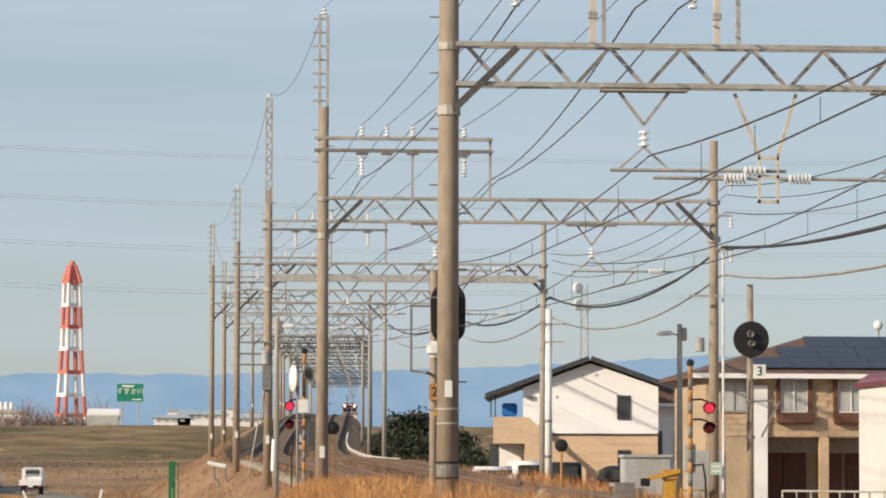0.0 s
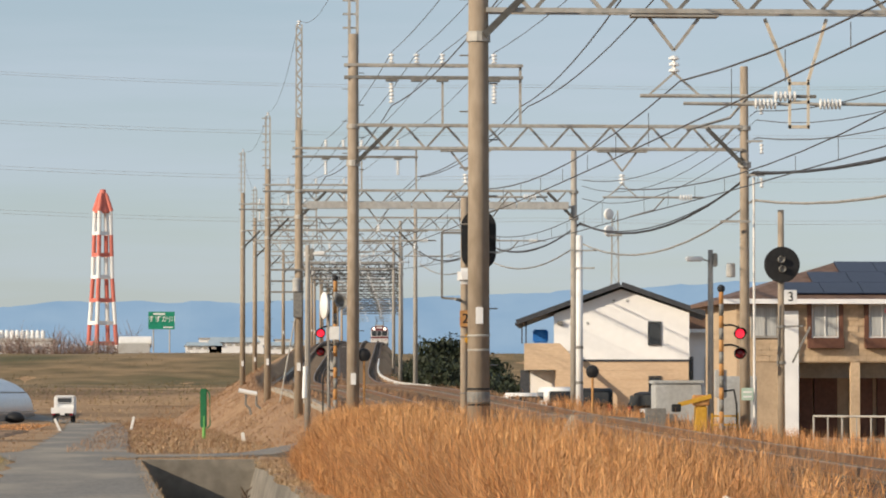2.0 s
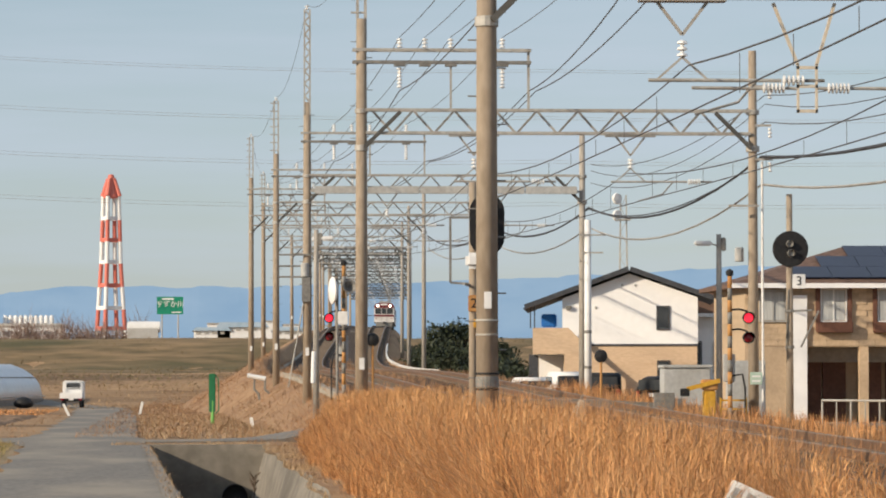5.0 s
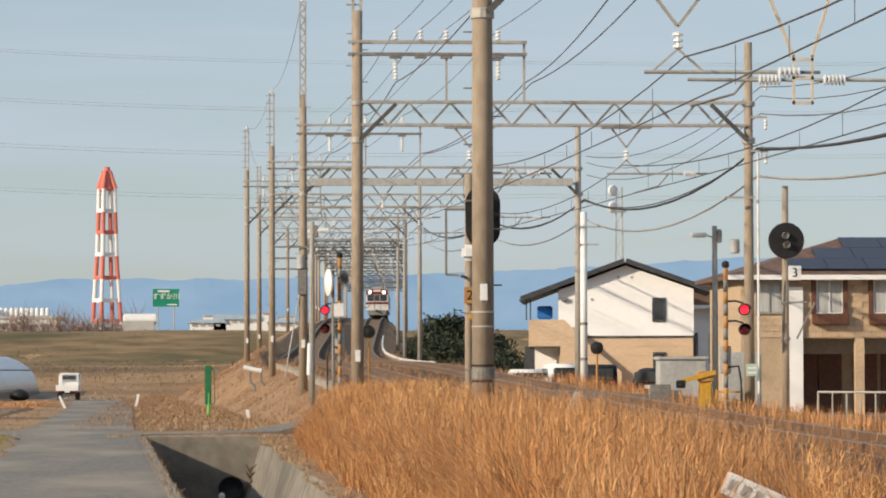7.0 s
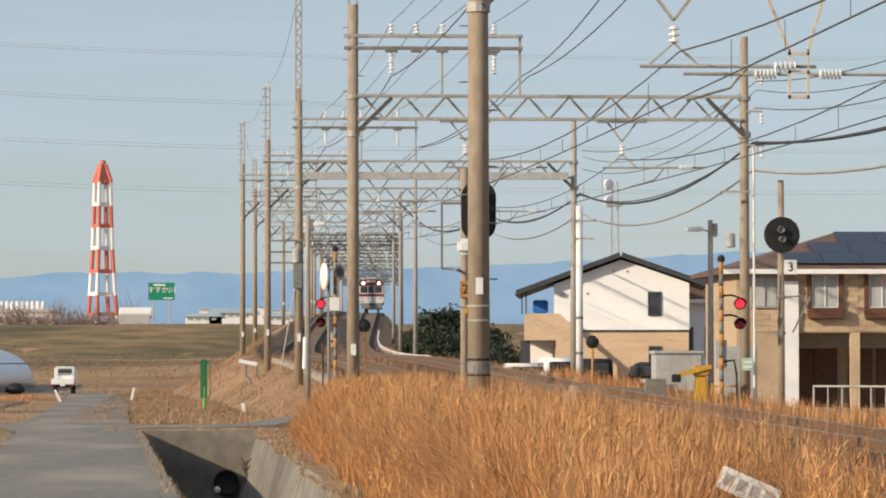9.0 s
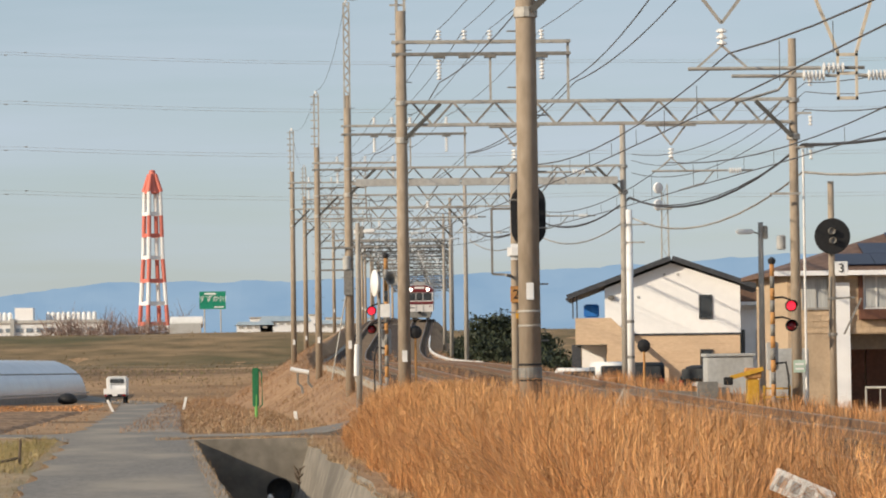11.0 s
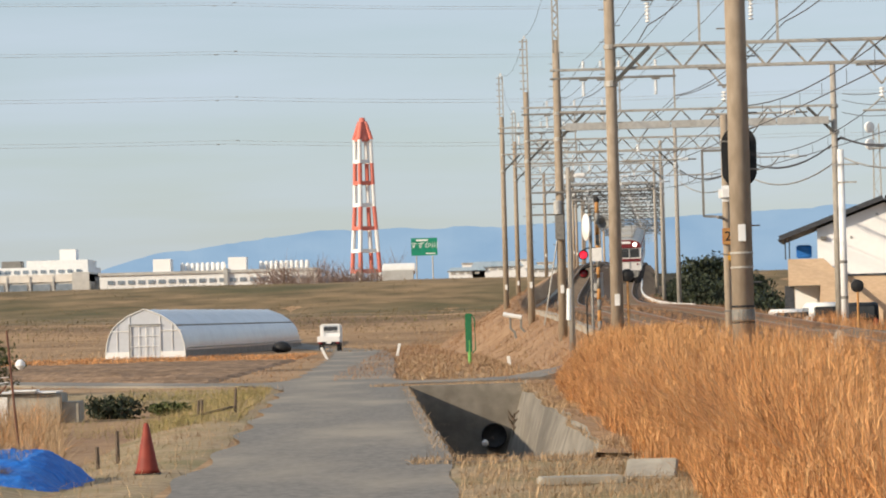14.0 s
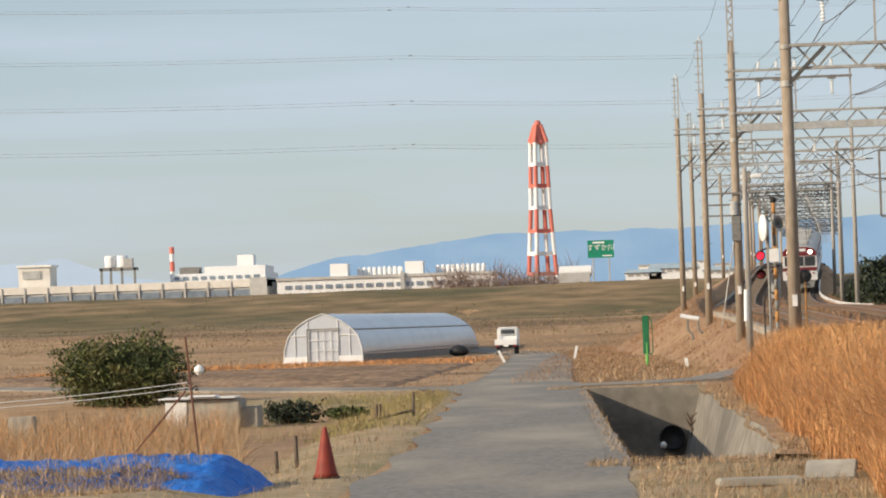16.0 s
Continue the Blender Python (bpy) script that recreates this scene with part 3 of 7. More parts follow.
            insulator(bm, dx, 0, zt + 1.74, 3, 0.085)
            part("pin_insulator", bm, M_PORCELAIN, root)
            bm = BM()
            box(bm, (dx - 0.16, -0.14, zt + 1.23), (dx + 0.16, 0.14, zt + 1.29))
            part("arm_clamp", bm, M_STEELDARK, root)
        for dx in (1.07, 3.95):
            bm = BM()
            insulator(bm, dx, 0, zt + 0.62, 6, 0.08)
            part("hanging_insulator", bm, M_PORCELAIN, root)
    # hangers over each track
    for side in (-1, 1):
        hx = cx(py) + side * SPREAD - px - (0.2 if side < 0 else 0)
        for dx in (-0.45, 0.45):
            bm = BM()
            beam(bm, (hx + dx, 0, zb - 0.03), (hx, 0, zb - 0.62), 0.05, 0.05)
            part("hanger", bm, M_STEEL, root)
        bm = BM()
        box(bm, (hx - 0.7, -0.16, zb - 0.09), (hx + 0.7, 0.16, zb - 0.04))
        part("hanger_plate", bm, M_STEEL, root)
        bm = BM()
        insulator(bm, hx, 0, zb - 0.98, 3, 0.09)
        part("hanger_insulator", bm, M_PORCELAIN, root)
        bm = BM()
        za = zb - 1.35
        beam(bm, (hx - 0.42, 0, za), (hx, 0, zb - 0.98), 0.035, 0.035)
        beam(bm, (hx + 0.42, 0, za), (hx, 0, zb - 0.98), 0.035, 0.035)
        rod(bm, (hx - 0.55, 0, za), (hx + 1.6 * 1, 0, za), 0.03)
        part("register_bar", bm, M_STEEL, root)
        bm = BM()
        rod_sheds(bm, hx + 1.62, za, 5, 0.075, 0.085)
        part("rod_insulator", bm, M_PORCELAIN, root)
        bm = BM()
        rod(bm, (hx + 1.9, 0, za), (hx + 2.3, 0, za), 0.028)
        part("register_end", bm, M_STEELDARK, root)
        bm = BM()
        tube(bm, [(hx + 1.2, 0, za), (hx + 0.9, 0, za - 0.35), (hx + 0.2, 0, za - 0.55)], 0.022)
        part("steady_arm", bm, M_STEELDARK, root)
    if signs:
        bm = BM()
        zn = rz - base + 1.1
        box(bm, (-0.07, -r * 1.2 - 0.03, zn), (0.07, -r * 1.02, zn + 0.32))
        part("number_plate", bm, M_WHITE, root, "small white plate with worn marking")
    if py < 200:
        bm = BM()
        rod(bm, (0, 0, 0), (0.16, 0, 0), 0.013, n=5)
        first = part("climbing_peg", bm, M_STEELDARK, root)
        for k in range(int((pole_top - 2.2) / 0.45)):
            ob = new("climbing_peg", first.data) if k else first
            ob.parent = root
            s = 1 if k % 2 else -1
            ob.matrix_basis = pose(s * r * 0.88, 0, 2.2 + k * 0.45, 0, 0, 0 if s > 0 else 180)
    return root


PORTALS = [(60.0, 4.65, 8.71, 5.5, None), (105.0, 4.63, 9.43, 2.55, "twin"), (150.0, 4.45, 10.03, 2.9, "lattice"), (195.0, 4.18, 11.05, 2.5, "twin"), (240.0, 3.56, 12.3, 2.4, "twin"),
           (285.0, 5.15, 13.3, 1.9, "twin"), (330.0, 7.1, 14.0, 1.6, "twin"), (375.0, 9.6, 15.0, 1.2, None), (420.0, 12.8, 15.9, 1.2, None), (465.0, 15.4, 16.6, 1.2, None),
           (510.0, 18.1, 17.0, 1.0, None), (555.0, 20.7, 17.2, 1.0, None), (600.0, 23.3, 17.4, 1.0, None), (650.0, 26.0, 17.6, 1.0, None), (700.0, 28.8, 17.8, 1.0, None)]
for k in range(8):
    yy = 397.0 + 45 * k
    PORTALS.append((yy, cx(yy) - 5.5, rail_z(yy) + 8.2, 1.0, None))
PORTALS.sort()
HIGH = {105.0: 2.6, 150.0: 3.7, 195.0: 2.75, 240.0: 2.6, 285.0: 2.2, 330.0: 2.0}
for py, px, zt, top, ext in PORTALS:
    portal(px, py, 11.0, zt, top=top, ext=ext, ext_high=HIGH.get(py, 2.0), arms=py in HIGH or py == 60.0, signs=py > 70, mats=(0, 1 if py > 130 else 0))


duct = thing("cable_duct", pose(4.45, 149.7, 9.28), "grey cable duct hung under the lattice beam", "duct")
for k in range(5):
    bm = BM()
    box(bm, (0.3 + k * 2.1, -0.06, 0.0), (0.3 + k * 2.1 + 2.06, 0.06, 0.30), 0.01)
    part("duct_length", bm, M_GREY, duct)

gear = thing("pole_switchgear", pose(4.45, 150, 0), "grey switch box and bracket arms strapped to a pole", "switchgear")
bm = BM()
box(bm, (-0.22, -0.42, 4.95), (0.14, -0.18, 5.95), 0.03)
part("switch_box", bm, M_STEELDARK, gear)
bm = BM()
lathe(bm, [(0.12, 0), (0.16, 0.02), (0.16, 0.5), (0.12, 0.55)], 12, Matrix.Translation((-0.1, -0.3, 5.97)))
part("transformer", bm, M_GREY, gear)
for z in (6.85, 6.4, 5.97):
    bm = BM()
    beam(bm, (-1.15, -0.2, z), (0.2, -0.2, z), 0.06, 0.07)
    part("bracket_arm", bm, M_STEELDARK, gear)
bm = BM()
rod(bm, (-0.1, -0.1, 5.2), (-0.75, -0.3, 1.6), 0.03, n=6)
part("stay", bm, M_STEEL, gear)

# posts on the nearest beam and a pale yoke hung from it
extra = thing("beam_fittings", pose(4.65, 60, 8.65), "cream steel posts and a hanging yoke on a portal beam", "line fittings")
for dx in (2.32, 4.33):
    bm = BM()
    box(bm, (dx - 0.045, -0.05, 0.04), (dx + 0.045, 0.05, 2.2))
    part("post", bm, M_CREAMSTEEL, extra)
    bm = BM()
    box(bm, (dx - 0.07, -0.07, 0.5), (dx + 0.07, 0.07, 0.62), 0.01)
    part("post_clamp", bm, M_STEEL, extra)
for a, b in (((4.62, -0.68), (5.02, -1.68)), ((5.62, -0.68), (5.32, -1.68))):
    bm = BM()
    beam(bm, (a[0], 0, a[1]), (b[0], 0, b[1]), 0.05, 0.05)
    part("yoke_arm", bm, M_CREAMSTEEL, extra)
bm = BM()
for x in (5.02, 5.32):
    beam(bm, (x, 0, -1.66), (x, 0, -2.45), 0.04, 0.05)
for z in (-1.72, -2.02, -2.42):
    beam(bm, (5.0, 0, z), (5.34, 0, z), 0.05, 0.05)
part("yoke_frame", bm, M_CREAMSTEEL, extra)
for x0 in (4.45, 5.5):
    bm = BM()
    rod_sheds(bm, x0, -2.05, 6, 0.062, 0.085)
    part("yoke_insulator", bm, M_PORCELAIN, extra)
for x0, x1 in ((4.82, 5.02), (5.32, 5.5), (5.87, 7.4), (3.3, 4.45)):
    bm = BM()
    rod(bm, (x0, 0, -2.05), (x1, 0, -2.06), 0.028)
    part("yoke_rod", bm, M_STEEL, extra)


# ---- wires ----
def span_wire(name, pts, r, sag, label, mat=M_WIRE, n=10):
    bm = BM()
    line = [Vector(pts[0])]
    for i, (a, b) in enumerate(zip(pts, pts[1:])):
        line += sagging(a, b, sag[min(i, len(sag) - 1)] if isinstance(sag, tuple) else sag, n)[1:]
    tube(bm, line, r, 4)
    return tagged(part(name, bm, mat), label, "wire")


STOPS = [(15.0, 4.65, 8.6)] + [(py, px, zt) for py, px, zt, *_ in PORTALS]
for dx in (1.07, 1.78, 2.5, 3.95):
    span_wire("feeder_wire", [(px + dx, py, zt + 2.05) for py, px, zt in STOPS[:9]], 0.012, 0.3, "thin feeder wire on pin insulators")
for dx, near in ((1.07, (1.07, 1.0)), (4.7, (3.0, 2.7)), (4.9, (3.7, 3.4))):
    span_wire("feeder_cable", [(px + (dx if py > 70 else near[0] if py > 30 else near[1]), py, zt + (0.55 if py > 70 else 0.62)) for py, px, zt in STOPS[:9]], 0.018, 0.4, "heavy bare feeder cable between portals")
for side in (-1, 1):
    span_wire("messenger_wire", [(cx(py) + side * SPREAD - 0.1, py, zt - 1.75) for py, px, zt in STOPS], 0.015, 0.55, "catenary messenger wire above the contact wire")
    span_wire("contact_wire", [(cx(py) + side * SPREAD + 0.2 * (-1) ** i, py, zt - 2.55) for i, (py, px, zt) in enumerate(STOPS)], 0.014, 0.04, "grooved contact wire over the track", n=4)
    bm = BM()
    for i in range(len(STOPS) - 6):
        (y0, x0, z0), (y1, x1, z1) = STOPS[i], STOPS[i + 1]
        for k in range(1, 9):
            u = k / 9
            y = y0 + (y1 - y0) * u
            zt = z0 + (z1 - z0) * u
            rod(bm, (cx(y) + side * SPREAD, y, zt - 1.75 - 0.55 * 4 * u * (1 - u)), (cx(y) + side * SPREAD, y, zt - 2.56), 0.006, n=4)
    tagged(part("dropper_wires", bm, M_WIRE), "thin droppers between messenger and contact wire", "wire", kind="stuff")
span_wire("ground_wire", [(px, py, zt + top + HIGH.get(py, 0.1) + 0.2) for py, px, zt, top, ext in PORTALS[:7]], 0.009, 0.9, "thin earth wire over the mast heads")
for dz, r, sag, mat, lab in ((1.28, 0.04, (0.55, 0.55, 0.95, 0.8), M_CABLE, "thick dark cable sagging between the poles"), (1.34, 0.02, (0.45, 0.45, 0.8, 0.7), M_CABLE, "thin dark cable beside the thick one"), (2.06, 0.034, (0.62, 0.62, 0.95, 0.8), M_STEEL, "pale grey bundled cable sagging between the poles")):
    span_wire("line_cable", [(px + 11.25, py, zt - dz) for py, px, zt in STOPS[:6]], r, sag, lab, mat)
for dz, r, sag in ((-0.45, 0.014, 0.7), (0.3, 0.014, 0.8), (-0.2, 0.012, 0.9)):
    span_wire("line_wire", [(px + 11.35, py, zt - dz) for py, px, zt in STOPS[:4]], r, sag, "wire on the outer pole arms")
# high-voltage lines far behind
for v0, v1, off in ((593, 566, 0), (496, 479, 0), (414, 398, 0), (334, 320, 0)):
    s = 6674 / 620.0
    pts = [(-170, 600, 1.95 + (v0 + 14) / s), (-36, 620, 1.95 + v1 / s), (60, 640, 1.95 + (v1 - 4) / s), (170, 655, 1.95 + v0 / s)]
    span_wire("power_line", pts, 0.022, 0.9, "thin high-voltage conductor across the sky", M_STEEL)
    for dx, dy, dz in ((-37.5, -0.05, 0.0), (-34.5, 4.0, 0.75)):
        bm = BM()
        box(bm, (dx - 0.28, 619.8 + dy, 1.95 + v1 / s + dz - 0.12), (dx + 0.28, 620.0 + dy, 1.95 + v1 / s + dz + 0.02), 0.03)
        tagged(part("line_spacer", bm, M_STEELDARK), "small dark spacer clamped on a power line", "line spacer", "spacers on the power lines")
    span_wire("power_line", [(x, y + 4, z + 0.75) for x, y, z in pts], 0.018, 0.9, "thin high-voltage conductor across the sky", M_STEEL)


# ---- houses ----
def opening(parent, x0, x1, z0, z1, y, frame_mat, glass_mat=M_GLASS, mullions=1, name="window", curtain=False):
    """A window set in the wall face at y (facing -y): frame, sill, panes."""
    w = thing(name, pose(0, 0, 0), "", "")
    for k in ("label", "category"):
        if k in w:
            del w[k]
    w.parent = parent
    bm = BM()
    t = 0.05
    box(bm, (x0 - t, y - 0.06, z0 - t), (x0, y + 0.05, z1 + t))
    box(bm, (x1, y - 0.06, z0 - t), (x1 + t, y + 0.05, z1 + t))
    box(bm, (x0, y - 0.06, z1), (x1, y + 0.05, z1 + t))
    box(bm, (x0, y - 0.09, z0 - t), (x1, y + 0.05, z0))
    part("window_frame", bm, frame_mat, w)
    step = (x1 - x0) / (mullions + 1)
    for k in range(mullions + 1):
        bm = BM()
        box(bm, (x0 + k * step + 0.02, y - 0.03 + 0.02 * (k % 2), z0 + 0.02), (x0 + (k + 1) * step - 0.02, y - 0.015 + 0.02 * (k % 2), z1 - 0.02))
        part("pane", bm, glass_mat, w)
        if k:
            bm = BM()
            box(bm, (x0 + k * step - 0.025, y - 0.05, z0), (x0 + k * step + 0.025, y + 0.03, z1))
            part("mullion", bm, frame_mat, w)
    return w


def white_house():
    X0, Y0 = 16.4, 185.0
    h = thing("gabled_house", pose(X0, Y0, 0.35, 0, 0, -6.3), "two-storey house, white above and tan below, with dark gable roof", "house")
    deep = 8.5
    # upper wall with gable, cut at the balcony
    bm = BM()
    prism(bm, [(1.65, 3.25), (8.3, 3.25), (8.3, 5.35), (8.3, 5.55), (4.95, 6.72), (1.65, 5.5)], 0.0, deep)
    part("upper_wall", bm, M_CREAM, h, "smooth white rendered upper wall")
    bm = BM()
    box(bm, (1.7, 0.03, -0.4), (8.27, deep, 3.22))
    part("lower_wall", bm, M_TAN, h, "tan lower wall")
    # siding courses
    for k in range(7):
        bm = BM()
        box(bm, (1.7, 0.012, k * 0.455), (8.27, 0.03, k * 0.455 + 0.44))
        part("siding_board", bm, M_TAN, h)
    bm = BM()
    box(bm, (2.9, -0.04, 3.16), (8.33, 0.05, 3.26))
    part("band", bm, M_ROOF, h, "dark belt course between the storeys")
    # roof slabs
    for a, b in (((-0.15, 4.98), (4.95, 6.84)), ((9.1, 5.38), (4.95, 6.84))):
        bm = BM()
        d = Vector((b[0] - a[0], 0, b[1] - a[1])).normalized()
        nn = Vector((-d.z, 0, d.x)) * 0.2
        if nn.z < 0:
            nn = -nn
        prism(bm, [(a[0], a[1]), (b[0], b[1]), (b[0] + nn.x, b[1] + nn.z), (a[0] + nn.x, a[1] + nn.z)], -0.55, deep + 0.5)
        part("roof_slope", bm, M_ROOF, h, "dark roof slope")
        bm = BM()
        for k in range(24):
            y = -0.5 + k * 0.4
            p0, p1 = Vector((a[0], y, a[1])) + nn, Vector((b[0], y, b[1])) + nn
            beam(bm, p0 + Vector((0, 0, 0.01)), p1 + Vector((0, 0, 0.01)), 0.04, 0.05)
        part("roof_seam", bm, M_ROOF, h)
    # gutter
    for x, z in ((-0.2, 5.0), (9.14, 5.42)):
        bm = BM()
        rod(bm, (x, -0.5, z), (x, deep + 0.4, z), 0.07)
        part("gutter", bm, M_ROOF, h)
    # balcony
    bm = BM()
    prism(bm, [(0.2, 2.75), (3.25, 2.75), (1.95, 4.05), (0.2, 4.05)], -0.66, -0.56)
    box(bm, (0.2, -0.56, 2.75), (0.3, 5.0, 4.05))
    part("balcony_wall", bm, M_TAN, h, "tan balcony parapet with a slanted end")
    bm = BM()
    box(bm, (0.2, -0.55, 2.7), (1.7, 5.0, 2.85))
    part("balcony_floor", bm, M_GREY, h)
    bm = BM()
    prism(bm, [(1.75, -0.4), (4.75, -0.4), (4.75, 1.5), (3.25, 2.75), (1.75, 2.75)], -0.655, 0.01)
    part("stair_wall", bm, M_TAN, h, "projecting tan stair wall with a slanted top")
    bm = BM()
    box(bm, (1.76, -0.67, -0.4), (2.5, -0.656, 1.7))
    part("porch_door", bm, M_CREAM, h, "pale porch door")
    for x in (0.05, 0.25):
        bm = BM()
        box(bm, (x, -0.02, 4.05), (x + 0.06, 0.06, 5.15))
        part("balcony_post", bm, M_ROOF, h)
    bm = BM()
    box(bm, (0.0, -0.1, -0.4), (0.45, 0.5, 2.75))
    part("porch_column", bm, M_ROOF, h, "dark porch column")
    bm = BM()
    box(bm, (1.55, 1.2, -0.4), (1.68, 1.4, 2.7))
    box(bm, (0.45, 2.2, -0.4), (1.7, 2.3, 2.7))
    part("porch_wall", bm, M_CREAM, h)
    bm = BM()
    box(bm, (0.6, 0.9, 4.1), (1.35, 1.3, 4.75), 0.06)
    part("blue_bedding", bm, M_TARP, h, "blue bedding hung out on the balcony")
    opening(h, 6.32, 6.88, 4.0, 5.08, 0.0, M_ROOF, mullions=0)
    opening(h, 6.35, 6.88, 1.45, 2.4, 0.012, M_ROOF, mullions=0)
    for x, z in ((4.6, 6.15), (5.25, 6.15), (3.3, 5.05)):
        bm = BM()
        lathe(bm, [(0.07, 0), (0.07, 0.04), (0.03, 0.05)], 10, Matrix.Translation((x, 0, z)) @ Euler((1.5708, 0, 0)).to_matrix().to_4x4())
        part("vent", bm, M_GREY, h)
    bm = BM()
    box(bm, (1.8, -0.22, 4.95), (2.1, 0.0, 5.15), 0.04)
    part("wall_lamp", bm, M_STEELDARK, h)
    return h


def rear_house():
    h = thing("rear_house", pose(24.9, 196, 0.4), "pale house with a brown tiled roof behind the gabled house", "house")
    bm = BM()
    box(bm, (-0.6, 0, -0.4), (8, 8, 4.75))
    part("wall", bm, M_CREAM, h)
    bm = BM()
    prism(bm, [(-2.2, 4.9), (8.6, 4.9), (6.4, 6.15), (-0.4, 6.15)], -0.6, 8.6)
    part("roof", bm, M_ROOFBROWN, h, "low brown roof")
    bm = BM()
    box(bm, (-2.2, -0.66, 4.72), (8.6, -0.55, 4.9))
    part("eave_board", bm, M_WHITE, h)
    opening(h, 0.2, 1.5, 1.9, 3.4, 0.0, M_ROOF)
    opening(h, 2.2, 3.4, 1.9, 3.4, 0.0, M_GREY)
    bm = BM()
    box(bm, (-0.2, -0.7, 1.25), (1.7, 0.0, 1.45))
    part("ledge", bm, M_GREY, h)
    return h


def brick_house():
    Y0 = 133.0
    h = thing("tiled_house", pose(19.5, Y0, 0.42), "two-storey tan tiled house with solar panels on a brown hip roof", "house")
    W, D = 14.0, 8.0
    for lo, hi, nm in (((0, 0.02, 2.62), (W, D, 4.75), "upper_wall"), ((0, 0.02, -0.4), (2.2, D, 2.62), "side_wall"), ((2.2, 2.7, -0.4), (W, D, 2.62), "recess_wall")):
        bm = BM()
        box(bm, lo, hi)
        part(nm, bm, M_JOINT, h, "tan tiled wall")
    # roof: hip
    bm = BM()
    e, zt = 0.5, 4.86
    ring = [bm.verts.new(p) for p in ((-e, -e, zt), (W + e, -e, zt), (W + e, D + e, zt), (-e, D + e, zt))]
    low = [bm.verts.new((v.co.x, v.co.y, zt - 0.14)) for v in ring]
    r0, r1 = bm.verts.new((4.2, D / 2, 6.32)), bm.verts.new((W - 4.2, D / 2, 6.32))
    bm.faces.new((ring[0], ring[1], r1, r0))
    bm.faces.new((ring[1], ring[2], r1))
    bm.faces.new((ring[2], ring[3], r0, r1))
    bm.faces.new((ring[3], ring[0], r0))
    for k in range(4):
        bm.faces.new((ring[k], low[k], low[(k + 1) % 4], ring[(k + 1) % 4]))
    bm.faces.new(low)
    part("roof", bm, M_ROOFBROWN, h, "brown hip roof")
    bm = BM()
    box(bm, (-0.55, -0.6, 4.70), (W + 0.55, -0.5, 4.87))
    part("eave_board", bm, M_CREAM, h, "pale eave board and gutter")
    # solar panels on the front slope
    slope = Vector((0, D / 2 + e, 6.32 - zt))
    slope_n = slope.normalized()
    for row in range(3):
        start = 1.75 + row * 1.2
        for k in range(7):
            x0 = start + k * 1.42
            if x0 > W - 1.6 - row * 0.9:
                continue
            bm = BM()
            p = Vector((x0 + 0.69, -e, zt + 0.07)) + slope_n * (0.45 + 0.7 + row * 1.36)
            beam(bm, p - slope_n * 0.67, p + slope_n * 0.67, 1.40, 0.05)
            part("solar_panel", bm, M_SOLAR, h, "blue-black solar panel")
    # windows with boxes
    for x in (2.75, 4.8, 6.9, 9.0):
        opening(h, x, x + 0.85, 3.55, 4.65, 0.0, M_WHITE, M_CURTAIN)
        for sx in (-0.22, 0.92):
            bm = BM()
            box(bm, (x + sx, -0.10, 3.45), (x + sx + 0.15, 0.0, 4.72))
            part("shutter", bm, M_BROWN, h)
        bm = BM()
        box(bm, (x - 0.22, -0.34, 3.12), (x + 1.07, 0.0, 3.5), 0.02)
        part("flower_box", bm, M_BROWN, h, "brown window box")
    opening(h, 0.55, 1.45, 3.55, 4.6, 0.0, M_GREY, M_CURTAIN)
    # ground floor: white pillar, dark doors in the recess
    bm = BM()
    box(bm, (1.62, -0.14, -0.4), (2.2, 0.0, 4.45))
    part("pillar", bm, M_CREAM, h, "white pillar up the front")
    for x in (4.1, 6.6, 9.1):
        bm = BM()
        box(bm, (x, -0.02, -0.4), (x + 0.32, 0.3, 2.62))
        part("column", bm, M_TANBRICK, h)
    for x in (2.3, 3.2, 4.5, 5.5, 7.0, 8.0):
        bm = BM()
        box(bm, (x, 2.55, -0.3), (x + 0.85, 2.68, 2.1), 0.02)
        part("door", bm, M_BROWN, h, "dark brown door in the shaded recess")
    bm = BM()
    box(bm, (2.2, 2.5, 2.08), (W, 2.69, 2.6))
    part("lintel", bm, M_GREY, h)
    # tiles on the upper front
    me = None
    cols, rows = 24, 10
    tw, th = 0.58, 0.205
    for r in range(rows):
        for k in range(cols):
            x, z = 0.02 + k * tw + (tw / 2 if r % 2 else 0), 2.66 + r * (th + 0.005)
            if x + tw > 11.4 or any(a - 0.25 < x + tw / 2 < a + 1.12 and 3.0 < z + th / 2 < 4.75 for a in (2.75, 4.8, 6.9, 9.0)) or (0.4 < x + tw / 2 < 1.6 and z > 3.3) or 1.5 < x + tw / 2 < 2.3:
                continue
            if me is None:
                bm = BM()
                box(bm, (0, 0, 0), (tw - 0.012, 0.03, th - 0.008))
                first = part("tile", bm, M_TANBRICK, h)
                me = first.data
                ob = first
            else:
                ob = new("tile", me)
                ob.parent = h
            ob.location = (x, -0.008, z)
    return h


def white_shed():
    h = thing("white_shed", pose(19.75, 99, 0.3), "white corrugated shed with a red roof edge", "shed")
    bm = BM()
    box(bm, (0, 0, -0.3), (5, 6, 4.1))
    part("wall", bm, M_WHITE, h)
    bm = BM()
    for k in range(34):
        rod(bm, (0.06 + k * 0.145, -0.01, -0.2), (0.06 + k * 0.145, -0.01, 4.05), 0.035, n=6)
    part("corrugation", bm, M_WHITE, h)
    bm = BM()
    prism(bm, [(-0.12, 4.02), (0.35, 4.32), (5.2, 4.32), (5.2, 4.1), (-0.12, 3.9)], -0.2, 6.2)
    part("roof", bm, M_MAROON, h, "dull red metal roof edge")
    return h


white_house()
rear_house()
brick_house()
white_shed()


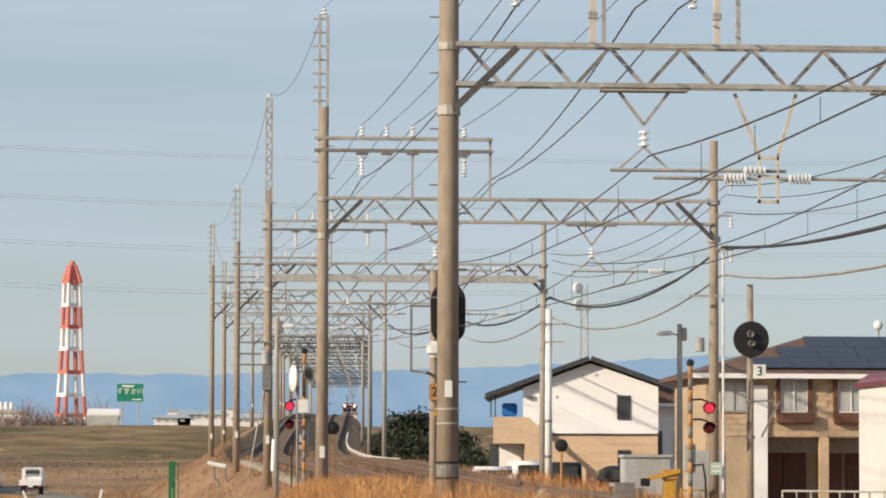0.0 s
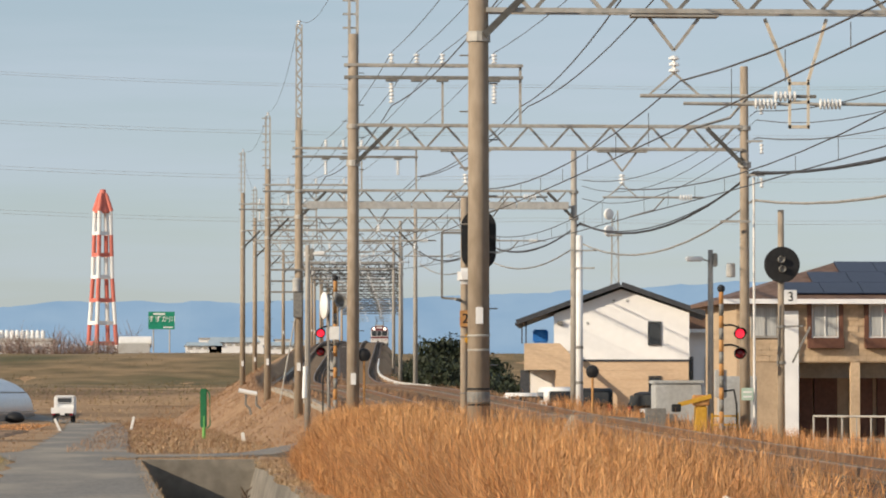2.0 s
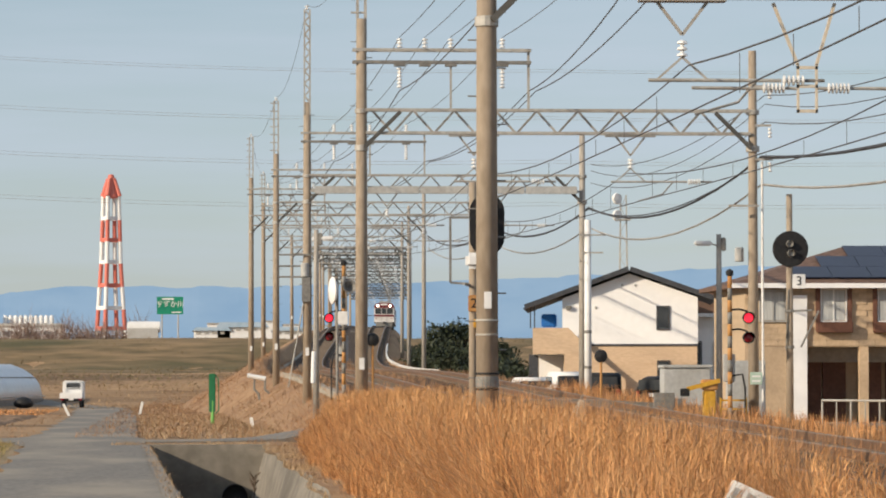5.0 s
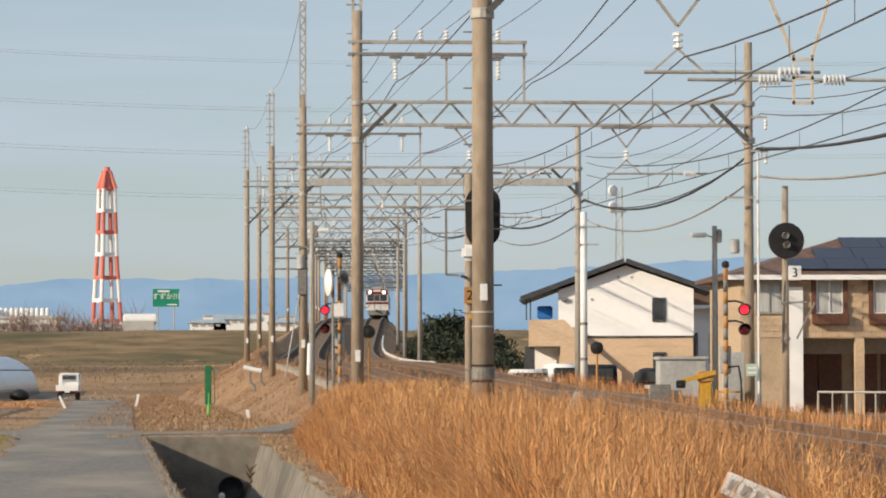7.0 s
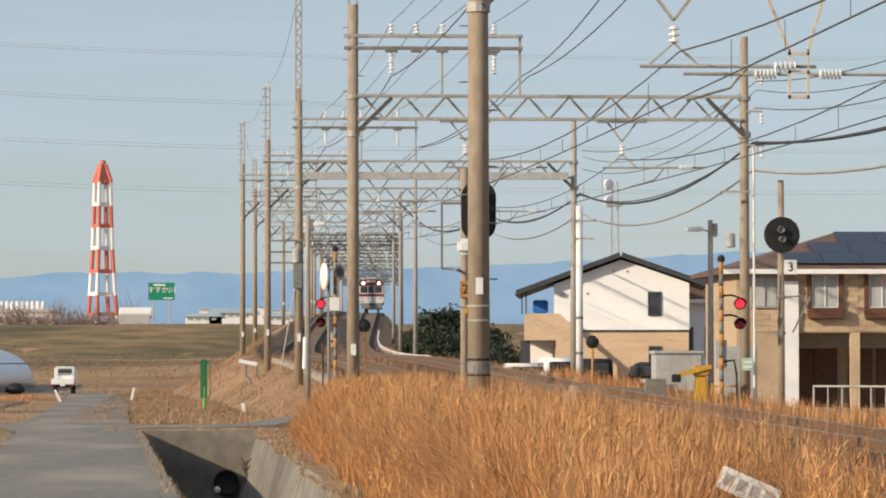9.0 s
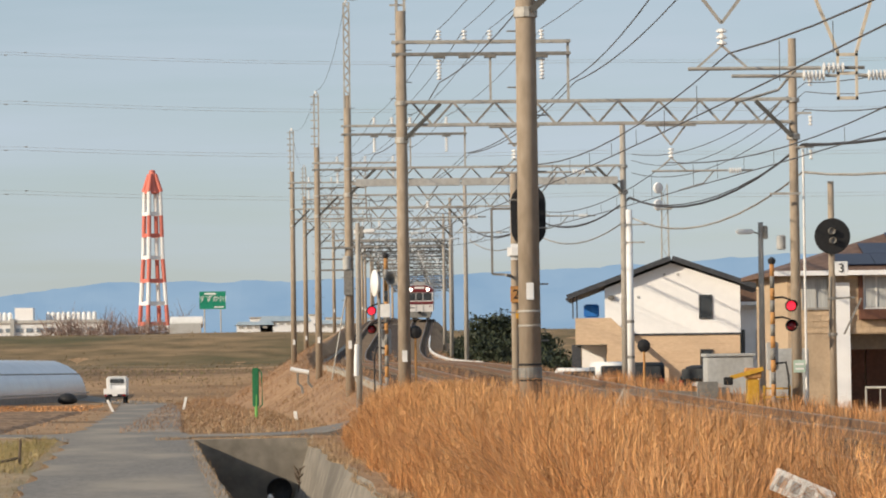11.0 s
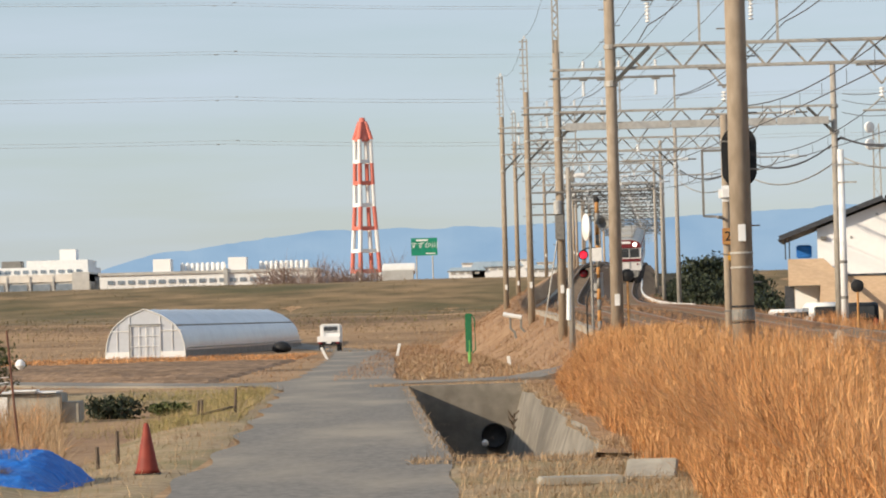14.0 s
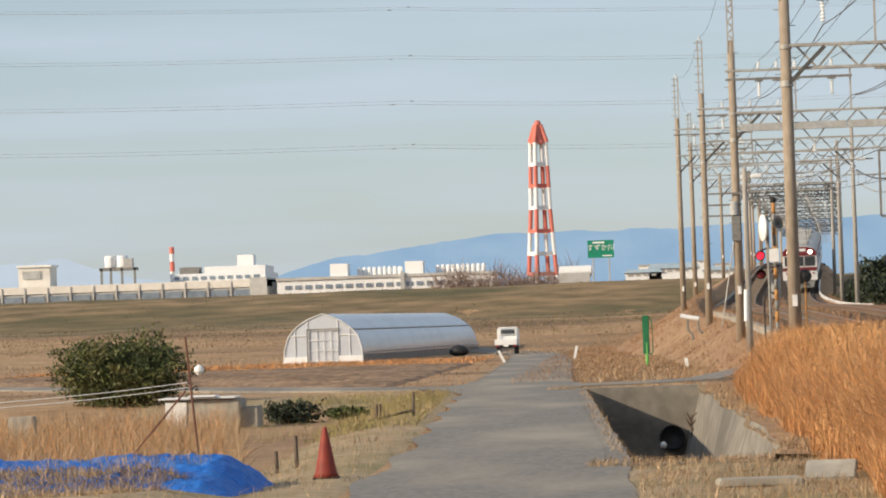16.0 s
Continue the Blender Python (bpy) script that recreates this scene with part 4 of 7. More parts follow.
# ---- cars ----
def car(x, y, z, rz, paint, label, high=1.75, width=1.7, long=4.2):
    c = thing("parked_car", pose(x, y, z, 0, 0, rz), label, "car", "cars beside the houses")
    w, L = width / 2, long
    bm = BM()
    prof = [(0.0, 0.35), (0.0, 0.95), (0.15, high * 0.58), (0.45, high * 0.93), (1.0, high), (L * 0.5, high), (L * 0.68, high * 0.62), (L * 0.95, high * 0.52), (L, 0.7), (L, 0.35)]
    f = [bm.verts.new((-w, py, pz)) for py, pz in prof]
    b = [bm.verts.new((w, py, pz)) for py, pz in prof]
    bm.faces.new(f)
    bm.faces.new(b[::-1])
    for i in range(len(prof)):
        bm.faces.new((f[i], f[(i + 1) % len(prof)], b[(i + 1) % len(prof)], b[i]))
    bmesh.ops.bevel(bm, geom=list(bm.edges), offset=0.07, segments=2, affect="EDGES")
    part("body", bm, paint, c, smooth=True)
    bm = BM()
    box(bm, (-w * 0.8, -0.02, high * 0.62), (w * 0.8, 0.42, high * 0.9), 0.04)
    part("rear_window", bm, M_GLASS, c)
    bm = BM()
    box(bm, (-w - 0.01, 0.6, high * 0.64), (w + 0.01, L * 0.55, high * 0.9), 0.05)
    part("side_window", bm, M_GLASS, c)
    for sx in (-1, 1):
        bm = BM()
        box(bm, (sx * w * 0.82 - 0.09, -0.05, high * 0.42), (sx * w * 0.82 + 0.09, 0.1, high * 0.6), 0.02)
        part("tail_lamp", bm, M_REDDARK, c)
        for wy in (0.75, L - 0.8):
            bm = BM()
            lathe(bm, [(0.2, -0.09), (0.31, -0.08), (0.31, 0.08), (0.2, 0.09)], 16, Matrix.Translation((sx * (w - 0.09), wy, 0.31)) @ Euler((0, 1.5708, 0)).to_matrix().to_4x4())
            part("wheel", bm, M_TYRE, c)
    bm = BM()
    box(bm, (-0.18, -0.03, 0.72), (0.18, 0.02, 0.88))
    part("number_plate", bm, M_WHITE, c)
    bm = BM()
    box(bm, (-w * 0.95, -0.08, 0.36), (w * 0.95, 0.1, 0.6), 0.04)
    part("bumper", bm, M_BLACK, c)
    return c


car(15.0, 166, 0.42, 0, M_WHITE, "white compact car parked by the house", 1.55)
car(16.5, 164, 0.42, 4, M_WHITE, "white minivan parked nose to the house", 1.8)
car(17.3, 160, 0.42, -4, M_BLACK, "black boxy minivan parked by the house", 1.75)
car(19.2, 158, 0.42, -38, M_BLACK, "dark blue-black hatchback parked at an angle", 1.6)


# ---- tower, factory, far signs ----
def tower():
    s = 6674 / 900.0
    t = thing("red_white_tower", pose(-148 / s, 900, 0, 0, 0, 24), "red and white banded steel flue tower on braced legs", "tower")
    z = lambda v: 1.95 + v / s
    half = lambda v: float(np.interp(v, [0, 98, 200, 321], [2.9, 2.45, 1.75, 1.38]))
    bands = [(321, 279, 1), (279, 241, 0), (241, 202, 1), (202, 161, 0), (161, 121, 1), (121, 85, 0), (85, -12, 1)]
    for v1, v0, white in bands:
        mat = M_TOWERWHITE if white else M_RED
        for sx in (-1, 1):
            for sy in (-1, 1):
                bm = BM()
                rod(bm, (sx * half(v0), sy * half(v0), z(v0)), (sx * half(v1), sy * half(v1), z(v1)), 0.52, 0.52, 10)
                part("leg", bm, mat, t)
        for sx, sy, ex, ey in ((-1, -1, 1, -1), (1, -1, 1, 1), (1, 1, -1, 1), (-1, 1, -1, -1)):
            bm = BM()
            h = half(v0)
            beam(bm, (sx * h, sy * h, z(v0) + 0.4), (ex * h, ey * h, z(v0) + 0.4), 0.5, 0.9)
            part("tie_beam", bm, mat, t)
    for sx in (-1, 1):
        for sy in (-1, 1):
            bm = BM()
            rod(bm, (sx * 1.55, sy * 1.55, z(321)), (sx * 0.55, sy * 0.55, z(352)), 0.55, 0.5, 10)
            part("cap_leg", bm, M_RED, t)
    bm = BM()
    lathe(bm, [(1.9, z(318)), (2.0, z(321)), (1.6, z(328)), (0.9, z(350)), (0.7, z(359)), (0.3, z(360))], 12)
    part("cap", bm, M_RED, t, "tapered red cap")
    return t


def block(parent, name, u0, u1, v0, v1, mat, s, deep=25, y=0, label=""):
    bm = BM()
    box(bm, (u0 / s, y, 1.95 + v0 / s), (u1 / s, y + deep, 1.95 + v1 / s))
    return part(name, bm, mat, parent, label)


def factory():
    s = 6674 / 800.0
    base = -1.95 * s
    M_BEIGE = material("beige_cladding", (0.66, 0.62, 0.55), (0.74, 0.70, 0.63), 0.8, 0.1, 0.8, bump=0.02)
    M_BAND = material("factory_glazing", (0.16, 0.20, 0.24), (0.26, 0.30, 0.34), 0.6, 0.1, 0.3, bump=0.0)
    M_SHEDGREY = material("grey_cladding", (0.42, 0.41, 0.39), (0.52, 0.51, 0.48), 0.8, 0.1, 0.8, bump=0.02)
    a = thing("factory_hall", pose(0, 800, 0), "long low factory hall with a beige parapet", "factory")
    block(a, "wall", -1240, -640, base, 84, M_SHEDGREY, s, 40)
    block(a, "parapet", -1242, -638, 84, 97, M_BEIGE, s, 41, -0.3)
    for k in range(15):
        block(a, "pier", -1236 + k * 41, -1234 + k * 41, 62, 95, M_SHEDGREY, s, 0.4, -0.5)
    for k in range(14):
        block(a, "window_band", -1231 + k * 41, -1200 + k * 41, 62, 80, M_BAND, s, 0.5, -0.25)
    block(a, "end_wall", -668, -638, base, 100, M_SHEDGREY, s, 41, -0.8)
    b = thing("rooftop_room", pose(0, 806, 1.95 + 97 / s - 1.95), "beige plant room on the factory roof", "building")
    b.location.z = 0
    block(b, "wall", -1090, -1033, 97, 133, M_BEIGE, s, 10)
    block(b, "louvre", -1082, -1050, 112, 126, M_GREY, s, 0.4, -0.3)
    block(b, "roof_slab", -1093, -1030, 133, 137, M_WHITE, s, 11, -0.4)
    c = thing("rooftop_tanks", pose(0, 806, 0), "grey tanks on a steel frame above the roof", "tank")
    for u in (-942, -925, -905, -882):
        block(c, "leg", u, u + 4, 97, 126, M_STEELDARK, s, 0.5)
    block(c, "frame", -944, -878, 122, 127, M_STEELDARK, s, 5)
    for u in (-926, -904):
        bm = BM()
        lathe(bm, [(1.0, 127 / s), (1.25, 129 / s), (1.25, 146 / s), (1.0, 149 / s)], 14, Matrix.Translation((u / s, 2.5, 1.95)))
        part("tank", bm, M_TOWERWHITE, c)
    block(c, "cabinet", -900, -884, 127, 143, M_GREY, s, 3)
    d = thing("banded_chimney", pose(-821 / s, 815, 0), "slim red and white banded chimney", "chimney")
    for k, (v0, v1) in enumerate(((base, 118), (118, 136), (136, 150), (150, 162))):
        bm = BM()
        rod(bm, (0, 0, 1.95 + v0 / s), (0, 0, 1.95 + v1 / s), 0.55, 0.5, 12)
        part("stack_band", bm, M_RED if k % 2 else M_TOWERWHITE, d)
    e = thing("factory_block", pose(0, 812, 0), "white stepped factory block with roof plant", "factory")
    block(e, "wall", -818, -650, base, 112, M_TOWERWHITE, s, 30)
    block(e, "upper_storey", -760, -650, 112, 124, M_TOWERWHITE, s, 20)
    block(e, "dark_plant", -805, -770, 112, 124, M_STEELDARK, s, 6)
    block(e, "stair_tower", -700, -671, 124, 143, M_CREAM, s, 6)
    block(e, "annex", -640, -600, base, 92, M_SHEDGREY, s, 20)
    for k in range(10):
        block(e, "window", -815 + k * 16, -806 + k * 16, 101, 107, M_BAND, s, 0.3, -0.2)
    f = thing("long_factory", pose(0, 790, 0), "long white factory with round roof ventilators", "factory")
    s2 = 6674 / 790.0
    block(f, "wall", -620, -235, base, 92, M_TOWERWHITE, s2, 30)
    block(f, "roof_band", -622, -233, 92, 97, M_SHEDGREY, s2, 31, -0.4)
    block(f, "stair_tower", -400, -393, base, 100, M_GREY, s2, 4, -0.8)
    for u0, u1, v in ((-525, -494, 119), (-392, -360, 119)):
        block(f, "roof_room", u0, u1, 97, v, M_CREAM, s2, 8)
    for k in range(20):
        block(f, "window", -606 + k * 18, -595 + k * 18, 76, 83, M_BAND, s2, 0.3, -0.2)
    for u0, n in ((-474, 9), (-334, 10)):
        for k in range(n):
            bm = BM()
            lathe(bm, [(0.42, 0), (0.5, 0.3), (0.5, 1.3), (0.3, 1.7), (0.1, 1.75)], 10, Matrix.Translation(((u0 + k * 9.0) / s2, 3, 1.95 + 97 / s2)))
            part("ventilator", bm, M_TOWERWHITE, f)
    g = thing("small_shed", pose(0, 600, 0), "grey shed with a rounded white roof", "shed")
    s3 = 6674 / 600.0
    block(g, "wall", -120, -65, -21, 88, M_GREY, s3, 8)
    bm = BM()
    lathe(bm, [(0.5, 0), (0.9, 0.1), (0.9, 5.2), (0.5, 5.3)], 12, Matrix.Translation((-120 / s3, 4, 1.95 + 91 / s3)) @ Euler((0, 1.5708, 0)).to_matrix().to_4x4())
    part("roof", bm, M_WHITE, g)


def highway_sign():
    s = 6674 / 513.0
    z = lambda v: 1.95 + v / s
    t = thing("river_name_sign", pose(-44 / s, 513, 0), "green road sign with white river name on two posts", "road sign")
    bm = BM()
    box(bm, (-1.78, 0, z(113)), (1.78, 0.1, z(144)), 0.02)
    part("panel", bm, M_SIGNGREEN, t)
    text("river_name", "\u3059\u305a\u304b\u5ddd", 0.95, M_TOWERWHITE, pose(0, -0.02, z(130.5), 90, 0, 0), t)
    bm = BM()
    box(bm, (-1.1, -0.012, z(138.5)), (0.5, -0.002, z(141.5)))
    part("small_line", bm, M_TOWERWHITE, t)
    bm = BM()
    box(bm, (0.2, -0.012, z(115.5)), (1.5, -0.002, z(117.5)))
    part("small_line", bm, M_TOWERWHITE, t)
    for x in (-1.1, 1.1):
        bm = BM()
        rod(bm, (x, 0.15, -0.5), (x, 0.15, z(140)), 0.09)
        part("post", bm, M_STEEL, t)
    s = 6674 / 1500.0
    # blue roof sheets with the haze of distance mixed into their colour
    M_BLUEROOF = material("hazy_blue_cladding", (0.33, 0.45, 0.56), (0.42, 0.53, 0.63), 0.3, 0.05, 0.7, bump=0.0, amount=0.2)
    for u0, u1, v0, v1 in ((-2, 62, 84, 90), (40, 128, 90, 99), (140, 330, 84, 91)):
        h = thing("far_hall", pose(0, 1500, 0), "low pale hall with a hazy blue roof across the river", "hall", "halls across the river")
        block(h, "wall", u0, u1, -8, v0, M_TOWERWHITE, s, 40)
        bm = BM()
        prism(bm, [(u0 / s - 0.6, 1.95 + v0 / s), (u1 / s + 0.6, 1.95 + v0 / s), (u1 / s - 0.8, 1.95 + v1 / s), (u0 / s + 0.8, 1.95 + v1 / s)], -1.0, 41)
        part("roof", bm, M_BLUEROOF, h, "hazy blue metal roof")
        for k in range(int((u1 - u0) / 14)):
            block(h, "window", u0 + 4 + k * 14, u0 + 12 + k * 14, v0 - 6, v0 - 2, M_STEEL, s, 0.4, -0.3)
    s = 6674 / 3000.0
    for u0, u1, v in ((22, 44, 96), (66, 110, 93), (126, 146, 100), (156, 184, 94), (200, 236, 92)):
        w = thing("far_building", pose(0, 3000, 0), "small pale building far across the river", "building", "buildings across the river")
        block(w, "wall", u0, u1, -8, v, M_TOWERWHITE, s, 30)
        block(w, "roof", u0 - 1, u1 + 1, v, v + 2, M_GREY, s, 32, -1)


def dish_mast():
    s = 6674 / 400.0
    t = thing("radio_mast", pose(761 / s, 400, 0), "lattice radio mast with two white dish aerials", "mast")
    top = 1.95 + 325 / s
    for sx in (-1, 1):
        for sy in (-1, 1):
            bm = BM()
            rod(bm, (sx * 0.55, sy * 0.55, 0), (sx * 0.3, sy * 0.3, top), 0.05, 0.04, 6)
            part("leg", bm, M_STEEL, t)
    bm = BM()
    for k in range(16):
        z0, z1 = top * k / 16, top * (k + 1) / 16
        h = 0.55 - 0.25 * k / 16
        sg = 1 if k % 2 else -1
        beam(bm, (-sg * h, -h, z0), (sg * h, -h, z1), 0.05, 0.05)
        beam(bm, (h, -sg * h, z0), (h, sg * h, z1), 0.05, 0.05)
    part("bracing", bm, M_STEEL, t)
    bm = BM()
    box(bm, (-0.7, -0.7, top - 2.7), (0.7, 0.7, top - 2.55))
    part("platform", bm, M_STEEL, t)
    for z in (top - 0.4, top - 2.2):
        bm = BM()
        lathe(bm, [(0.1, 0.25), (0.55, 0.2), (0.62, 0.0), (0.55, -0.12), (0.1, -0.2)], 18, Matrix.Translation((-0.75, -0.5, z)) @ Euler((1.5708, 0, 0.5)).to_matrix().to_4x4())
        part("dish", bm, M_TOWERWHITE, t)


tower()
factory()
highway_sign()
dish_mast()


# ---- greenhouse and truck ----
def greenhouse():
    W, H, L = 5.0, 3.05, 54.0
    g = thing("tunnel_greenhouse", pose(-21.45, 233.7, 0.0, 0, 0, -5.3), "long tunnel greenhouse of milky plastic film over steel hoops", "greenhouse")

    def hoop(u):
        """Half width and height round the arch, u from 0 to 1."""
        v = 1 - abs(2 * u - 1)
        ks = [0, 0.18, 0.36, 0.54, 0.78, 1]
        half = float(np.interp(v, ks, [0, 0.03, 0.12, 0.28, 0.6, 1])) * W / 2
        return (half if u < 0.5 else W - half), H * float(np.interp(v, ks, [0, 0.30, 0.53, 0.70, 0.88, 1]))

    n = 24
    prof = [hoop(i / n) for i in range(n + 1)]
    side = [i for i in range(n) if i < 6 or i >= n - 6]
    for nm, idx in (("side_film", range(0, 6)), ("roof_film", range(6, n - 6)), ("side_film", range(n - 6, n))):
        v, f = [], []
        rows = 28
        for j in range(rows + 1):
            for i in list(idx) + [idx[-1] + 1]:
                x, z = prof[i]
                v.append((x, L * j / rows, z - 0.03 * (j % 2) * math.sin(math.pi * i / n)))
        k = len(idx) + 1
        for j in range(rows):
            for i in range(k - 1):
                f.append((j * k + i, j * k + i + 1, (j + 1) * k + i + 1, (j + 1) * k + i))
        raw(nm, v, f, M_FILM, g, smooth=True)
    for j in range(19):
        bm = BM()
        tube(bm, [(x, L * j / 18, z - 0.06) for x, z in prof], 0.014)
        part("hoop", bm, M_STEEL, g)
    for y in (0.0, L):
        v = [(x, y, z) for x, z in prof] + [(W / 2, y, 0)]
        raw("gable_film", v, [tuple(range(n + 1))], M_FILM, g)
    for i in (6, n - 6):
        bm = BM()
        x, z = prof[i]
        rod(bm, (x, -0.05, z), (x, L, z), 0.045)
        part("eave_rail", bm, M_STEELDARK, g, "dark film-clamping rail")
    # front frame and sliding door
    bm = BM()
    tube(bm, [(x, -0.04, z) for x, z in prof], 0.035)
    for x in (0.75, 1.55, 3.45, 4.2):
        zz = float(np.interp(x, [p[0] for p in prof], [p[1] for p in prof]))
        rod(bm, (x, -0.04, 0), (x, -0.04, zz - 0.03), 0.022)
    rod(bm, (0.3, -0.04, 1.7), (1.5, -0.04, 1.7), 0.03)
    rod(bm, (3.5, -0.04, 1.7), (4.75, -0.04, 1.7), 0.03)
    part("gable_frame", bm, M_WHITE, g)
    bm = BM()
    box(bm, (1.5, -0.12, 2.05), (3.55, -0.07, 2.12))
    box(bm, (1.5, -0.12, 0.05), (1.56, -0.07, 2.05))
    part("door_rail", bm, M_STEELDARK, g)
    bm = BM()
    for x in (1.62, 2.1, 2.55, 3.0, 3.45):
        rod(bm, (x, -0.09, 0.1), (x, -0.09, 2.0), 0.018)
    for z in (0.12, 0.75, 1.4, 2.0):
        rod(bm, (1.62, -0.09, z), (3.45, -0.09, z), 0.018)
    part("door_frame", bm, M_WHITE, g)
    for x0, x1 in ((0.02, 1.5), (3.5, 5.0)):
        bm = BM()
        box(bm, (x0, -0.12, 0.0), (x1, -0.06, 0.42))
        part("skirt_board", bm, M_TOWERWHITE, g, "white skirt board")
    bm = BM()
    box(bm, (W - 0.02, 0, 0), (W + 0.06, L, 0.45))
    part("skirt_film", bm, M_STEELDARK, g, "dark skirt along the side")
    bm = BM()
    rod(bm, (W + 0.15, 0, 0.62), (W + 0.15, L, 0.62), 0.04)
    part("roll_bar", bm, M_STEEL, g)


def kei_truck():
    t = thing("kei_truck", pose(-8.05, 247, 0.03, 0, 0, -2), "small white flatbed kei truck parked on the verge", "truck")
    bm = BM()
    box(bm, (-0.70, 2.05, 0.45), (0.70, 3.25, 1.78), 0.10)
    part("cab", bm, M_TOWERWHITE, t)
    bm = BM()
    box(bm, (-0.45, 2.0, 1.25), (0.45, 2.06, 1.6), 0.02)
    part("rear_window", bm, M_GLASS, t)
    bm = BM()
    box(bm, (-0.72, 0.0, 0.62), (0.72, 2.0, 0.68))
    part("bed", bm, M_TOWERWHITE, t)
    for lo, hi, nm in (((-0.72, -0.03, 0.62), (0.72, 0.02, 0.98), "tailgate"), ((-0.74, 0.02, 0.62), (-0.70, 2.0, 0.98), "side_board"), ((0.70, 0.02, 0.62), (0.74, 2.0, 0.98), "side_board")):
        bm = BM()
        box(bm, lo, hi, 0.01)
        part(nm, bm, M_TOWERWHITE, t)
    bm = BM()
    for x in (-0.55, 0.55):
        rod(bm, (x, 1.95, 0.9), (x, 1.95, 1.75), 0.025)
    rod(bm, (-0.6, 1.95, 1.72), (0.6, 1.95, 1.72), 0.025)
    rod(bm, (-0.6, 1.95, 1.3), (0.6, 1.95, 1.3), 0.02)
    part("headboard_rack", bm, M_WHITE, t)
    bm = BM()
    box(bm, (-0.6, 0.05, 0.42), (0.6, 3.0, 0.6))
    part("chassis", bm, M_BLACK, t)
    for x in (-0.58, 0.58):
        bm = BM()
        box(bm, (x - 0.1, -0.04, 0.5), (x + 0.1, 0.0, 0.6))
        part("tail_lamp", bm, M_REDDARK, t)
        for y in (0.55, 2.75):
            bm = BM()
            lathe(bm, [(0.16, -0.08), (0.26, -0.07), (0.26, 0.07), (0.16, 0.08)], 14, Matrix.Translation((x, y, 0.26)) @ Euler((0, 1.5708, 0)).to_matrix().to_4x4())
            part("wheel", bm, M_TYRE, t)
    bm = BM()
    box(bm, (-0.16, -0.05, 0.5), (0.16, -0.035, 0.62))
    part("number_plate", bm, M_WHITE, t)


greenhouse()
kei_truck()


# ---- level crossing ----
def striped_post(parent, h, r, n, mats=(M_RUSTY, M_STEELDARK)):
    for k in range(n):
        bm = BM()
        rod(bm, (0, 0, h * k / n), (0, 0, h * (k + 1) / n), r, r, 12)
        part("stripe", bm, mats[k % 2], parent, "", True)


def lamp_unit(parent, x, z, lit, side):
    """A hooded red lamp on a bent arm, facing -y."""
    head = part("lamp_head", lathe(BM(), [(0.05, 0.12), (0.16, 0.08), (0.165, -0.02), (0.14, -0.03)], 18, Matrix.Translation((x, -0.14, z)) @ Euler((-1.5708, 0, 0)).to_matrix().to_4x4()), M_BLACK, parent, "", True)
    part("lens", lathe(BM(), [(0.135, 0.0), (0.12, 0.035), (0.07, 0.06), (0.01, 0.068)], 18, Matrix.Translation((x, -0.15, z)) @ Euler((1.5708, 0, 0)).to_matrix().to_4x4()), M_REDLAMP if lit else M_REDDARK, head, "lit red lens" if lit else "dark red lens", True)
    bm = BM()
    m = 10
    v0 = [bm.verts.new((x + 0.165 * math.cos(math.pi * i / m), -0.16, z + 0.165 * math.sin(math.pi * i / m))) for i in range(m + 1)]
    v1 = [bm.verts.new((x + 0.165 * math.cos(math.pi * i / m), -0.36, z + 0.165 * math.sin(math.pi * i / m))) for i in range(m + 1)]
    for i in range(m):
        bm.faces.new((v0[i], v0[i + 1], v1[i + 1], v1[i]))
    bmesh.ops.solidify(bm, geom=bm.faces[:], thickness=0.012)
    part("hood", bm, M_BLACK, head)
    bm = BM()
    tube(bm, [(0, 0, z + 0.22), (x * 0.55, 0, z + 0.24), (x * 0.95, 0, z + 0.18), (x, -0.05, z)], 0.028, 8)
    part("lamp_arm", bm, M_BLACK, parent)


def crossing_signal(x, y, z, h, lamps, side, label):
    t = thing("crossing_signal", pose(x, y, z), label, "crossing signal", "signals at the level crossing")
    striped_post(t, h, 0.065, 13)
    for zl, lit in lamps:
        lamp_unit(t, side * 0.5, zl, lit, side)
    bm = BM()
    lathe(bm, [(0.05, 0), (0.10, 0.03), (0.11, 0.12), (0.08, 0.17), (0.03, 0.2)], 14, Matrix.Translation((0, 0, h)))
    part("bell", bm, M_BLACK, t)
    bm = BM()
    box(bm, (-0.16, 0.06, h * 0.32), (0.16, 0.3, h * 0.5), 0.02)
    part("control_box", bm, M_GREY, t)
    bm = BM()
    tube(bm, [(0, 0, h * 0.36), (side * 0.35, 0, h * 0.37), (side * 0.42, 0, h * 0.28), (side * 0.42, 0, 0.2)], 0.03, 8)
    part("conduit", bm, M_BLACK, t)
    return t


right_cross = crossing_signal(14.75, 103.5, 0.45, 4.3, ((3.15, True), (2.60, False)), 1, "yellow and black level-crossing signal with red lamps")
left_cross = crossing_signal(5.02, 127.5, 1.0, 4.75, ((2.98, True), (2.35, False)), -1, "level-crossing signal with a lit red lamp by the track")

# barrier machine
barrier = thing("barrier_machine", pose(14.2, 104.0, 0.45), "yellow level-crossing barrier machine with a raised counterweight", "barrier")
bm = BM()
box(bm, (-0.12, -0.2, 0), (0.2, 0.25, 1.15), 0.03)
part("housing", bm, M_YELLOW, barrier)
bm = BM()
box(bm, (-0.18, -0.24, 1.15), (0.26, 0.2, 1.45), 0.03)
part("motor_cover", bm, M_RUSTY, barrier)
bm = BM()
beam(bm, (-0.62, -0.25, 1.18), (0.3, -0.25, 1.42), 0.08, 0.12)
part("counterweight_arm", bm, M_YELLOW, barrier)
bm = BM()
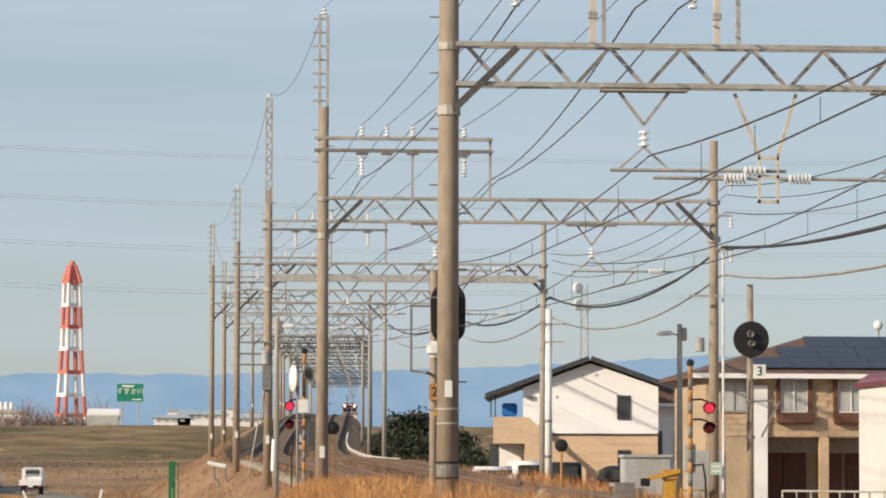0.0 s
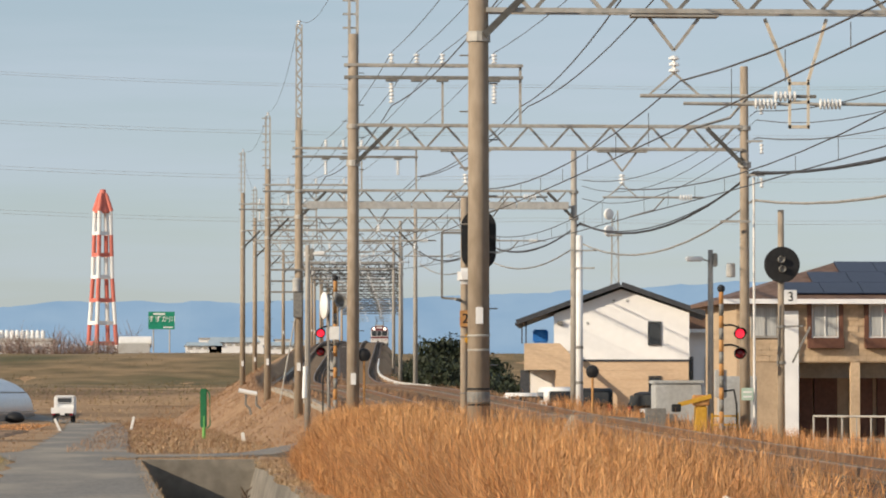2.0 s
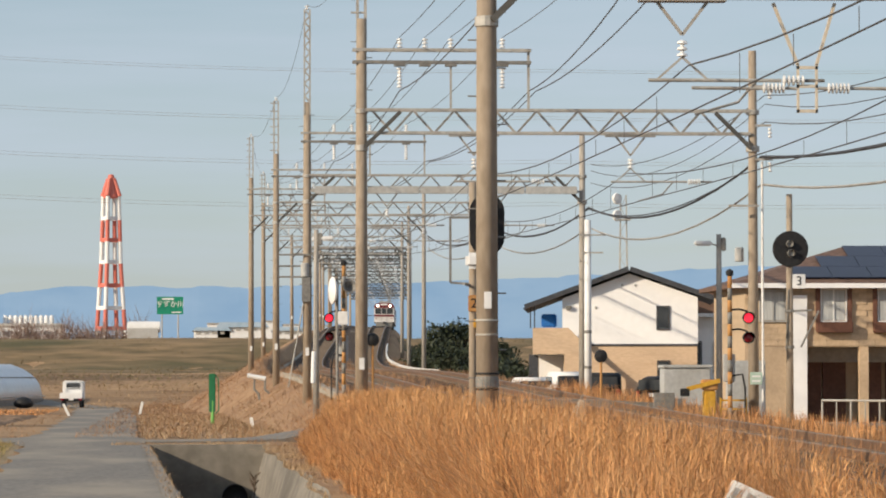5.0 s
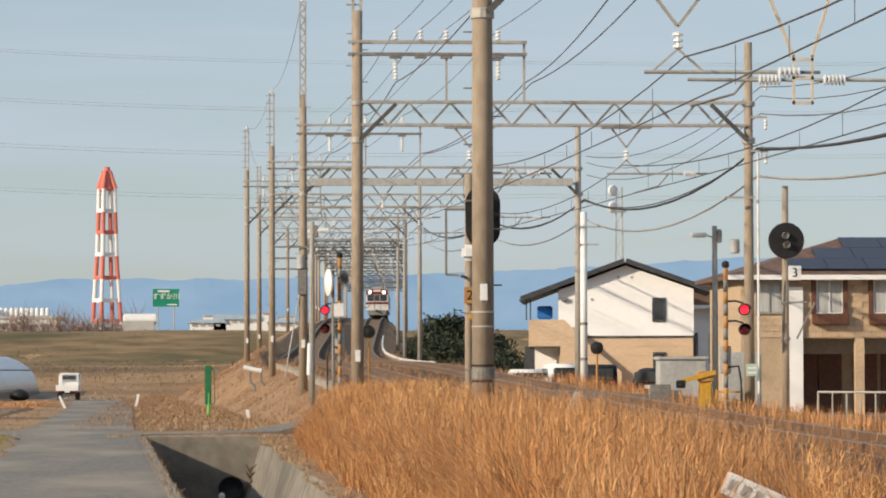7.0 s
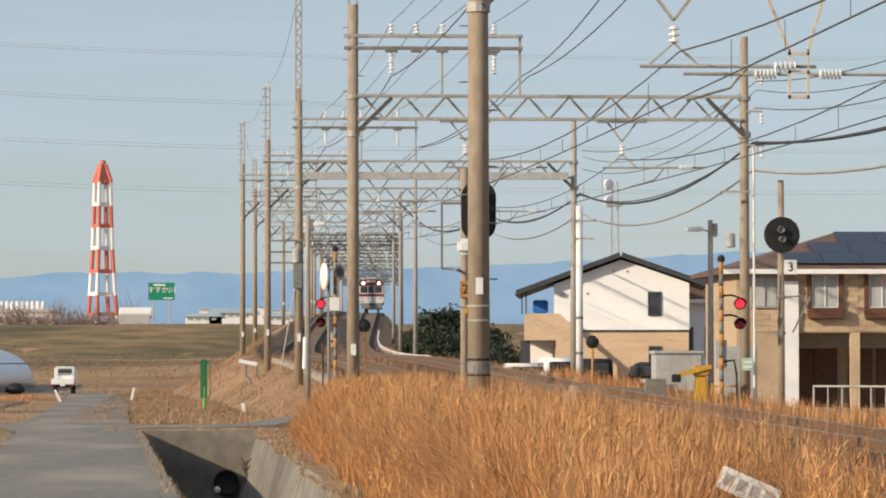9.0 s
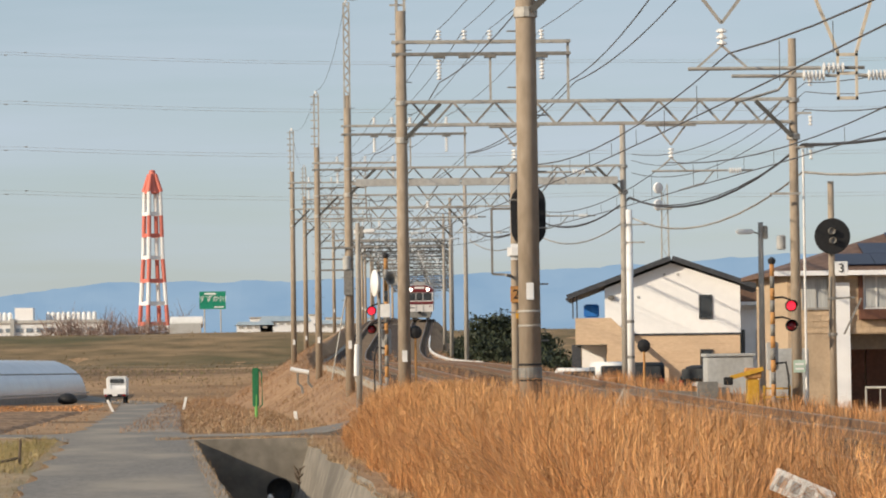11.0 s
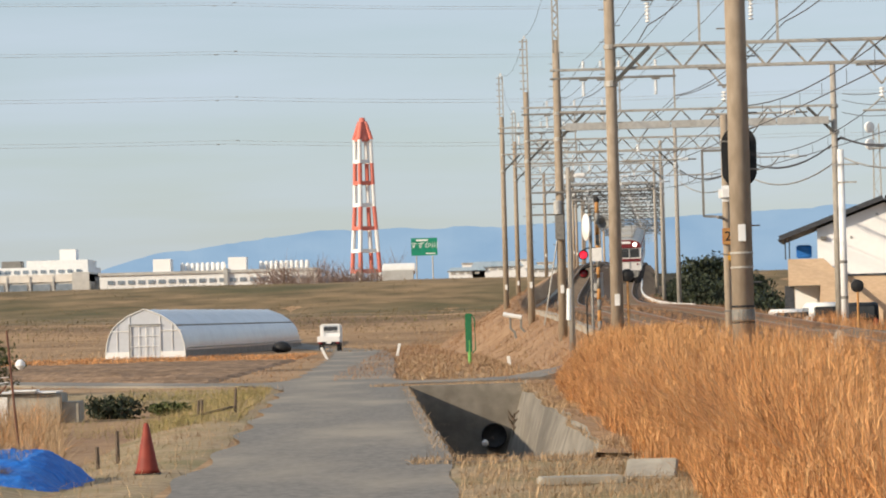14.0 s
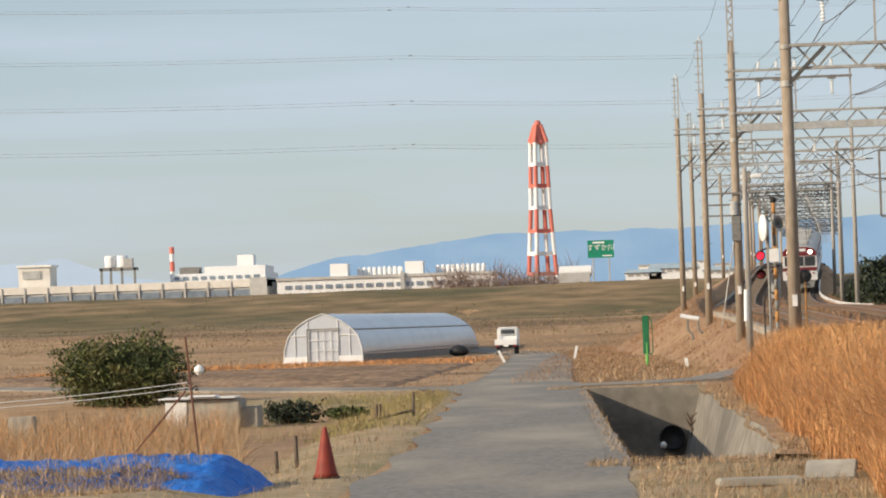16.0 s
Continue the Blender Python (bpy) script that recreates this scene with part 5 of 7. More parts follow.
box(bm, (-0.80, -0.33, 0.98), (-0.55, -0.17, 1.2), 0.02)
part("counterweight", bm, M_BLACK, barrier)
bm = BM()
for k in range(4):
    beam(bm, (0.3, -0.24, 0.15 + 0.24 * k), (1.05, -0.24, 0.15 + 0.24 * k), 0.04, 0.05)
for xx in (0.32, 1.04):
    beam(bm, (xx, -0.24, 0), (xx, -0.24, 0.95), 0.05, 0.05)
part("guard_rail", bm, M_YELLOW, barrier)

# convex mirror and horn by the far signal
mirror = thing("traffic_mirror", pose(4.68, 127.0, 1.0), "round white-backed traffic mirror on a post", "mirror")
bm = BM()
rod(bm, (0.1, 0.1, 0), (0.1, 0.1, 4.3), 0.05)
part("post", bm, M_STEELDARK, mirror)
bm = BM()
lathe(bm, [(0.02, -0.10), (0.30, -0.06), (0.44, 0.03), (0.47, 0.06), (0.44, 0.09), (0.02, 0.12)], 22, Matrix.Translation((0, 0, 3.9)) @ Euler((1.5708, 0, radians(-77))).to_matrix().to_4x4())
part("mirror_back", bm, M_TOWERWHITE, mirror, "white domed back", True)
bm = BM()
lathe(bm, [(0.04, 0), (0.08, 0.1), (0.24, 0.34), (0.25, 0.38), (0.2, 0.36), (0.05, 0.12)], 16, Matrix.Translation((0.38, 0, 3.9)) @ Euler((1.2, 0, 0.4)).to_matrix().to_4x4())
part("horn", bm, M_STEELDARK, mirror, "grey loudspeaker horn")
bm = BM()
box(bm, (0.12, 0.02, 2.75), (0.46, 0.05, 3.2), 0.01)
part("sign_panel", bm, M_WHITE, mirror, "small white panel on the post")


# ---- signals, lamps and small poles ----
def street_lamp(x, y, z, h, reach, label):
    t = thing("street_lamp", pose(x, y, z), label, "street lamp", "lamps at the crossing")
    bm = BM()
    rod(bm, (0, 0, 0), (0, 0, h), 0.10, 0.075, 12)
    part("pole", bm, M_POLE_GREY, t, "", True)
    bm = BM()
    tube(bm, [(0, -0.05, h - 0.35), (reach * 0.5, -0.08, h - 0.25), (reach, -0.1, h - 0.28)], 0.025, 6)
    part("bracket", bm, M_STEEL, t)
    bm = BM()
    box(bm, (min(reach, reach * 0.3), -0.2, h - 0.35), (max(reach, reach * 0.3), 0.0, h - 0.2), 0.04)
    part("lamp_head", bm, M_TOWERWHITE, t, "white lamp head")
    bm = BM()
    box(bm, (0.06, -0.14, h - 0.5), (0.2, 0.1, h - 0.1), 0.03)
    part("switch_box", bm, M_STEELDARK, t)
    return t


street_lamp(15.5, 111, 0.45, 5.75, -0.75, "concrete street lamp with a white head by the crossing")
street_lamp(3.83, 119.5, 0.6, 6.05, 0.55, "slim street lamp with a white head beside the track")

disc = thing("disc_signal", pose(16.5, 104, 0.2), "railway signal with a round black backboard on a concrete pole", "railway signal")
bm = BM()
rod(bm, (0, 0, 0), (0, 0, 6.85), 0.105, 0.085, 14)
part("pole", bm, M_POLE, disc, "", True)
part("backboard", lathe(BM(), [(0.46, 0), (0.50, 0.01), (0.50, 0.06), (0.46, 0.07)], 36, Matrix.Translation((0.0, -0.14, 5.32)) @ Euler((1.5708, 0, 0)).to_matrix().to_4x4()), M_BLACK, disc, "round black board")
for dx, dz in ((0.0, -0.12), (-0.03, 0.14)):
    part("lamp_lens", lathe(BM(), [(0.09, 0), (0.10, 0.02), (0.09, 0.16), (0.07, 0.10), (0.02, 0.09)], 14, Matrix.Translation((dx, -0.2, 5.32 + dz)) @ Euler((1.5708, 0, 0)).to_matrix().to_4x4()), M_STEELDARK, disc, "unlit hooded lamp")
bm = BM()
box(bm, (0.06, -0.16, 4.22), (0.42, -0.12, 4.62), 0.01)
plate = part("number_sign", bm, M_TOWERWHITE, disc, "white plate with a dark numeral")
text("numeral", "3", 0.36, M_BLACK, pose(0.24, -0.17, 4.42, 90, 0, 0), plate)
bm = BM()
for z in (3.55, 2.55):
    lathe(bm, [(0.12, 0), (0.13, 0.01), (0.13, 0.08), (0.12, 0.09)], 12, Matrix.Translation((0, 0, z)))
beam(bm, (-0.15, -0.1, 3.58), (0.6, -0.1, 3.62), 0.04, 0.05)
beam(bm, (0.3, -0.1, 2.6), (0.8, -0.1, 3.6), 0.04, 0.05)
beam(bm, (-0.12, -0.1, 2.5), (-0.05, -0.1, 4.2), 0.03, 0.03)
part("bracket", bm, M_STEELDARK, disc)

# colour-light signal beside the near track
sig = thing("colour_light_signal", pose(5.53, 75, 0.1), "oval black railway signal seen behind the concrete pole", "railway signal")
bm = BM()
rod(bm, (0, 0, 0), (0, 0, 5.75), 0.085, 0.075, 12)
part("pole", bm, M_POLE, sig, "", True)
bm = BM()
outline = []
for i in range(28):
    a = 2 * math.pi * i / 28
    outline.append((0.27 + 0.35 * math.cos(a), 4.9 + (0.26 if math.sin(a) >= 0 else -0.26) + 0.35 * math.sin(a)))
prism(bm, outline, -0.2, -0.13)
part("backboard", bm, M_BLACK, sig, "black oval backboard")
for k in range(3):
    part("lamp_hood", lathe(BM(), [(0.10, 0), (0.12, 0.02), (0.12, 0.25), (0.10, 0.24), (0.09, 0.03)], 14, Matrix.Translation((0.32, -0.2, 4.6 + 0.3 * k)) @ Euler((1.5708, 0, 0)).to_matrix().to_4x4()), M_BLACK, sig)
bm = BM()
for a, b in (((-0.45, 0, 5.05), (-0.05, 0, 5.05)), ((-0.45, 0, 5.05), (-0.45, 0, 3.75)), ((-0.45, 0, 3.75), (0, 0, 3.72)), ((-0.2, -0.3, 3.72), (0.1, 0.3, 3.66))):
    beam(bm, a, b, 0.045, 0.045)
part("service_frame", bm, M_STEELDARK, sig, "dark steel service frame")
bm = BM()
box(bm, (-0.16, -0.36, 4.02), (0.2, -0.1, 4.34), 0.07)
part("telephone_lamp", bm, M_TOWERWHITE, sig, "white rounded lamp box")
bm = BM()
box(bm, (-0.10, -0.12, 3.17), (0.12, -0.08, 3.5), 0.01)
p2 = part("number_sign", bm, M_RUSTY, sig, "orange plate with a dark numeral")
text("numeral", "2", 0.27, M_BLACK, pose(0.01, -0.125, 3.33, 90, 0, 0), p2)
bm = BM()
box(bm, (0.0, -0.2, 2.85), (0.16, -0.08, 3.02), 0.02)
box(bm, (0.06, -0.2, 2.7), (0.18, -0.08, 2.84), 0.02)
part("yellow_box", bm, M_YELLOW, sig, "small yellow switch box")

# bands and plate on the nearest pole
band = thing("pole_bands", pose(4.65, 60, 0), "steel bands and white plate strapped round the pole", "pole fittings")
for z in (2.62, 2.85, 1.75, 2.0):
    part("band", lathe(BM(), [(0.178, 0), (0.186, 0.005), (0.186, 0.03), (0.178, 0.035)], 18, Matrix.Translation((0, 0, z))), M_STEEL if z > 2.4 else M_BLACK, band)
bm = BM()
box(bm, (-0.06, -0.2, 3.05), (0.06, -0.17, 3.32), 0.008)
part("plate", bm, M_TOWERWHITE, band)
part("dark_wrap", lathe(BM(), [(0.182, 0), (0.188, 0.01), (0.188, 0.16), (0.182, 0.17)], 18, Matrix.Translation((0, 0, 1.8))), M_STEELDARK, band, "dark wrap near the foot")

white_pole = thing("white_cable_pole", pose(15.52, 148.6, 0.3), "white painted steel pole carrying sagging cables", "pole")
bm = BM()
rod(bm, (0, 0, 0), (0, 0, 7.9), 0.15, 0.13, 14)
part("shaft", bm, M_TOWERWHITE, white_pole, "", True)
for z in (3.2, 4.6):
    part("clamp", lathe(BM(), [(0.13, 0), (0.15, 0.01), (0.15, 0.12), (0.13, 0.13)], 14, Matrix.Translation((0, 0, z - 1.2))), M_STEELDARK, white_pole)
bm = BM()
beam(bm, (-0.3, -0.1, 7.3), (0.7, -0.1, 7.3), 0.06, 0.06)
beam(bm, (-0.3, -0.1, 6.6), (0.6, -0.1, 6.6), 0.06, 0.06)
part("arm", bm, M_STEEL, white_pole)
bm = BM()
lathe(bm, [(0.2, 0), (0.21, 0.02), (0.21, 0.7), (0.12, 0.8)], 14, Matrix.Translation((0.35, 0.1, 0.3)))
part("grey_drum", bm, M_GREY, white_pole, "grey cylindrical cover at the foot")

# outer pole fittings at the second portal
fit2 = thing("pole_fittings", pose(15.63, 104.7, 0), "brackets, insulators and a green notice on the outer pole", "pole fittings")
for z, a, b in ((10.1, 0.0, 0.5), (9.0, 0.0, 0.45), (8.05, 0.0, 0.5), (6.75, -0.75, 0.1)):
    bm = BM()
    beam(bm, (a, -0.16, z), (b, -0.16, z), 0.05, 0.06)
    part("bracket", bm, M_STEEL, fit2)
for z in (9.75, 8.65, 7.7):
    bm = BM()
    insulator(bm, 0.42, -0.16, z, 3, 0.06)
    part("insulator", bm, M_PORCELAIN, fit2)
bm = BM()
lathe(bm, [(0.10, 0), (0.13, 0.02), (0.13, 0.36), (0.10, 0.4)], 14, Matrix.Translation((-0.4, 0.25, 5.2)))
part("transformer", bm, M_GREY, fit2, "small grey transformer")
bm = BM()
box(bm, (-0.17, -0.19, 1.75), (0.17, -0.165, 2.1), 0.01)
part("notice", bm, M_MINT, fit2, "pale green notice with worn writing")
for k in range(2):
    bm = BM()
    box(bm, (-0.12, -0.196, 1.83 + 0.13 * k), (0.12, -0.192, 1.88 + 0.13 * k))
    part("writing_bar", bm, M_TOWERWHITE, fit2)
bm = BM()
rod(bm, (0.22, 0, 0.2), (0.22, 0, 8.0), 0.035)
part("conduit", bm, M_WHITE, fit2, "pale conduit up the pole")

# equipment hut, boxes, fence
hut = thing("equipment_hut", pose(14.55, 116.5, 0.4), "weathered pale grey equipment hut beside the crossing", "hut")
bm = BM()
box(bm, (0, 0, 0), (1.45, 1.2, 1.85), 0.03)
part("body", bm, M_GREY, hut)
bm = BM()
box(bm, (-0.06, -0.06, 1.85), (1.51, 1.26, 1.95), 0.02)
part("lid", bm, M_GREY, hut)
bm = BM()
box(bm, (0.3, -0.02, 0.35), (0.65, 0.0, 0.9), 0.01)
part("louvre", bm, M_STEELDARK, hut)
cab = thing("grey_cabinet", pose(17.2, 121, 0.4), "grey steel relay cabinet behind the pole", "cabinet")
bm = BM()
box(bm, (0, 0, 0), (1.2, 0.7, 2.1), 0.02)
part("body", bm, M_GREY, cab)
bm = BM()
box(bm, (0.05, -0.025, 0.1), (1.15, -0.002, 2.0), 0.01)
part("door", bm, M_GREY, cab)
bx = thing("battery_box", pose(16.3, 112, 0.4), "small dark grey trackside box on legs", "box")
bm = BM()
box(bm, (-2.6, 0, 0.1), (-2.0, 0.4, 1.1), 0.02)
part("body", bm, M_STEELDARK, bx)

fence = thing("pipe_fence", pose(16.9, 101, 0.35), "pale grey pipe fence along the yard", "fence")
for k in range(17):
    bm = BM()
    rod(bm, (k * 0.31, -k * 0.45, 0), (k * 0.31, -k * 0.45, 1.0), 0.028 if k % 2 == 0 else 0.018)
    part("post", bm, M_STEEL, fence)
for z, r in ((0.12, 0.016), (0.98, 0.03)):
    bm = BM()
    rod(bm, (0, 0, z), (16 * 0.31, -16 * 0.45, z), r)
    part("rail", bm, M_STEEL, fence)
guy = thing("guy_guard", pose(5.42, 56, 0.2), "leaning pale guard board on a pole stay", "guy guard")
bm = BM()
prism(bm, [(-0.25, 0.45), (0.30, 1.42), (0.36, 1.42), (0.42, 0.75), (0.30, 0.45)], -0.03, 0.03)
part("board", bm, M_CREAMSTEEL, guy)
bm = BM()
rod(bm, (-0.5, 0.05, 0.0), (0.36, 0.05, 1.5), 0.012, n=5)
part("stay_wire", bm, M_STEELDARK, guy)
globe = thing("globe_lamp", pose(29.0, 150, 0.4), "white globe street lamp behind the tiled house", "street lamp")
bm = BM()
rod(bm, (0, 0, 0), (0, 0, 7.15), 0.06, 0.05, 10)
part("pole", bm, M_STEEL, globe)
part("globe", lathe(BM(), [(0.06, -0.2), (0.15, -0.14), (0.2, 0), (0.15, 0.14), (0.05, 0.2)], 16, Matrix.Translation((0, 0, 7.3))), M_TOWERWHITE, globe, "", True)

sleeve = thing("white_sleeve", pose(3.72, 119.2, 0.5), "white plastic sleeve round a stay wire", "sleeve")
bm = BM()
rod(bm, (0, 0, 1.3), (0.03, 0, 2.3), 0.075, n=10)
part("tube", bm, M_TOWERWHITE, sleeve)
bm = BM()
rod(bm, (0, 0, 0), (0.12, 0.1, 5.6), 0.012, n=5)
part("stay_wire", bm, M_STEELDARK, sleeve)
back = thing("round_back_lamp", pose(6.02, 128, 1.1), "dark round crossing lamp seen from behind", "crossing lamp")
bm = BM()
rod(bm, (0, 0, 0), (0, 0, 2.0), 0.04)
part("post", bm, M_RUSTY, back)
part("lamp_back", lathe(BM(), [(0.05, 0.1), (0.2, 0.06), (0.23, -0.03), (0.2, -0.06)], 18, Matrix.Translation((0, 0, 2.15)) @ Euler((1.5708, 0, 0)).to_matrix().to_4x4()), M_BLACK, back)

copy_thing(back, pose(14.03, 130, 0.55))

# kerb of cable troughs along the bank edge, white edging on the other side
for nm, off, y0, y1, mat, lab, hh in (("cable_trough", -4.75, 108, 330, M_CONCRETE, "grey concrete cable trough along the ballast edge", 0.28), ("edge_guard", 4.5, 222, 336, M_WHITE, "low white guard along the far ballast edge", 0.41)):
    t = thing(nm, pose(0, 0, 0), lab, "trough" if "trough" in nm else "guard rail")
    step = 3.0
    for k in range(int((y1 - y0) / step)):
        a, b = y0 + k * step, y0 + (k + 1) * step - 0.1
        bm = BM()
        za, zb = rail_z(a) - 0.42, rail_z(b) - 0.42
        oa, ob_ = (math.copysign(half_top(v) - 0.3, off) for v in (a, b))
        beam(bm, (cx(a) + oa, a, za + hh / 2), (cx(b) + ob_, b, zb + hh / 2), 0.3 if hh < 0.4 else 0.10, hh)
        part("segment", bm, mat, t)

# capped pipe on the bank, dark sack by the greenhouse
valve = thing("capped_pipe", pose(3.0, 185, 2.0), "white capped pipe on two bent legs on the bank", "pipe")
bm = BM()
tube(bm, [(-0.45, 0, 0.1), (-0.1, 0, 0.02), (0.45, 0, -0.08)], 0.12, 10)
part("pipe_jacket", bm, M_TOWERWHITE, valve, "white pipe jacket", True)
for x in (-0.1, 0.42):
    bm = BM()
    tube(bm, [(x, 0, 0.0), (x, 0, -0.6), (x + 0.2, 0, -0.8), (x + 0.3, 0, -1.3)], 0.06, 7)
    part("leg", bm, M_STEELDARK, valve)
sack = thing("black_sack", pose(-11.3, 250.5, 0.0), "black plastic sack lying beside the greenhouse", "sack")
part("bag", lathe(BM(), [(0.3, 0), (0.62, 0.12), (0.66, 0.35), (0.45, 0.62), (0.12, 0.74)], 14), M_BLACK, sack, "", True)

# marker post, small posts, cone
marker = thing("green_marker_post", pose(0.75, 160.6, 0), "dark green marker board on a bright green post", "marker post")
bm = BM()
rod(bm, (0, 0, 0), (0, 0, 1.0), 0.07)
part("post", bm, M_LIME, marker)
bm = BM()
box(bm, (-0.16, -0.06, 0.5), (0.12, 0.06, 2.15), 0.03)
part("board", bm, M_GREEN, marker)
bm = BM()
tube(bm, [(0.12, 0, 2.1), (0.24, 0, 1.9), (0.26, 0, 0.6), (0.12, 0, 0.45)], 0.03, 6)
part("strap", bm, M_GREEN, marker)
for x, y, h, tilt in ((-3.0, 205, 0.8, 12), (2.3, 150, 0.5, -8), (-6.5, 197.5, 0.8, -25)):
    t = thing("marker_stake", pose(x, y, ground_z(x, y) - 0.1, 0, tilt, 0), "short white boundary stake in the dry grass", "stake", "white stakes along the bank")
    bm = BM()
    box(bm, (-0.07, -0.05, 0), (0.07, 0.05, h), 0.01)
    part("shaft", bm, M_WHITE, t)
cone = thing("traffic_cone", pose(-4.02, 49.3, -0.02), "faded red traffic cone on a dark base", "traffic cone")
part("cone_body", lathe(BM(), [(0.17, 0.06), (0.145, 0.12), (0.032, 0.70), (0.02, 0.72)], 20), M_CONE, cone, "", True)
bm = BM()
box(bm, (-0.19, -0.19, 0), (0.19, 0.19, 0.06), 0.02)
part("base", bm, M_BLACK, cone)
for x, y, h in ((-4.75, 82, 0.62), (-5.45, 80.5, 0.45), (-5.0, 56, 0.55), (-5.2, 55, 0.4), (-5.6, 84, 0.4)):
    t = thing("wooden_stake", pose(x, y, land_surface(x, y) - 0.05, 0, random.uniform(-4, 4), 0), "weathered wooden garden stake in the grass", "stake", "stakes beside the road")
    bm = BM()
    rod(bm, (0, 0, 0), (0, 0, h), 0.035, 0.03, 7)
    part("shaft", bm, M_BARK, t)
bm = BM()
rail_st = thing("stake_rail", pose(0, 0, 0), "fallen wooden rail between garden stakes", "rail")
rod(bm, (-5.6, 80.6, 0.0), (-4.8, 82, 0.16), 0.03)
part("bar", bm, M_BARK, rail_st)
sign3 = thing("leaning_white_board", pose(4.88, 32.6, 0.86, 0, 24, -10), "white notice board lying tilted in the reeds", "sign")
bm = BM()
box(bm, (-0.28, -0.02, -0.10), (0.28, 0.02, 0.10), 0.01)
part("board", bm, M_WHITE, sign3)
for k in range(4):
    bm = BM()
    box(bm, (-0.23 + k * 0.125, -0.026, -0.05), (-0.15 + k * 0.125, -0.022, 0.05))
    part("writing_bar", bm, M_GREY, sign3)

# left side: water tank, tarp, thin pole with lines
tank = thing("concrete_tank", pose(-10.9, 88, -0.5), "low concrete water tank with white sheets on top", "tank")
bm = BM()
box(bm, (0, 0, 0), (1.75, 1.6, 0.95), 0.03)
part("basin", bm, M_CONCRETE, tank)
bm = BM()
box(bm, (1.75, 0.2, 0), (2.15, 1.4, 0.75), 0.02)
part("side_box", bm, M_CONCRETE, tank)
bm = BM()
box(bm, (-0.15, -0.12, 0.97), (1.65, 1.5, 1.0))
part("lid_sheet", bm, M_WHITE, tank, "white corrugated lid sheet")
bm = BM()
box(bm, (0.55, -0.2, 1.01), (1.2, 0.6, 1.05), 0.01)
part("lid_sheet", bm, M_TOWERWHITE, tank)
bm = BM()
box(bm, (0.0, -0.03, 0.0), (0.5, 0.0, 0.9))
part("front_board", bm, M_WHITE, tank)
box2 = thing("concrete_block", pose(-13.3, 80, -0.4), "small grey concrete box half hidden in grass", "block")
bm = BM()
box(bm, (0, 0, 0), (0.55, 0.5, 0.75), 0.03)
part("body", bm, M_CONCRETE, box2)

pole3 = thing("rusty_pole", pose(-6.9, 58.5, -0.35), "thin rusty pole with a leaning stay and white lamp", "pole")
bm = BM()
rod(bm, (0.18, 0, 0), (0.0, 0, 2.3), 0.022, 0.018, 7)
part("shaft", bm, M_BROWN, pole3)
bm = BM()
rod(bm, (-0.95, 0, 0.4), (-0.02, 0, 1.45), 0.016, n=6)
part("stay", bm, M_BROWN, pole3)
bm = BM()
lathe(bm, [(0.03, -0.06), (0.08, 0), (0.07, 0.06), (0.02, 0.1)], 12, Matrix.Translation((0.2, 0, 1.75)))
part("white_lamp", bm, M_TOWERWHITE, pole3)
for dz in (1.58, 1.5):
    span_wire("fence_line", [(-6.88, 58.5, dz - 0.35), (-9.6, 58.0, dz - 0.55), (-14, 57, dz - 0.8)], 0.006, 0.02, "pale cord strung from the thin pole", M_WHITE)



def tarp_z(x, y):
    """The tarpaulin's surface over the heap: a ridge at the back, a long front slope, a steep end by the road."""
    w = (y - 43.0) / 6.6
    rise = math.sin(0.5 * math.pi * min(1, max(0, w) / 0.79)) ** 0.8 if w < 0.79 else math.cos(0.5 * math.pi * (w - 0.79) / 0.21) ** 0.6
    end = 1 - ramp(x, -5.25, -4.2)
    fold = 0.07 * noise.noise(Vector((x * 1.3, y * 1.1, 0))) + 0.07 * abs(noise.noise(Vector((x * 3.4, y * 2.2, 2)))) + 0.03 * noise.noise(Vector((x * 9, y * 6, 4)))
    return -0.30 + 0.70 * rise * end + fold


tv, tf = [], []
nx, ny = 130, 70
for j in range(ny + 1):
    for i in range(nx + 1):
        x, y = -9.6 + 5.4 * i / nx, 43.0 + 6.59 * j / ny
        tv.append((x, y, tarp_z(x, y)))
for j in range(ny):
    for i in range(nx):
        a = j * (nx + 1) + i
        tf.append((a, a + 1, a + nx + 2, a + nx + 1))
tagged(raw("blue_tarp", tv, tf, M_TARP, smooth=True), "crumpled blue tarpaulin draped over a low heap", "tarpaulin")

# ditch
ditch = tagged(new("roadside_ditch"), "deep concrete-lined ditch with a sloping lit wall", "ditch", kind="structure")
DY = list(np.arange(50.0, 108.1, 0.5))


def ditch_x(k, y):
    a, b = ditch_left(y), ditch_right(y)
    foot = float(np.interp(y, [50, 96, 108], [1.25, 1.55, 1.45]))
    return (a - 0.24, a + 0.02, a + 0.10, foot, b, b + 1.25)[k]


def ditch_zz(k, y):
    return (0.06, 0.06, -1.95, -2.0, 0.10 + bumps(3, y, 6.0, 0.10) + bumps(9, y, 1.1, 0.05), 0.07)[k]


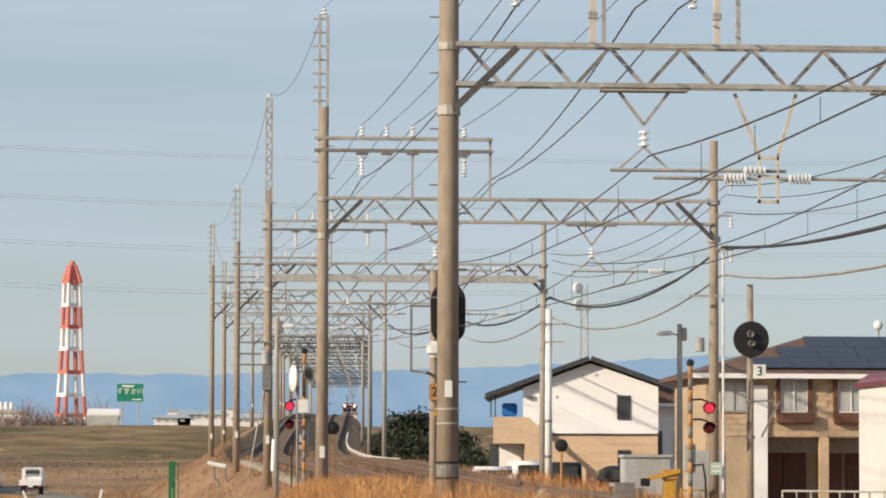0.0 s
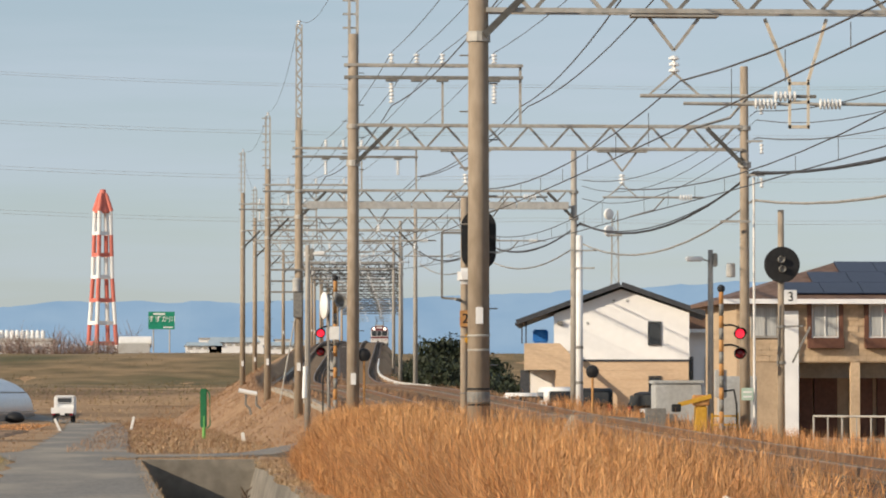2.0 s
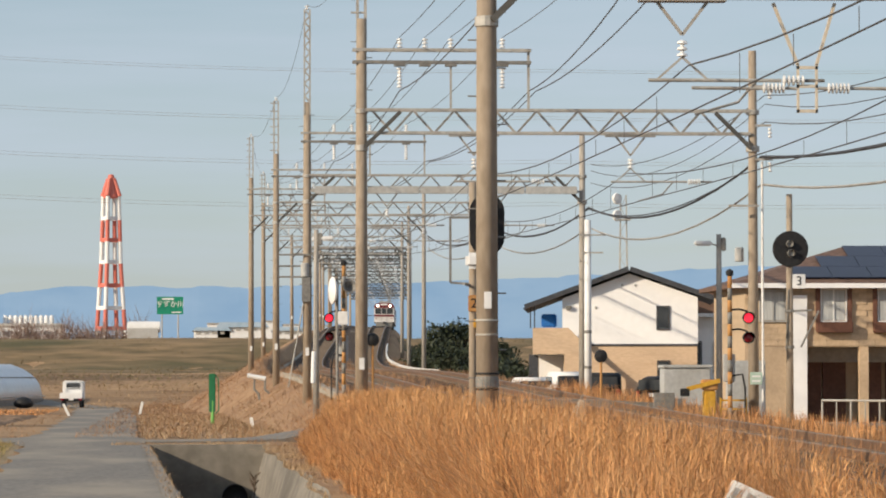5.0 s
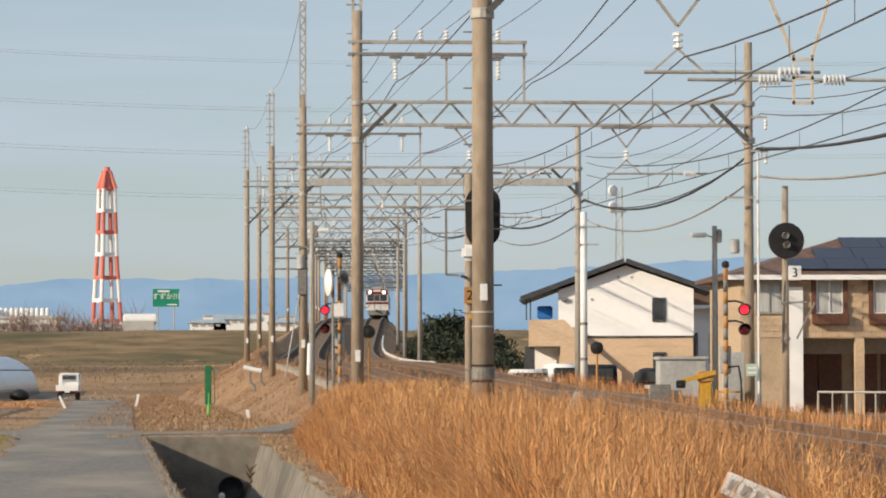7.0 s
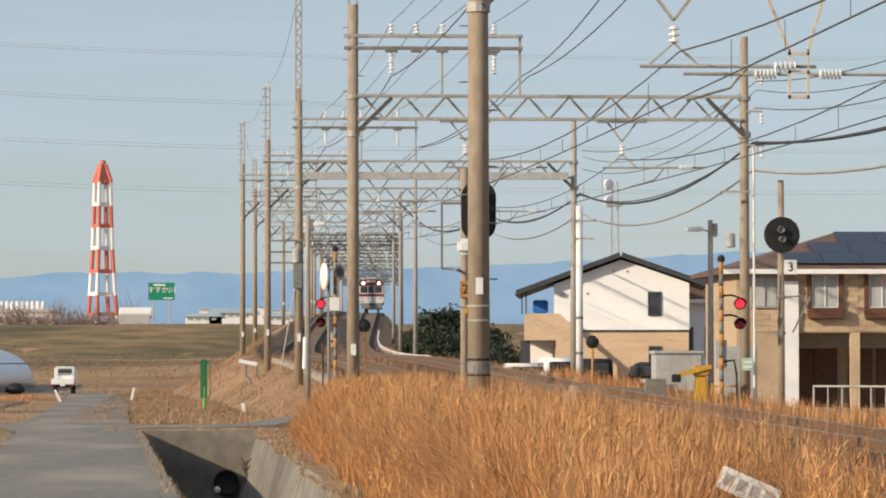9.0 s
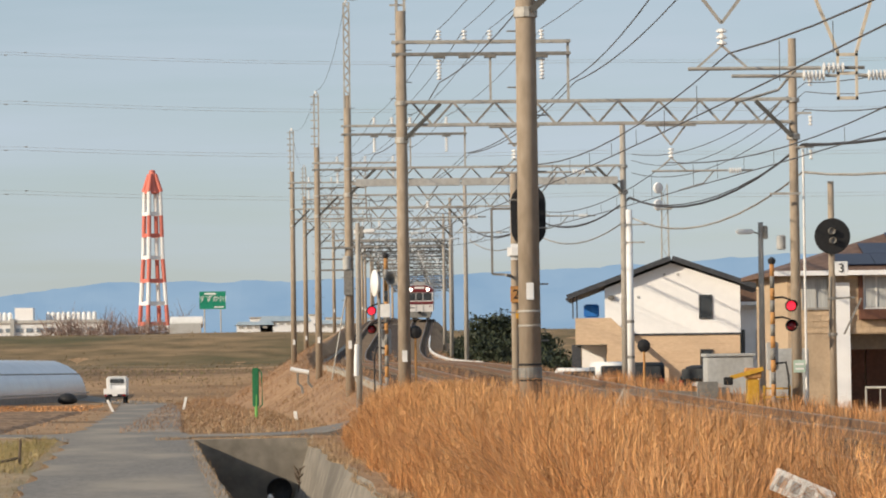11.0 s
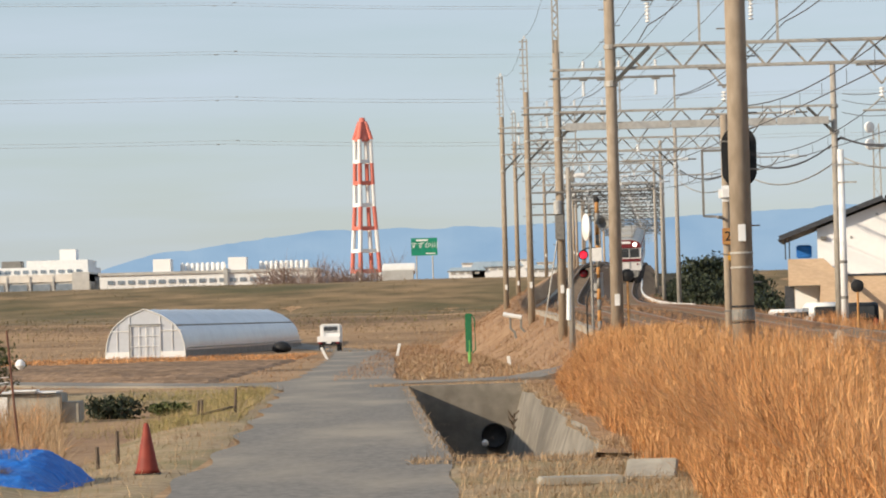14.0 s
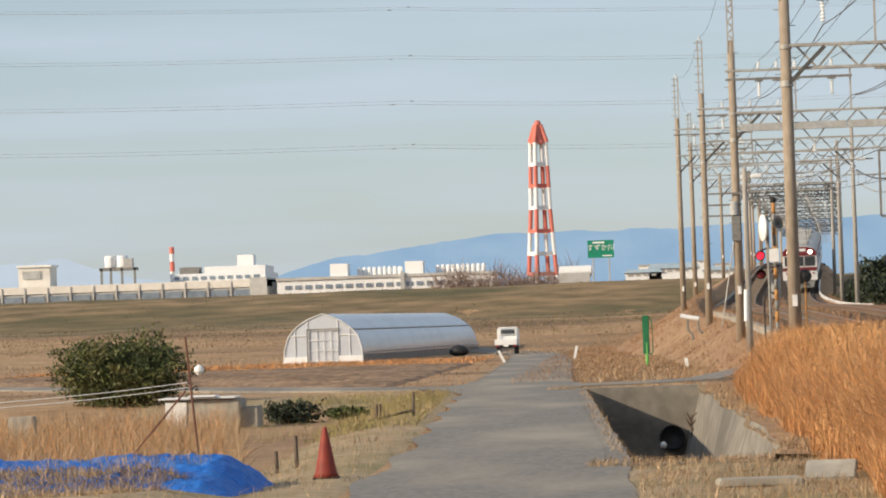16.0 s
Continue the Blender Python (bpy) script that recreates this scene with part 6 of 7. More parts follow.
for nm, k0, k1, lab in (("kerb", 0, 1, "pale concrete kerb"), ("near_wall", 1, 2, "steep shaded concrete wall"), ("bed", 2, 3, "ditch bed coloured dark to deepen its shade"), ("sloping_wall", 3, 4, "worn sloping concrete wall"), ("rim", 4, 5, "grassy rim of the wall")):
    v, f = [], []
    for j, y in enumerate(DY):
        sub = 7 if nm == "sloping_wall" else 2
        for q in range(sub):
            u = q / (sub - 1)
            v.append((ditch_x(k0, y) * (1 - u) + ditch_x(k1, y) * u, y, ditch_zz(k0, y) * (1 - u) + ditch_zz(k1, y) * u + (bumps(u * 3, y * 0.6, 0.8, 0.07) * math.sin(math.pi * u))))
        if j:
            for q in range(sub - 1):
                a = (j - 1) * sub + q
                f.append((a, a + 1, a + sub + 1, a + sub))
    ob = raw(nm, v, f, {"kerb": M_ROAD, "rim": M_BANK, "bed": M_SHADEBED}.get(nm, M_DITCH), ditch, smooth=True)
    ob["label"] = lab
for y, nm in ((108.0, "far_headwall"), (49.9, "near_headwall")):
    bm = BM()
    a, b = ditch_left(y), ditch_right(y)
    prism(bm, [(a - 0.24, 0.05), (a - 0.24, -2.3), (b + 1.2, -2.3), (b + 1.2, 0.05)], y, y + (1.0 if y > 100 else 0.35))
    part(nm, bm, M_DITCH, ditch, "stained concrete end wall")
mouth = Matrix.Translation((1.14, 107.98, -1.42)) @ Euler((1.5708, 0, 0)).to_matrix().to_4x4()
# closed cap, painted black for the darkness inside the pipe
part("culvert_mouth", lathe(BM(), [(0.36, 0.0), (0.36, 0.20), (0.33, 0.21), (0.31, 0.16), (0.02, 0.15)], 22, mouth), M_BLACK, ditch, "dark culvert pipe mouth", True)
bm = BM()
rod(bm, (1.62, 106, -1.9), (1.7, 105.8, -0.75), 0.02, n=5)
for k in range(7):
    rod(bm, (1.66, 105.9, -1.2 + 0.06 * k), (1.66 + 0.28 * math.cos(k * 2.1), 105.9 + 0.28 * math.sin(k * 2.1), -0.95 + 0.06 * k), 0.03, 0.008, 5)
part("dead_stalk", bm, M_BARK, ditch, "dead dark stalk growing in the ditch")
bm = BM()
lathe(bm, [(0.02, 0), (0.09, 0.03), (0.10, 0.10), (0.03, 0.16)], 10, Matrix.Translation((0.82, 101, -1.5)) @ Matrix.Diagonal((0.9, 0.9, 1.2, 1)))
part("white_scrap", bm, M_WHITE, ditch, "white scrap caught in the ditch")
for x, y, rz, L in ((2.3, 44.2, -8, 0.6), (1.42, 43.0, 5, 0.95)):
    t = thing("concrete_slab", pose(x, y, 0.06 if L < 0.8 else 0.02, 24 if L < 0.8 else 0, 0, rz), "loose weathered concrete slab lying on the verge", "slab", "slabs on the verge")
    bm = BM()
    box(bm, (-L / 2, -0.25, 0), (L / 2, 0.25, 0.1), 0.02)
    part("slab_body", bm, M_CONCRETE, t)


# ---- trees and bushes ----
def leaf_mass(center, radii, n, size, flat=0.7):
    c, r = np.array(center), np.array(radii)
    v, f = [], []
    rng = np.random.default_rng(int(abs(center[0] * 100 + center[1] * 7)) % 9999)
    k = 0
    while k < n:
        p = rng.normal(size=3)
        p /= np.linalg.norm(p)
        rad = rng.uniform(0.45, 1.0) ** 0.5
        bump = 0.78 + 0.75 * noise.noise(Vector(p * 2.8) + Vector(center))
        q = c + r * p * rad * bump
        if q[2] < c[2] - r[2] * flat:
            continue
        a, b = rng.normal(size=3), rng.normal(size=3)
        a /= np.linalg.norm(a)
        b = np.cross(a, b)
        b /= np.linalg.norm(b)
        s = size * rng.uniform(0.6, 1.3)
        i = len(v)
        v += [tuple(q - a * s), tuple(q + b * s * 0.45), tuple(q + a * s), tuple(q - b * s * 0.45)]
        f.append((i, i + 1, i + 2, i + 3))
        k += 1
    return v, f


def bush(x, y, z, radii, n, size, mat, label, name="evergreen_bush", category="bush"):
    t = thing(name, pose(x, y, z), label, category)
    bm = BM()
    for k in range(7):
        a = k * 0.9
        rod(bm, (0, 0, -0.3), (0.55 * radii[0] * math.cos(a), 0.55 * radii[1] * math.sin(a), radii[2] * 0.9), 0.06, 0.02, 6)
    part("stems", bm, M_BARK, t)
    v, f = [], []
    for k in range(6):
        a = k * 1.05
        cc = (0.42 * radii[0] * math.cos(a), 0.42 * radii[1] * math.sin(a), radii[2] * (0.75 + 0.25 * math.sin(k * 2.3)))
        vv, ff = leaf_mass(cc, [q * 0.68 for q in radii], n // 6, size, 0.9)
        o = len(v)
        v += vv
        f += [tuple(i + o for i in q) for q in ff]
    raw("foliage", v, f, mat, t)


bush(-14.9, 110, -0.3, (2.1, 1.9, 1.6), 26000, 0.06, M_LEAF, "dense dark evergreen bush with yellowing leaves")
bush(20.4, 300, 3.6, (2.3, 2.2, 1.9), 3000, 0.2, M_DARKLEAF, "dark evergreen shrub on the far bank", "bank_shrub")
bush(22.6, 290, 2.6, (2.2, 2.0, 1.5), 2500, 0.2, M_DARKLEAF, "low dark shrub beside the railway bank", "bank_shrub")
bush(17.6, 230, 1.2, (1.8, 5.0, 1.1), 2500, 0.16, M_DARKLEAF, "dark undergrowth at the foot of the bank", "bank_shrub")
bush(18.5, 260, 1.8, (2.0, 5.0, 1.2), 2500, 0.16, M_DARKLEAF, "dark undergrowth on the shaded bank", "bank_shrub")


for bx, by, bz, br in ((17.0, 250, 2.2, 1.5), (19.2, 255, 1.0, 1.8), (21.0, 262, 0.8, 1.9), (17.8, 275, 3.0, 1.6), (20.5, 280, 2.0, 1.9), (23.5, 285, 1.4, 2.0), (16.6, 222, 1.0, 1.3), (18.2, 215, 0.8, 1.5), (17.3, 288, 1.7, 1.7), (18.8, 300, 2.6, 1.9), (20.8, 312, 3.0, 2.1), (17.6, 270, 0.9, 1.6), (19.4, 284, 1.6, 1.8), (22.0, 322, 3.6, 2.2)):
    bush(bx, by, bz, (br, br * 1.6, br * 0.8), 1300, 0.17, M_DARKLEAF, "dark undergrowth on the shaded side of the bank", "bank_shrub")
# dark leaves here also stand in for the shade beside the tank
bush(-8.2, 91, -0.35, (0.8, 0.7, 0.45), 1800, 0.06, M_DARKLEAF, "low weeds beside the concrete tank, darkened for its shade", "weed_clump", "weeds")
bush(-7.0, 93, -0.3, (0.6, 0.4, 0.25), 1200, 0.06, M_LEAF, "green leafy vegetables in the garden plot", "weed_clump", "weeds")


def bare_tree(x, y, z, h, spread, label):
    t = thing("bare_tree", pose(x, y, z), label, "tree", "bare trees by the factory")
    bm = BM()
    rng = random.Random(int(x * 10) + 5)
    rod(bm, (0, 0, 0), (0, 0, h * 0.4), h * 0.03, h * 0.02, 6)
    tips = []
    for k in range(7):
        a = k * 2.4
        tip = Vector((math.cos(a) * spread * 0.6, math.sin(a) * spread * 0.6, h * rng.uniform(0.65, 0.85)))
        rod(bm, (0, 0, h * 0.3), tip, h * 0.015, h * 0.006, 5)
        tips.append(tip)
    part("trunk", bm, M_BARK, t)
    v, f = [], []
    for tip in tips:
        for k in range(60):
            a = tip * rng.uniform(0.5, 1.0) + Vector((0, 0, h * 0.1))
            d = Vector((rng.gauss(0, 1), rng.gauss(0, 1), rng.gauss(0.4, 0.8))).normalized() * h * rng.uniform(0.15, 0.4)
            w = Vector((0.06, 0, 0.02))
            i = len(v)
            v += [tuple(a - w), tuple(a + w), tuple(a + d)]
            f.append((i, i + 1, i + 2))
    raw("twig_crown", v, f, M_TWIG, t)


for k in range(9):
    bare_tree(-31 + k * 2.5, 640 + (k % 3) * 6, 0, 11.3 + 0.8 * math.sin(k * 1.7), 3.2, "bare winter tree in front of the factory")


# ---- reeds and grass ----
def blades(name, pts, heights, width, lean, mat, label, category, seed, seg=3, parent=None):
    """Curved tapering blades; pts is an (n, 3) array of feet."""
    rng = np.random.default_rng(seed)
    n = len(pts)
    a = rng.uniform(0, 2 * np.pi, n)
    bend = np.abs(rng.normal(0, lean, n)) + 0.03
    drift = np.stack([np.cos(a) * bend, np.sin(a) * bend, np.zeros(n)], 1) * heights[:, None]
    b = a + rng.uniform(0.6, 2.4, n)
    side = np.stack([np.cos(b), np.sin(b), np.zeros(n)], 1) * (width * rng.uniform(0.5, 1.3, n))[:, None]
    rows = []
    for k in range(seg + 1):
        u = k / seg
        p = pts + drift * (u ** 1.8) + np.array([0, 0, 1]) * (heights * (u - 0.25 * bend * u * u))[:, None]
        w = (1 - u) ** 0.6 if u < 1 else 0.08
        rows += [p - side * w, p + side * w]
    v = np.stack(rows, 1).reshape(-1, 3)
    m = 2 * (seg + 1)
    base = (np.arange(n) * m)[:, None, None]
    quad = np.array([[2 * k, 2 * k + 1, 2 * k + 3, 2 * k + 2] for k in range(seg)])[None]
    f = (base + quad).reshape(-1, 4)
    me = bpy.data.meshes.new(name)
    me.vertices.add(len(v))
    me.vertices.foreach_set("co", v.ravel())
    me.loops.add(f.size)
    me.loops.foreach_set("vertex_index", f.ravel().astype(np.int32))
    me.polygons.add(len(f))
    me.polygons.foreach_set("loop_start", np.arange(0, f.size, 4, dtype=np.int32))
    me.update(calc_edges=True)
    me.materials.append(mat)
    return tagged(new(name, me), label, category, kind="stuff")


def scatter(n, x0, x1, y0, y1, zf, seed, keep=None):
    rng = np.random.default_rng(seed)
    out = []
    while len(out) < n:
        y = rng.uniform(y0, y1)
        a, b = (x0(y) if callable(x0) else x0), (x1(y) if callable(x1) else x1)
        x = rng.uniform(a, b)
        if keep and not keep(x, y, rng):
            continue
        out.append((x, y, zf(x, y)))
    return np.array(out)


def reed_high(x, y):
    return float(np.interp(y, [24, 30, 36, 60, 82, 105], [1.05, 1.42, 1.6, 1.82, 1.95, 1.6]))


def clumped(x, y, rng):
    return noise.noise(Vector((x * 0.8, y * 0.35, 7))) + rng.uniform(-0.55, 0.9) > 0


def reed_ground(x, y):
    return max(land_z(x, y), bank_z(x, y)) - 0.08


def reed_left(y):
    return float(np.interp(y, [30, 38, 50, 86, 105], [2.4, 2.7, 2.5, 2.6, 3.0])) + 0.15 * math.sin(y * 0.6)


def clear_of_board(x, y):
    return not (y < 33.2 and abs(x - 4.88 * y / 32.6) < 0.42)


P = scatter(60000, reed_left, lambda y: 5.5, 26, 108, reed_ground, 11, lambda x, y, rng: clumped(x, y, rng) and clear_of_board(x, y))
rng0 = np.random.default_rng(4)
H = np.array([reed_high(x, y) - z for x, y, z in P]) * rng0.uniform(0.35, 1.12, len(P)) * np.array([0.86 + 0.28 * noise.noise(Vector((x * 0.5, y * 0.3, 1))) for x, y, z in P])
H *= np.array([0.45 + 0.55 * ramp(x - reed_left(y), 0.0, 0.9) for x, y, z in P])
blades("dry_reeds", P, np.maximum(H, 0.25), 0.0062, 0.5, M_REED, "tall dry orange-brown reeds beside the railway", "reeds", 12)
P = scatter(15000, lambda y: 3.2, lambda y: 6.0, 26, 56, lambda x, y: reed_ground(x, y), 111, lambda x, y, rng: clumped(x, y * 1.5, rng) and clear_of_board(x, y))
H = np.array([reed_high(x, y) - z for x, y, z in P]) * np.random.default_rng(31).uniform(0.5, 1.12, len(P))
blades("tangled_weeds", P, np.maximum(H, 0.2), 0.005, 0.7, M_REED, "tangled dry weeds between the reeds and the track", "weeds", 112)
P = scatter(5000, lambda y: 3.2, lambda y: 6.0, 26, 60, lambda x, y: reed_ground(x, y), 113, lambda x, y, rng: clear_of_board(x, y))
H = np.array([reed_high(x, y) - z for x, y, z in P]) * np.random.default_rng(32).uniform(0.4, 1.15, len(P))
blades("pale_stems", P, np.maximum(H, 0.2), 0.004, 1.0, M_STRAW, "pale branching stems among the dry weeds", "weeds", 114)
P = scatter(9000, lambda y: cx(y) - 5.0, lambda y: cx(y) - 4.0, 30, 112, reed_ground, 15, clumped)
blades("track_weeds", P, np.random.default_rng(5).uniform(0.2, 0.6, len(P)), 0.011, 0.35, M_REED, "dry weeds along the ballast edge", "weeds", 16)
P = scatter(12000, lambda y: cx(y) + 4.0, lambda y: cx(y) + 7.5, 50, 150, lambda x, y: ground_z(x, y) - 0.05, 17, clumped)
blades("far_weeds", P, np.random.default_rng(6).uniform(0.3, 0.8, len(P)), 0.014, 0.35, M_REED, "dry weeds on the far side of the track", "weeds", 18)
P = scatter(85000, reed_left, lambda y: 5.5, 26, 106, reed_ground, 51, lambda x, y, rng: clumped(x, y, rng) and clear_of_board(x, y))
P[:, 2] += np.random.default_rng(3).uniform(0.25, 1.08, len(P)) * np.array([reed_high(x, y) - z for x, y, z in P]) * 0.8 * np.array([0.35 + 0.65 * ramp(x - reed_left(y), 0.0, 0.9) for x, y, z in P])
blades("broken_reeds", P, np.random.default_rng(19).uniform(0.05, 0.24, len(P)), 0.0045, 1.7, M_REEDLEAF, "broken and bent reed leaves among the stems", "reeds", 52)
P = scatter(24000, -75, 40, 300, 381, lambda x, y: land_surface(x, y) + 0.02, 53, lambda x, y, rng: clumped(x * 0.15, y * 0.5, rng))
blades("levee_tufts", P, np.random.default_rng(20).uniform(0.08, 0.3, len(P)), 0.03, 1.4, M_LEVEETUFT, "rough tufts on the levee slope", "grass", 54, 2)
P = scatter(15000, lambda y: cx(y) - 4.9, lambda y: cx(y) + 4.9, 60, 300, lambda x, y: rail_z(y) - 0.24, 61, lambda x, y, rng: clumped(x * 1.5, y * 0.5, rng) and (abs(x - cx(y)) < 0.8 or abs(x - cx(y)) > 3.6 or rng.uniform() < 0.08) and not 114.5 < y < 119.5)
blades("ballast_weeds", P, np.random.default_rng(23).uniform(0.08, 0.35, len(P)), 0.012, 0.8, M_RUSSET, "dry brown weeds between and beside the rails", "weeds", 62, 2)
# bank slope tufts
P = scatter(34000, lambda y: cx(y) - 14 if y > 122 else 1.5, lambda y: cx(y) - 4.9, 112, 300, lambda x, y: ground_z(x, y) - 0.05, 21, lambda x, y, rng: clumped(x, y, rng) and not 113.5 < y < 120)
blades("bank_grass", P, np.random.default_rng(7).uniform(0.08, 0.36, len(P)), 0.011, 2.4, M_RUSSET, "rough dry grass on the railway bank", "grass", 22, 2)
# straw hanging over the ditch edges
P = np.concatenate([scatter(700, lambda y: ditch_left(y) - 0.2, lambda y: ditch_left(y) + 0.05, 50, 106, lambda x, y: 0.04, 91, clumped), scatter(9000, lambda y: ditch_right(y) - 0.1, lambda y: ditch_right(y) + 0.7, 50, 108, lambda x, y: 0.06, 92, clumped), scatter(2500, -0.6, 3.0, 49.6, 51.2, lambda x, y: 0.02, 93), scatter(1500, -2.4, 2.4, 108.2, 110.5, lambda x, y: 0.03, 99, clumped)])
blades("ditch_straw", P, np.random.default_rng(94).uniform(0.03, 0.16, len(P)), 0.007, 1.8, M_STRAW, "dry straw hanging over the ditch edge", "grass", 95, 2)
P = scatter(7000, lambda y: road_x(y) + 1.9, lambda y: 3.2, 121, 200, lambda x, y: ground_z(x, y) - 0.02, 96, clumped)
blades("foot_straw", P, np.random.default_rng(97).uniform(0.06, 0.25, len(P)), 0.016, 2.0, M_STRAW, "pale straw and debris at the foot of the bank", "grass", 98, 2)
# verges
P = scatter(38000, lambda y: road_x(y) - 12, lambda y: road_x(y) - 1.55, 40, 112, lambda x, y: land_surface(x, y) - 0.02, 31, lambda x, y, rng: clumped(x, y, rng) and rng.uniform() < 0.25 + 0.75 * (x < road_x(y) - 1.9))
blades("verge_grass", P, np.random.default_rng(8).uniform(0.05, 0.22, len(P)), 0.005, 2.2, M_STRAW, "trampled straw-coloured verge grass", "grass", 32, 2)
P = scatter(14000, lambda y: road_x(y) - 6.5, lambda y: road_x(y) - 1.9, 74, 111, lambda x, y: land_surface(x, y) - 0.02, 33, clumped)
blades("green_grass", P, np.random.default_rng(9).uniform(0.08, 0.32, len(P)), 0.007, 1.3, M_TURF, "yellow-green winter grass beside the road", "grass", 34, 2)
P = scatter(20000, lambda y: -y * 0.19, lambda y: -y * 0.104, 50, 90, lambda x, y: land_surface(x, y) - 0.02, 35, clumped)
blades("tall_dry_grass", P, np.random.default_rng(10).uniform(0.2, 1.0, len(P)), 0.005, 1.0, M_STRAW, "tall bleached grass behind the tarpaulin", "grass", 36)
P = scatter(7000, lambda y: -y * 0.19, lambda y: -y * 0.108, 50, 88, lambda x, y: land_surface(x, y) - 0.02, 81, clumped)
blades("orange_stems", P, np.random.default_rng(28).uniform(0.3, 1.0, len(P)), 0.0045, 0.9, M_REED, "orange dry stems among the bleached grass", "grass", 82)
P = scatter(14000, -60, 20, 236, 322, lambda x, y: land_surface(x, y) - 0.02, 83, lambda x, y, rng: clumped(x * 0.2, y * 0.5, rng) and not (-22 < x < -9 and y < 292))
blades("far_stubble", P, np.random.default_rng(29).uniform(0.06, 0.25, len(P)), 0.035, 1.6, M_STRAW, "pale stubble on the field below the levee", "grass", 84, 2)
P = scatter(900, -9.6, -5.3, 46.6, 48.4, lambda x, y: tarp_z(x, y), 85, clumped)
blades("loose_straw", P, np.random.default_rng(30).uniform(0.06, 0.2, len(P)), 0.004, 2.2, M_STRAW, "loose straw strewn over the tarpaulin", "grass", 86, 2)
P = scatter(20000, -9.6, lambda y: -5.7 - 0.3 * math.sin(y * 3), 42.6, 46.5, lambda x, y: max(tarp_z(x, y), land_surface(x, y)) - 0.02, 37)
blades("heap_straw", P, np.random.default_rng(13).uniform(0.05, 0.18, len(P)), 0.005, 2.0, M_STRAW, "loose dry straw heaped over the front of the tarpaulin", "grass", 38)
P = scatter(15000, 0.05, 4.5, 38, 50.6, lambda x, y: max(land_surface(x, y), bank_z(x, y)) - 0.01, 39)
blades("mown_straw", P, np.random.default_rng(14).uniform(0.06, 0.24, len(P)), 0.0045, 3.0, M_STRAW, "flattened straw on the verge by the ditch", "grass", 40, 2)
P = scatter(14000, lambda y: -40, lambda y: road_x(y) - 2.0, 122, 232, lambda x, y: land_surface(x, y) - 0.02, 41, lambda x, y, rng: clumped(x * 0.3, y * 0.6, rng) and abs((x + 9.5) * 1.9 + (y - 122)) > 3.8)
blades("field_stubble", P, np.random.default_rng(15).uniform(0.04, 0.16, len(P)), 0.018, 1.4, M_RUSSET, "stubble and clods on the ploughed field", "grass", 42, 2)


# ploughed strip and pale stubble strip before the greenhouse
def strip_low(x):
    return max(126.0, 125.5 - (x + 9.5) * 1.9)


fv, ff = [], []
FX = list(np.arange(-60, -7.0, 0.75))
FN = 90
for i, x in enumerate(FX):
    y0, y1 = strip_low(x), max(196.0, strip_low(x) + 20)
    for j in range(FN + 1):
        y = y0 + (y1 - y0) * j / FN
        rim_z = -0.12 if j in (0, FN) or i in (0, len(FX) - 1) else 0.05 + 0.07 * math.sin(y * 3.6) + bumps(x, y, 0.9, 0.10)
        fv.append((x, y, land_surface(x, y) + rim_z))
for i in range(len(FX) - 1):
    for j in range(FN):
        a = i * (FN + 1) + j
        ff.append((a, a + FN + 1, a + FN + 2, a + 1))
tagged(raw("ploughed_field", fv, ff, M_SOIL), "ploughed brown field with rough clods in rows", "field", kind="structure")
P = scatter(9000, -34, -8.2, 196, 232, lambda x, y: land_surface(x, y) - 0.02, 71, clumped)
blades("stubble_strip", P, np.random.default_rng(27).uniform(0.08, 0.28, len(P)), 0.02, 1.0, M_REED, "orange-brown stubble before the greenhouse", "grass", 72, 2)


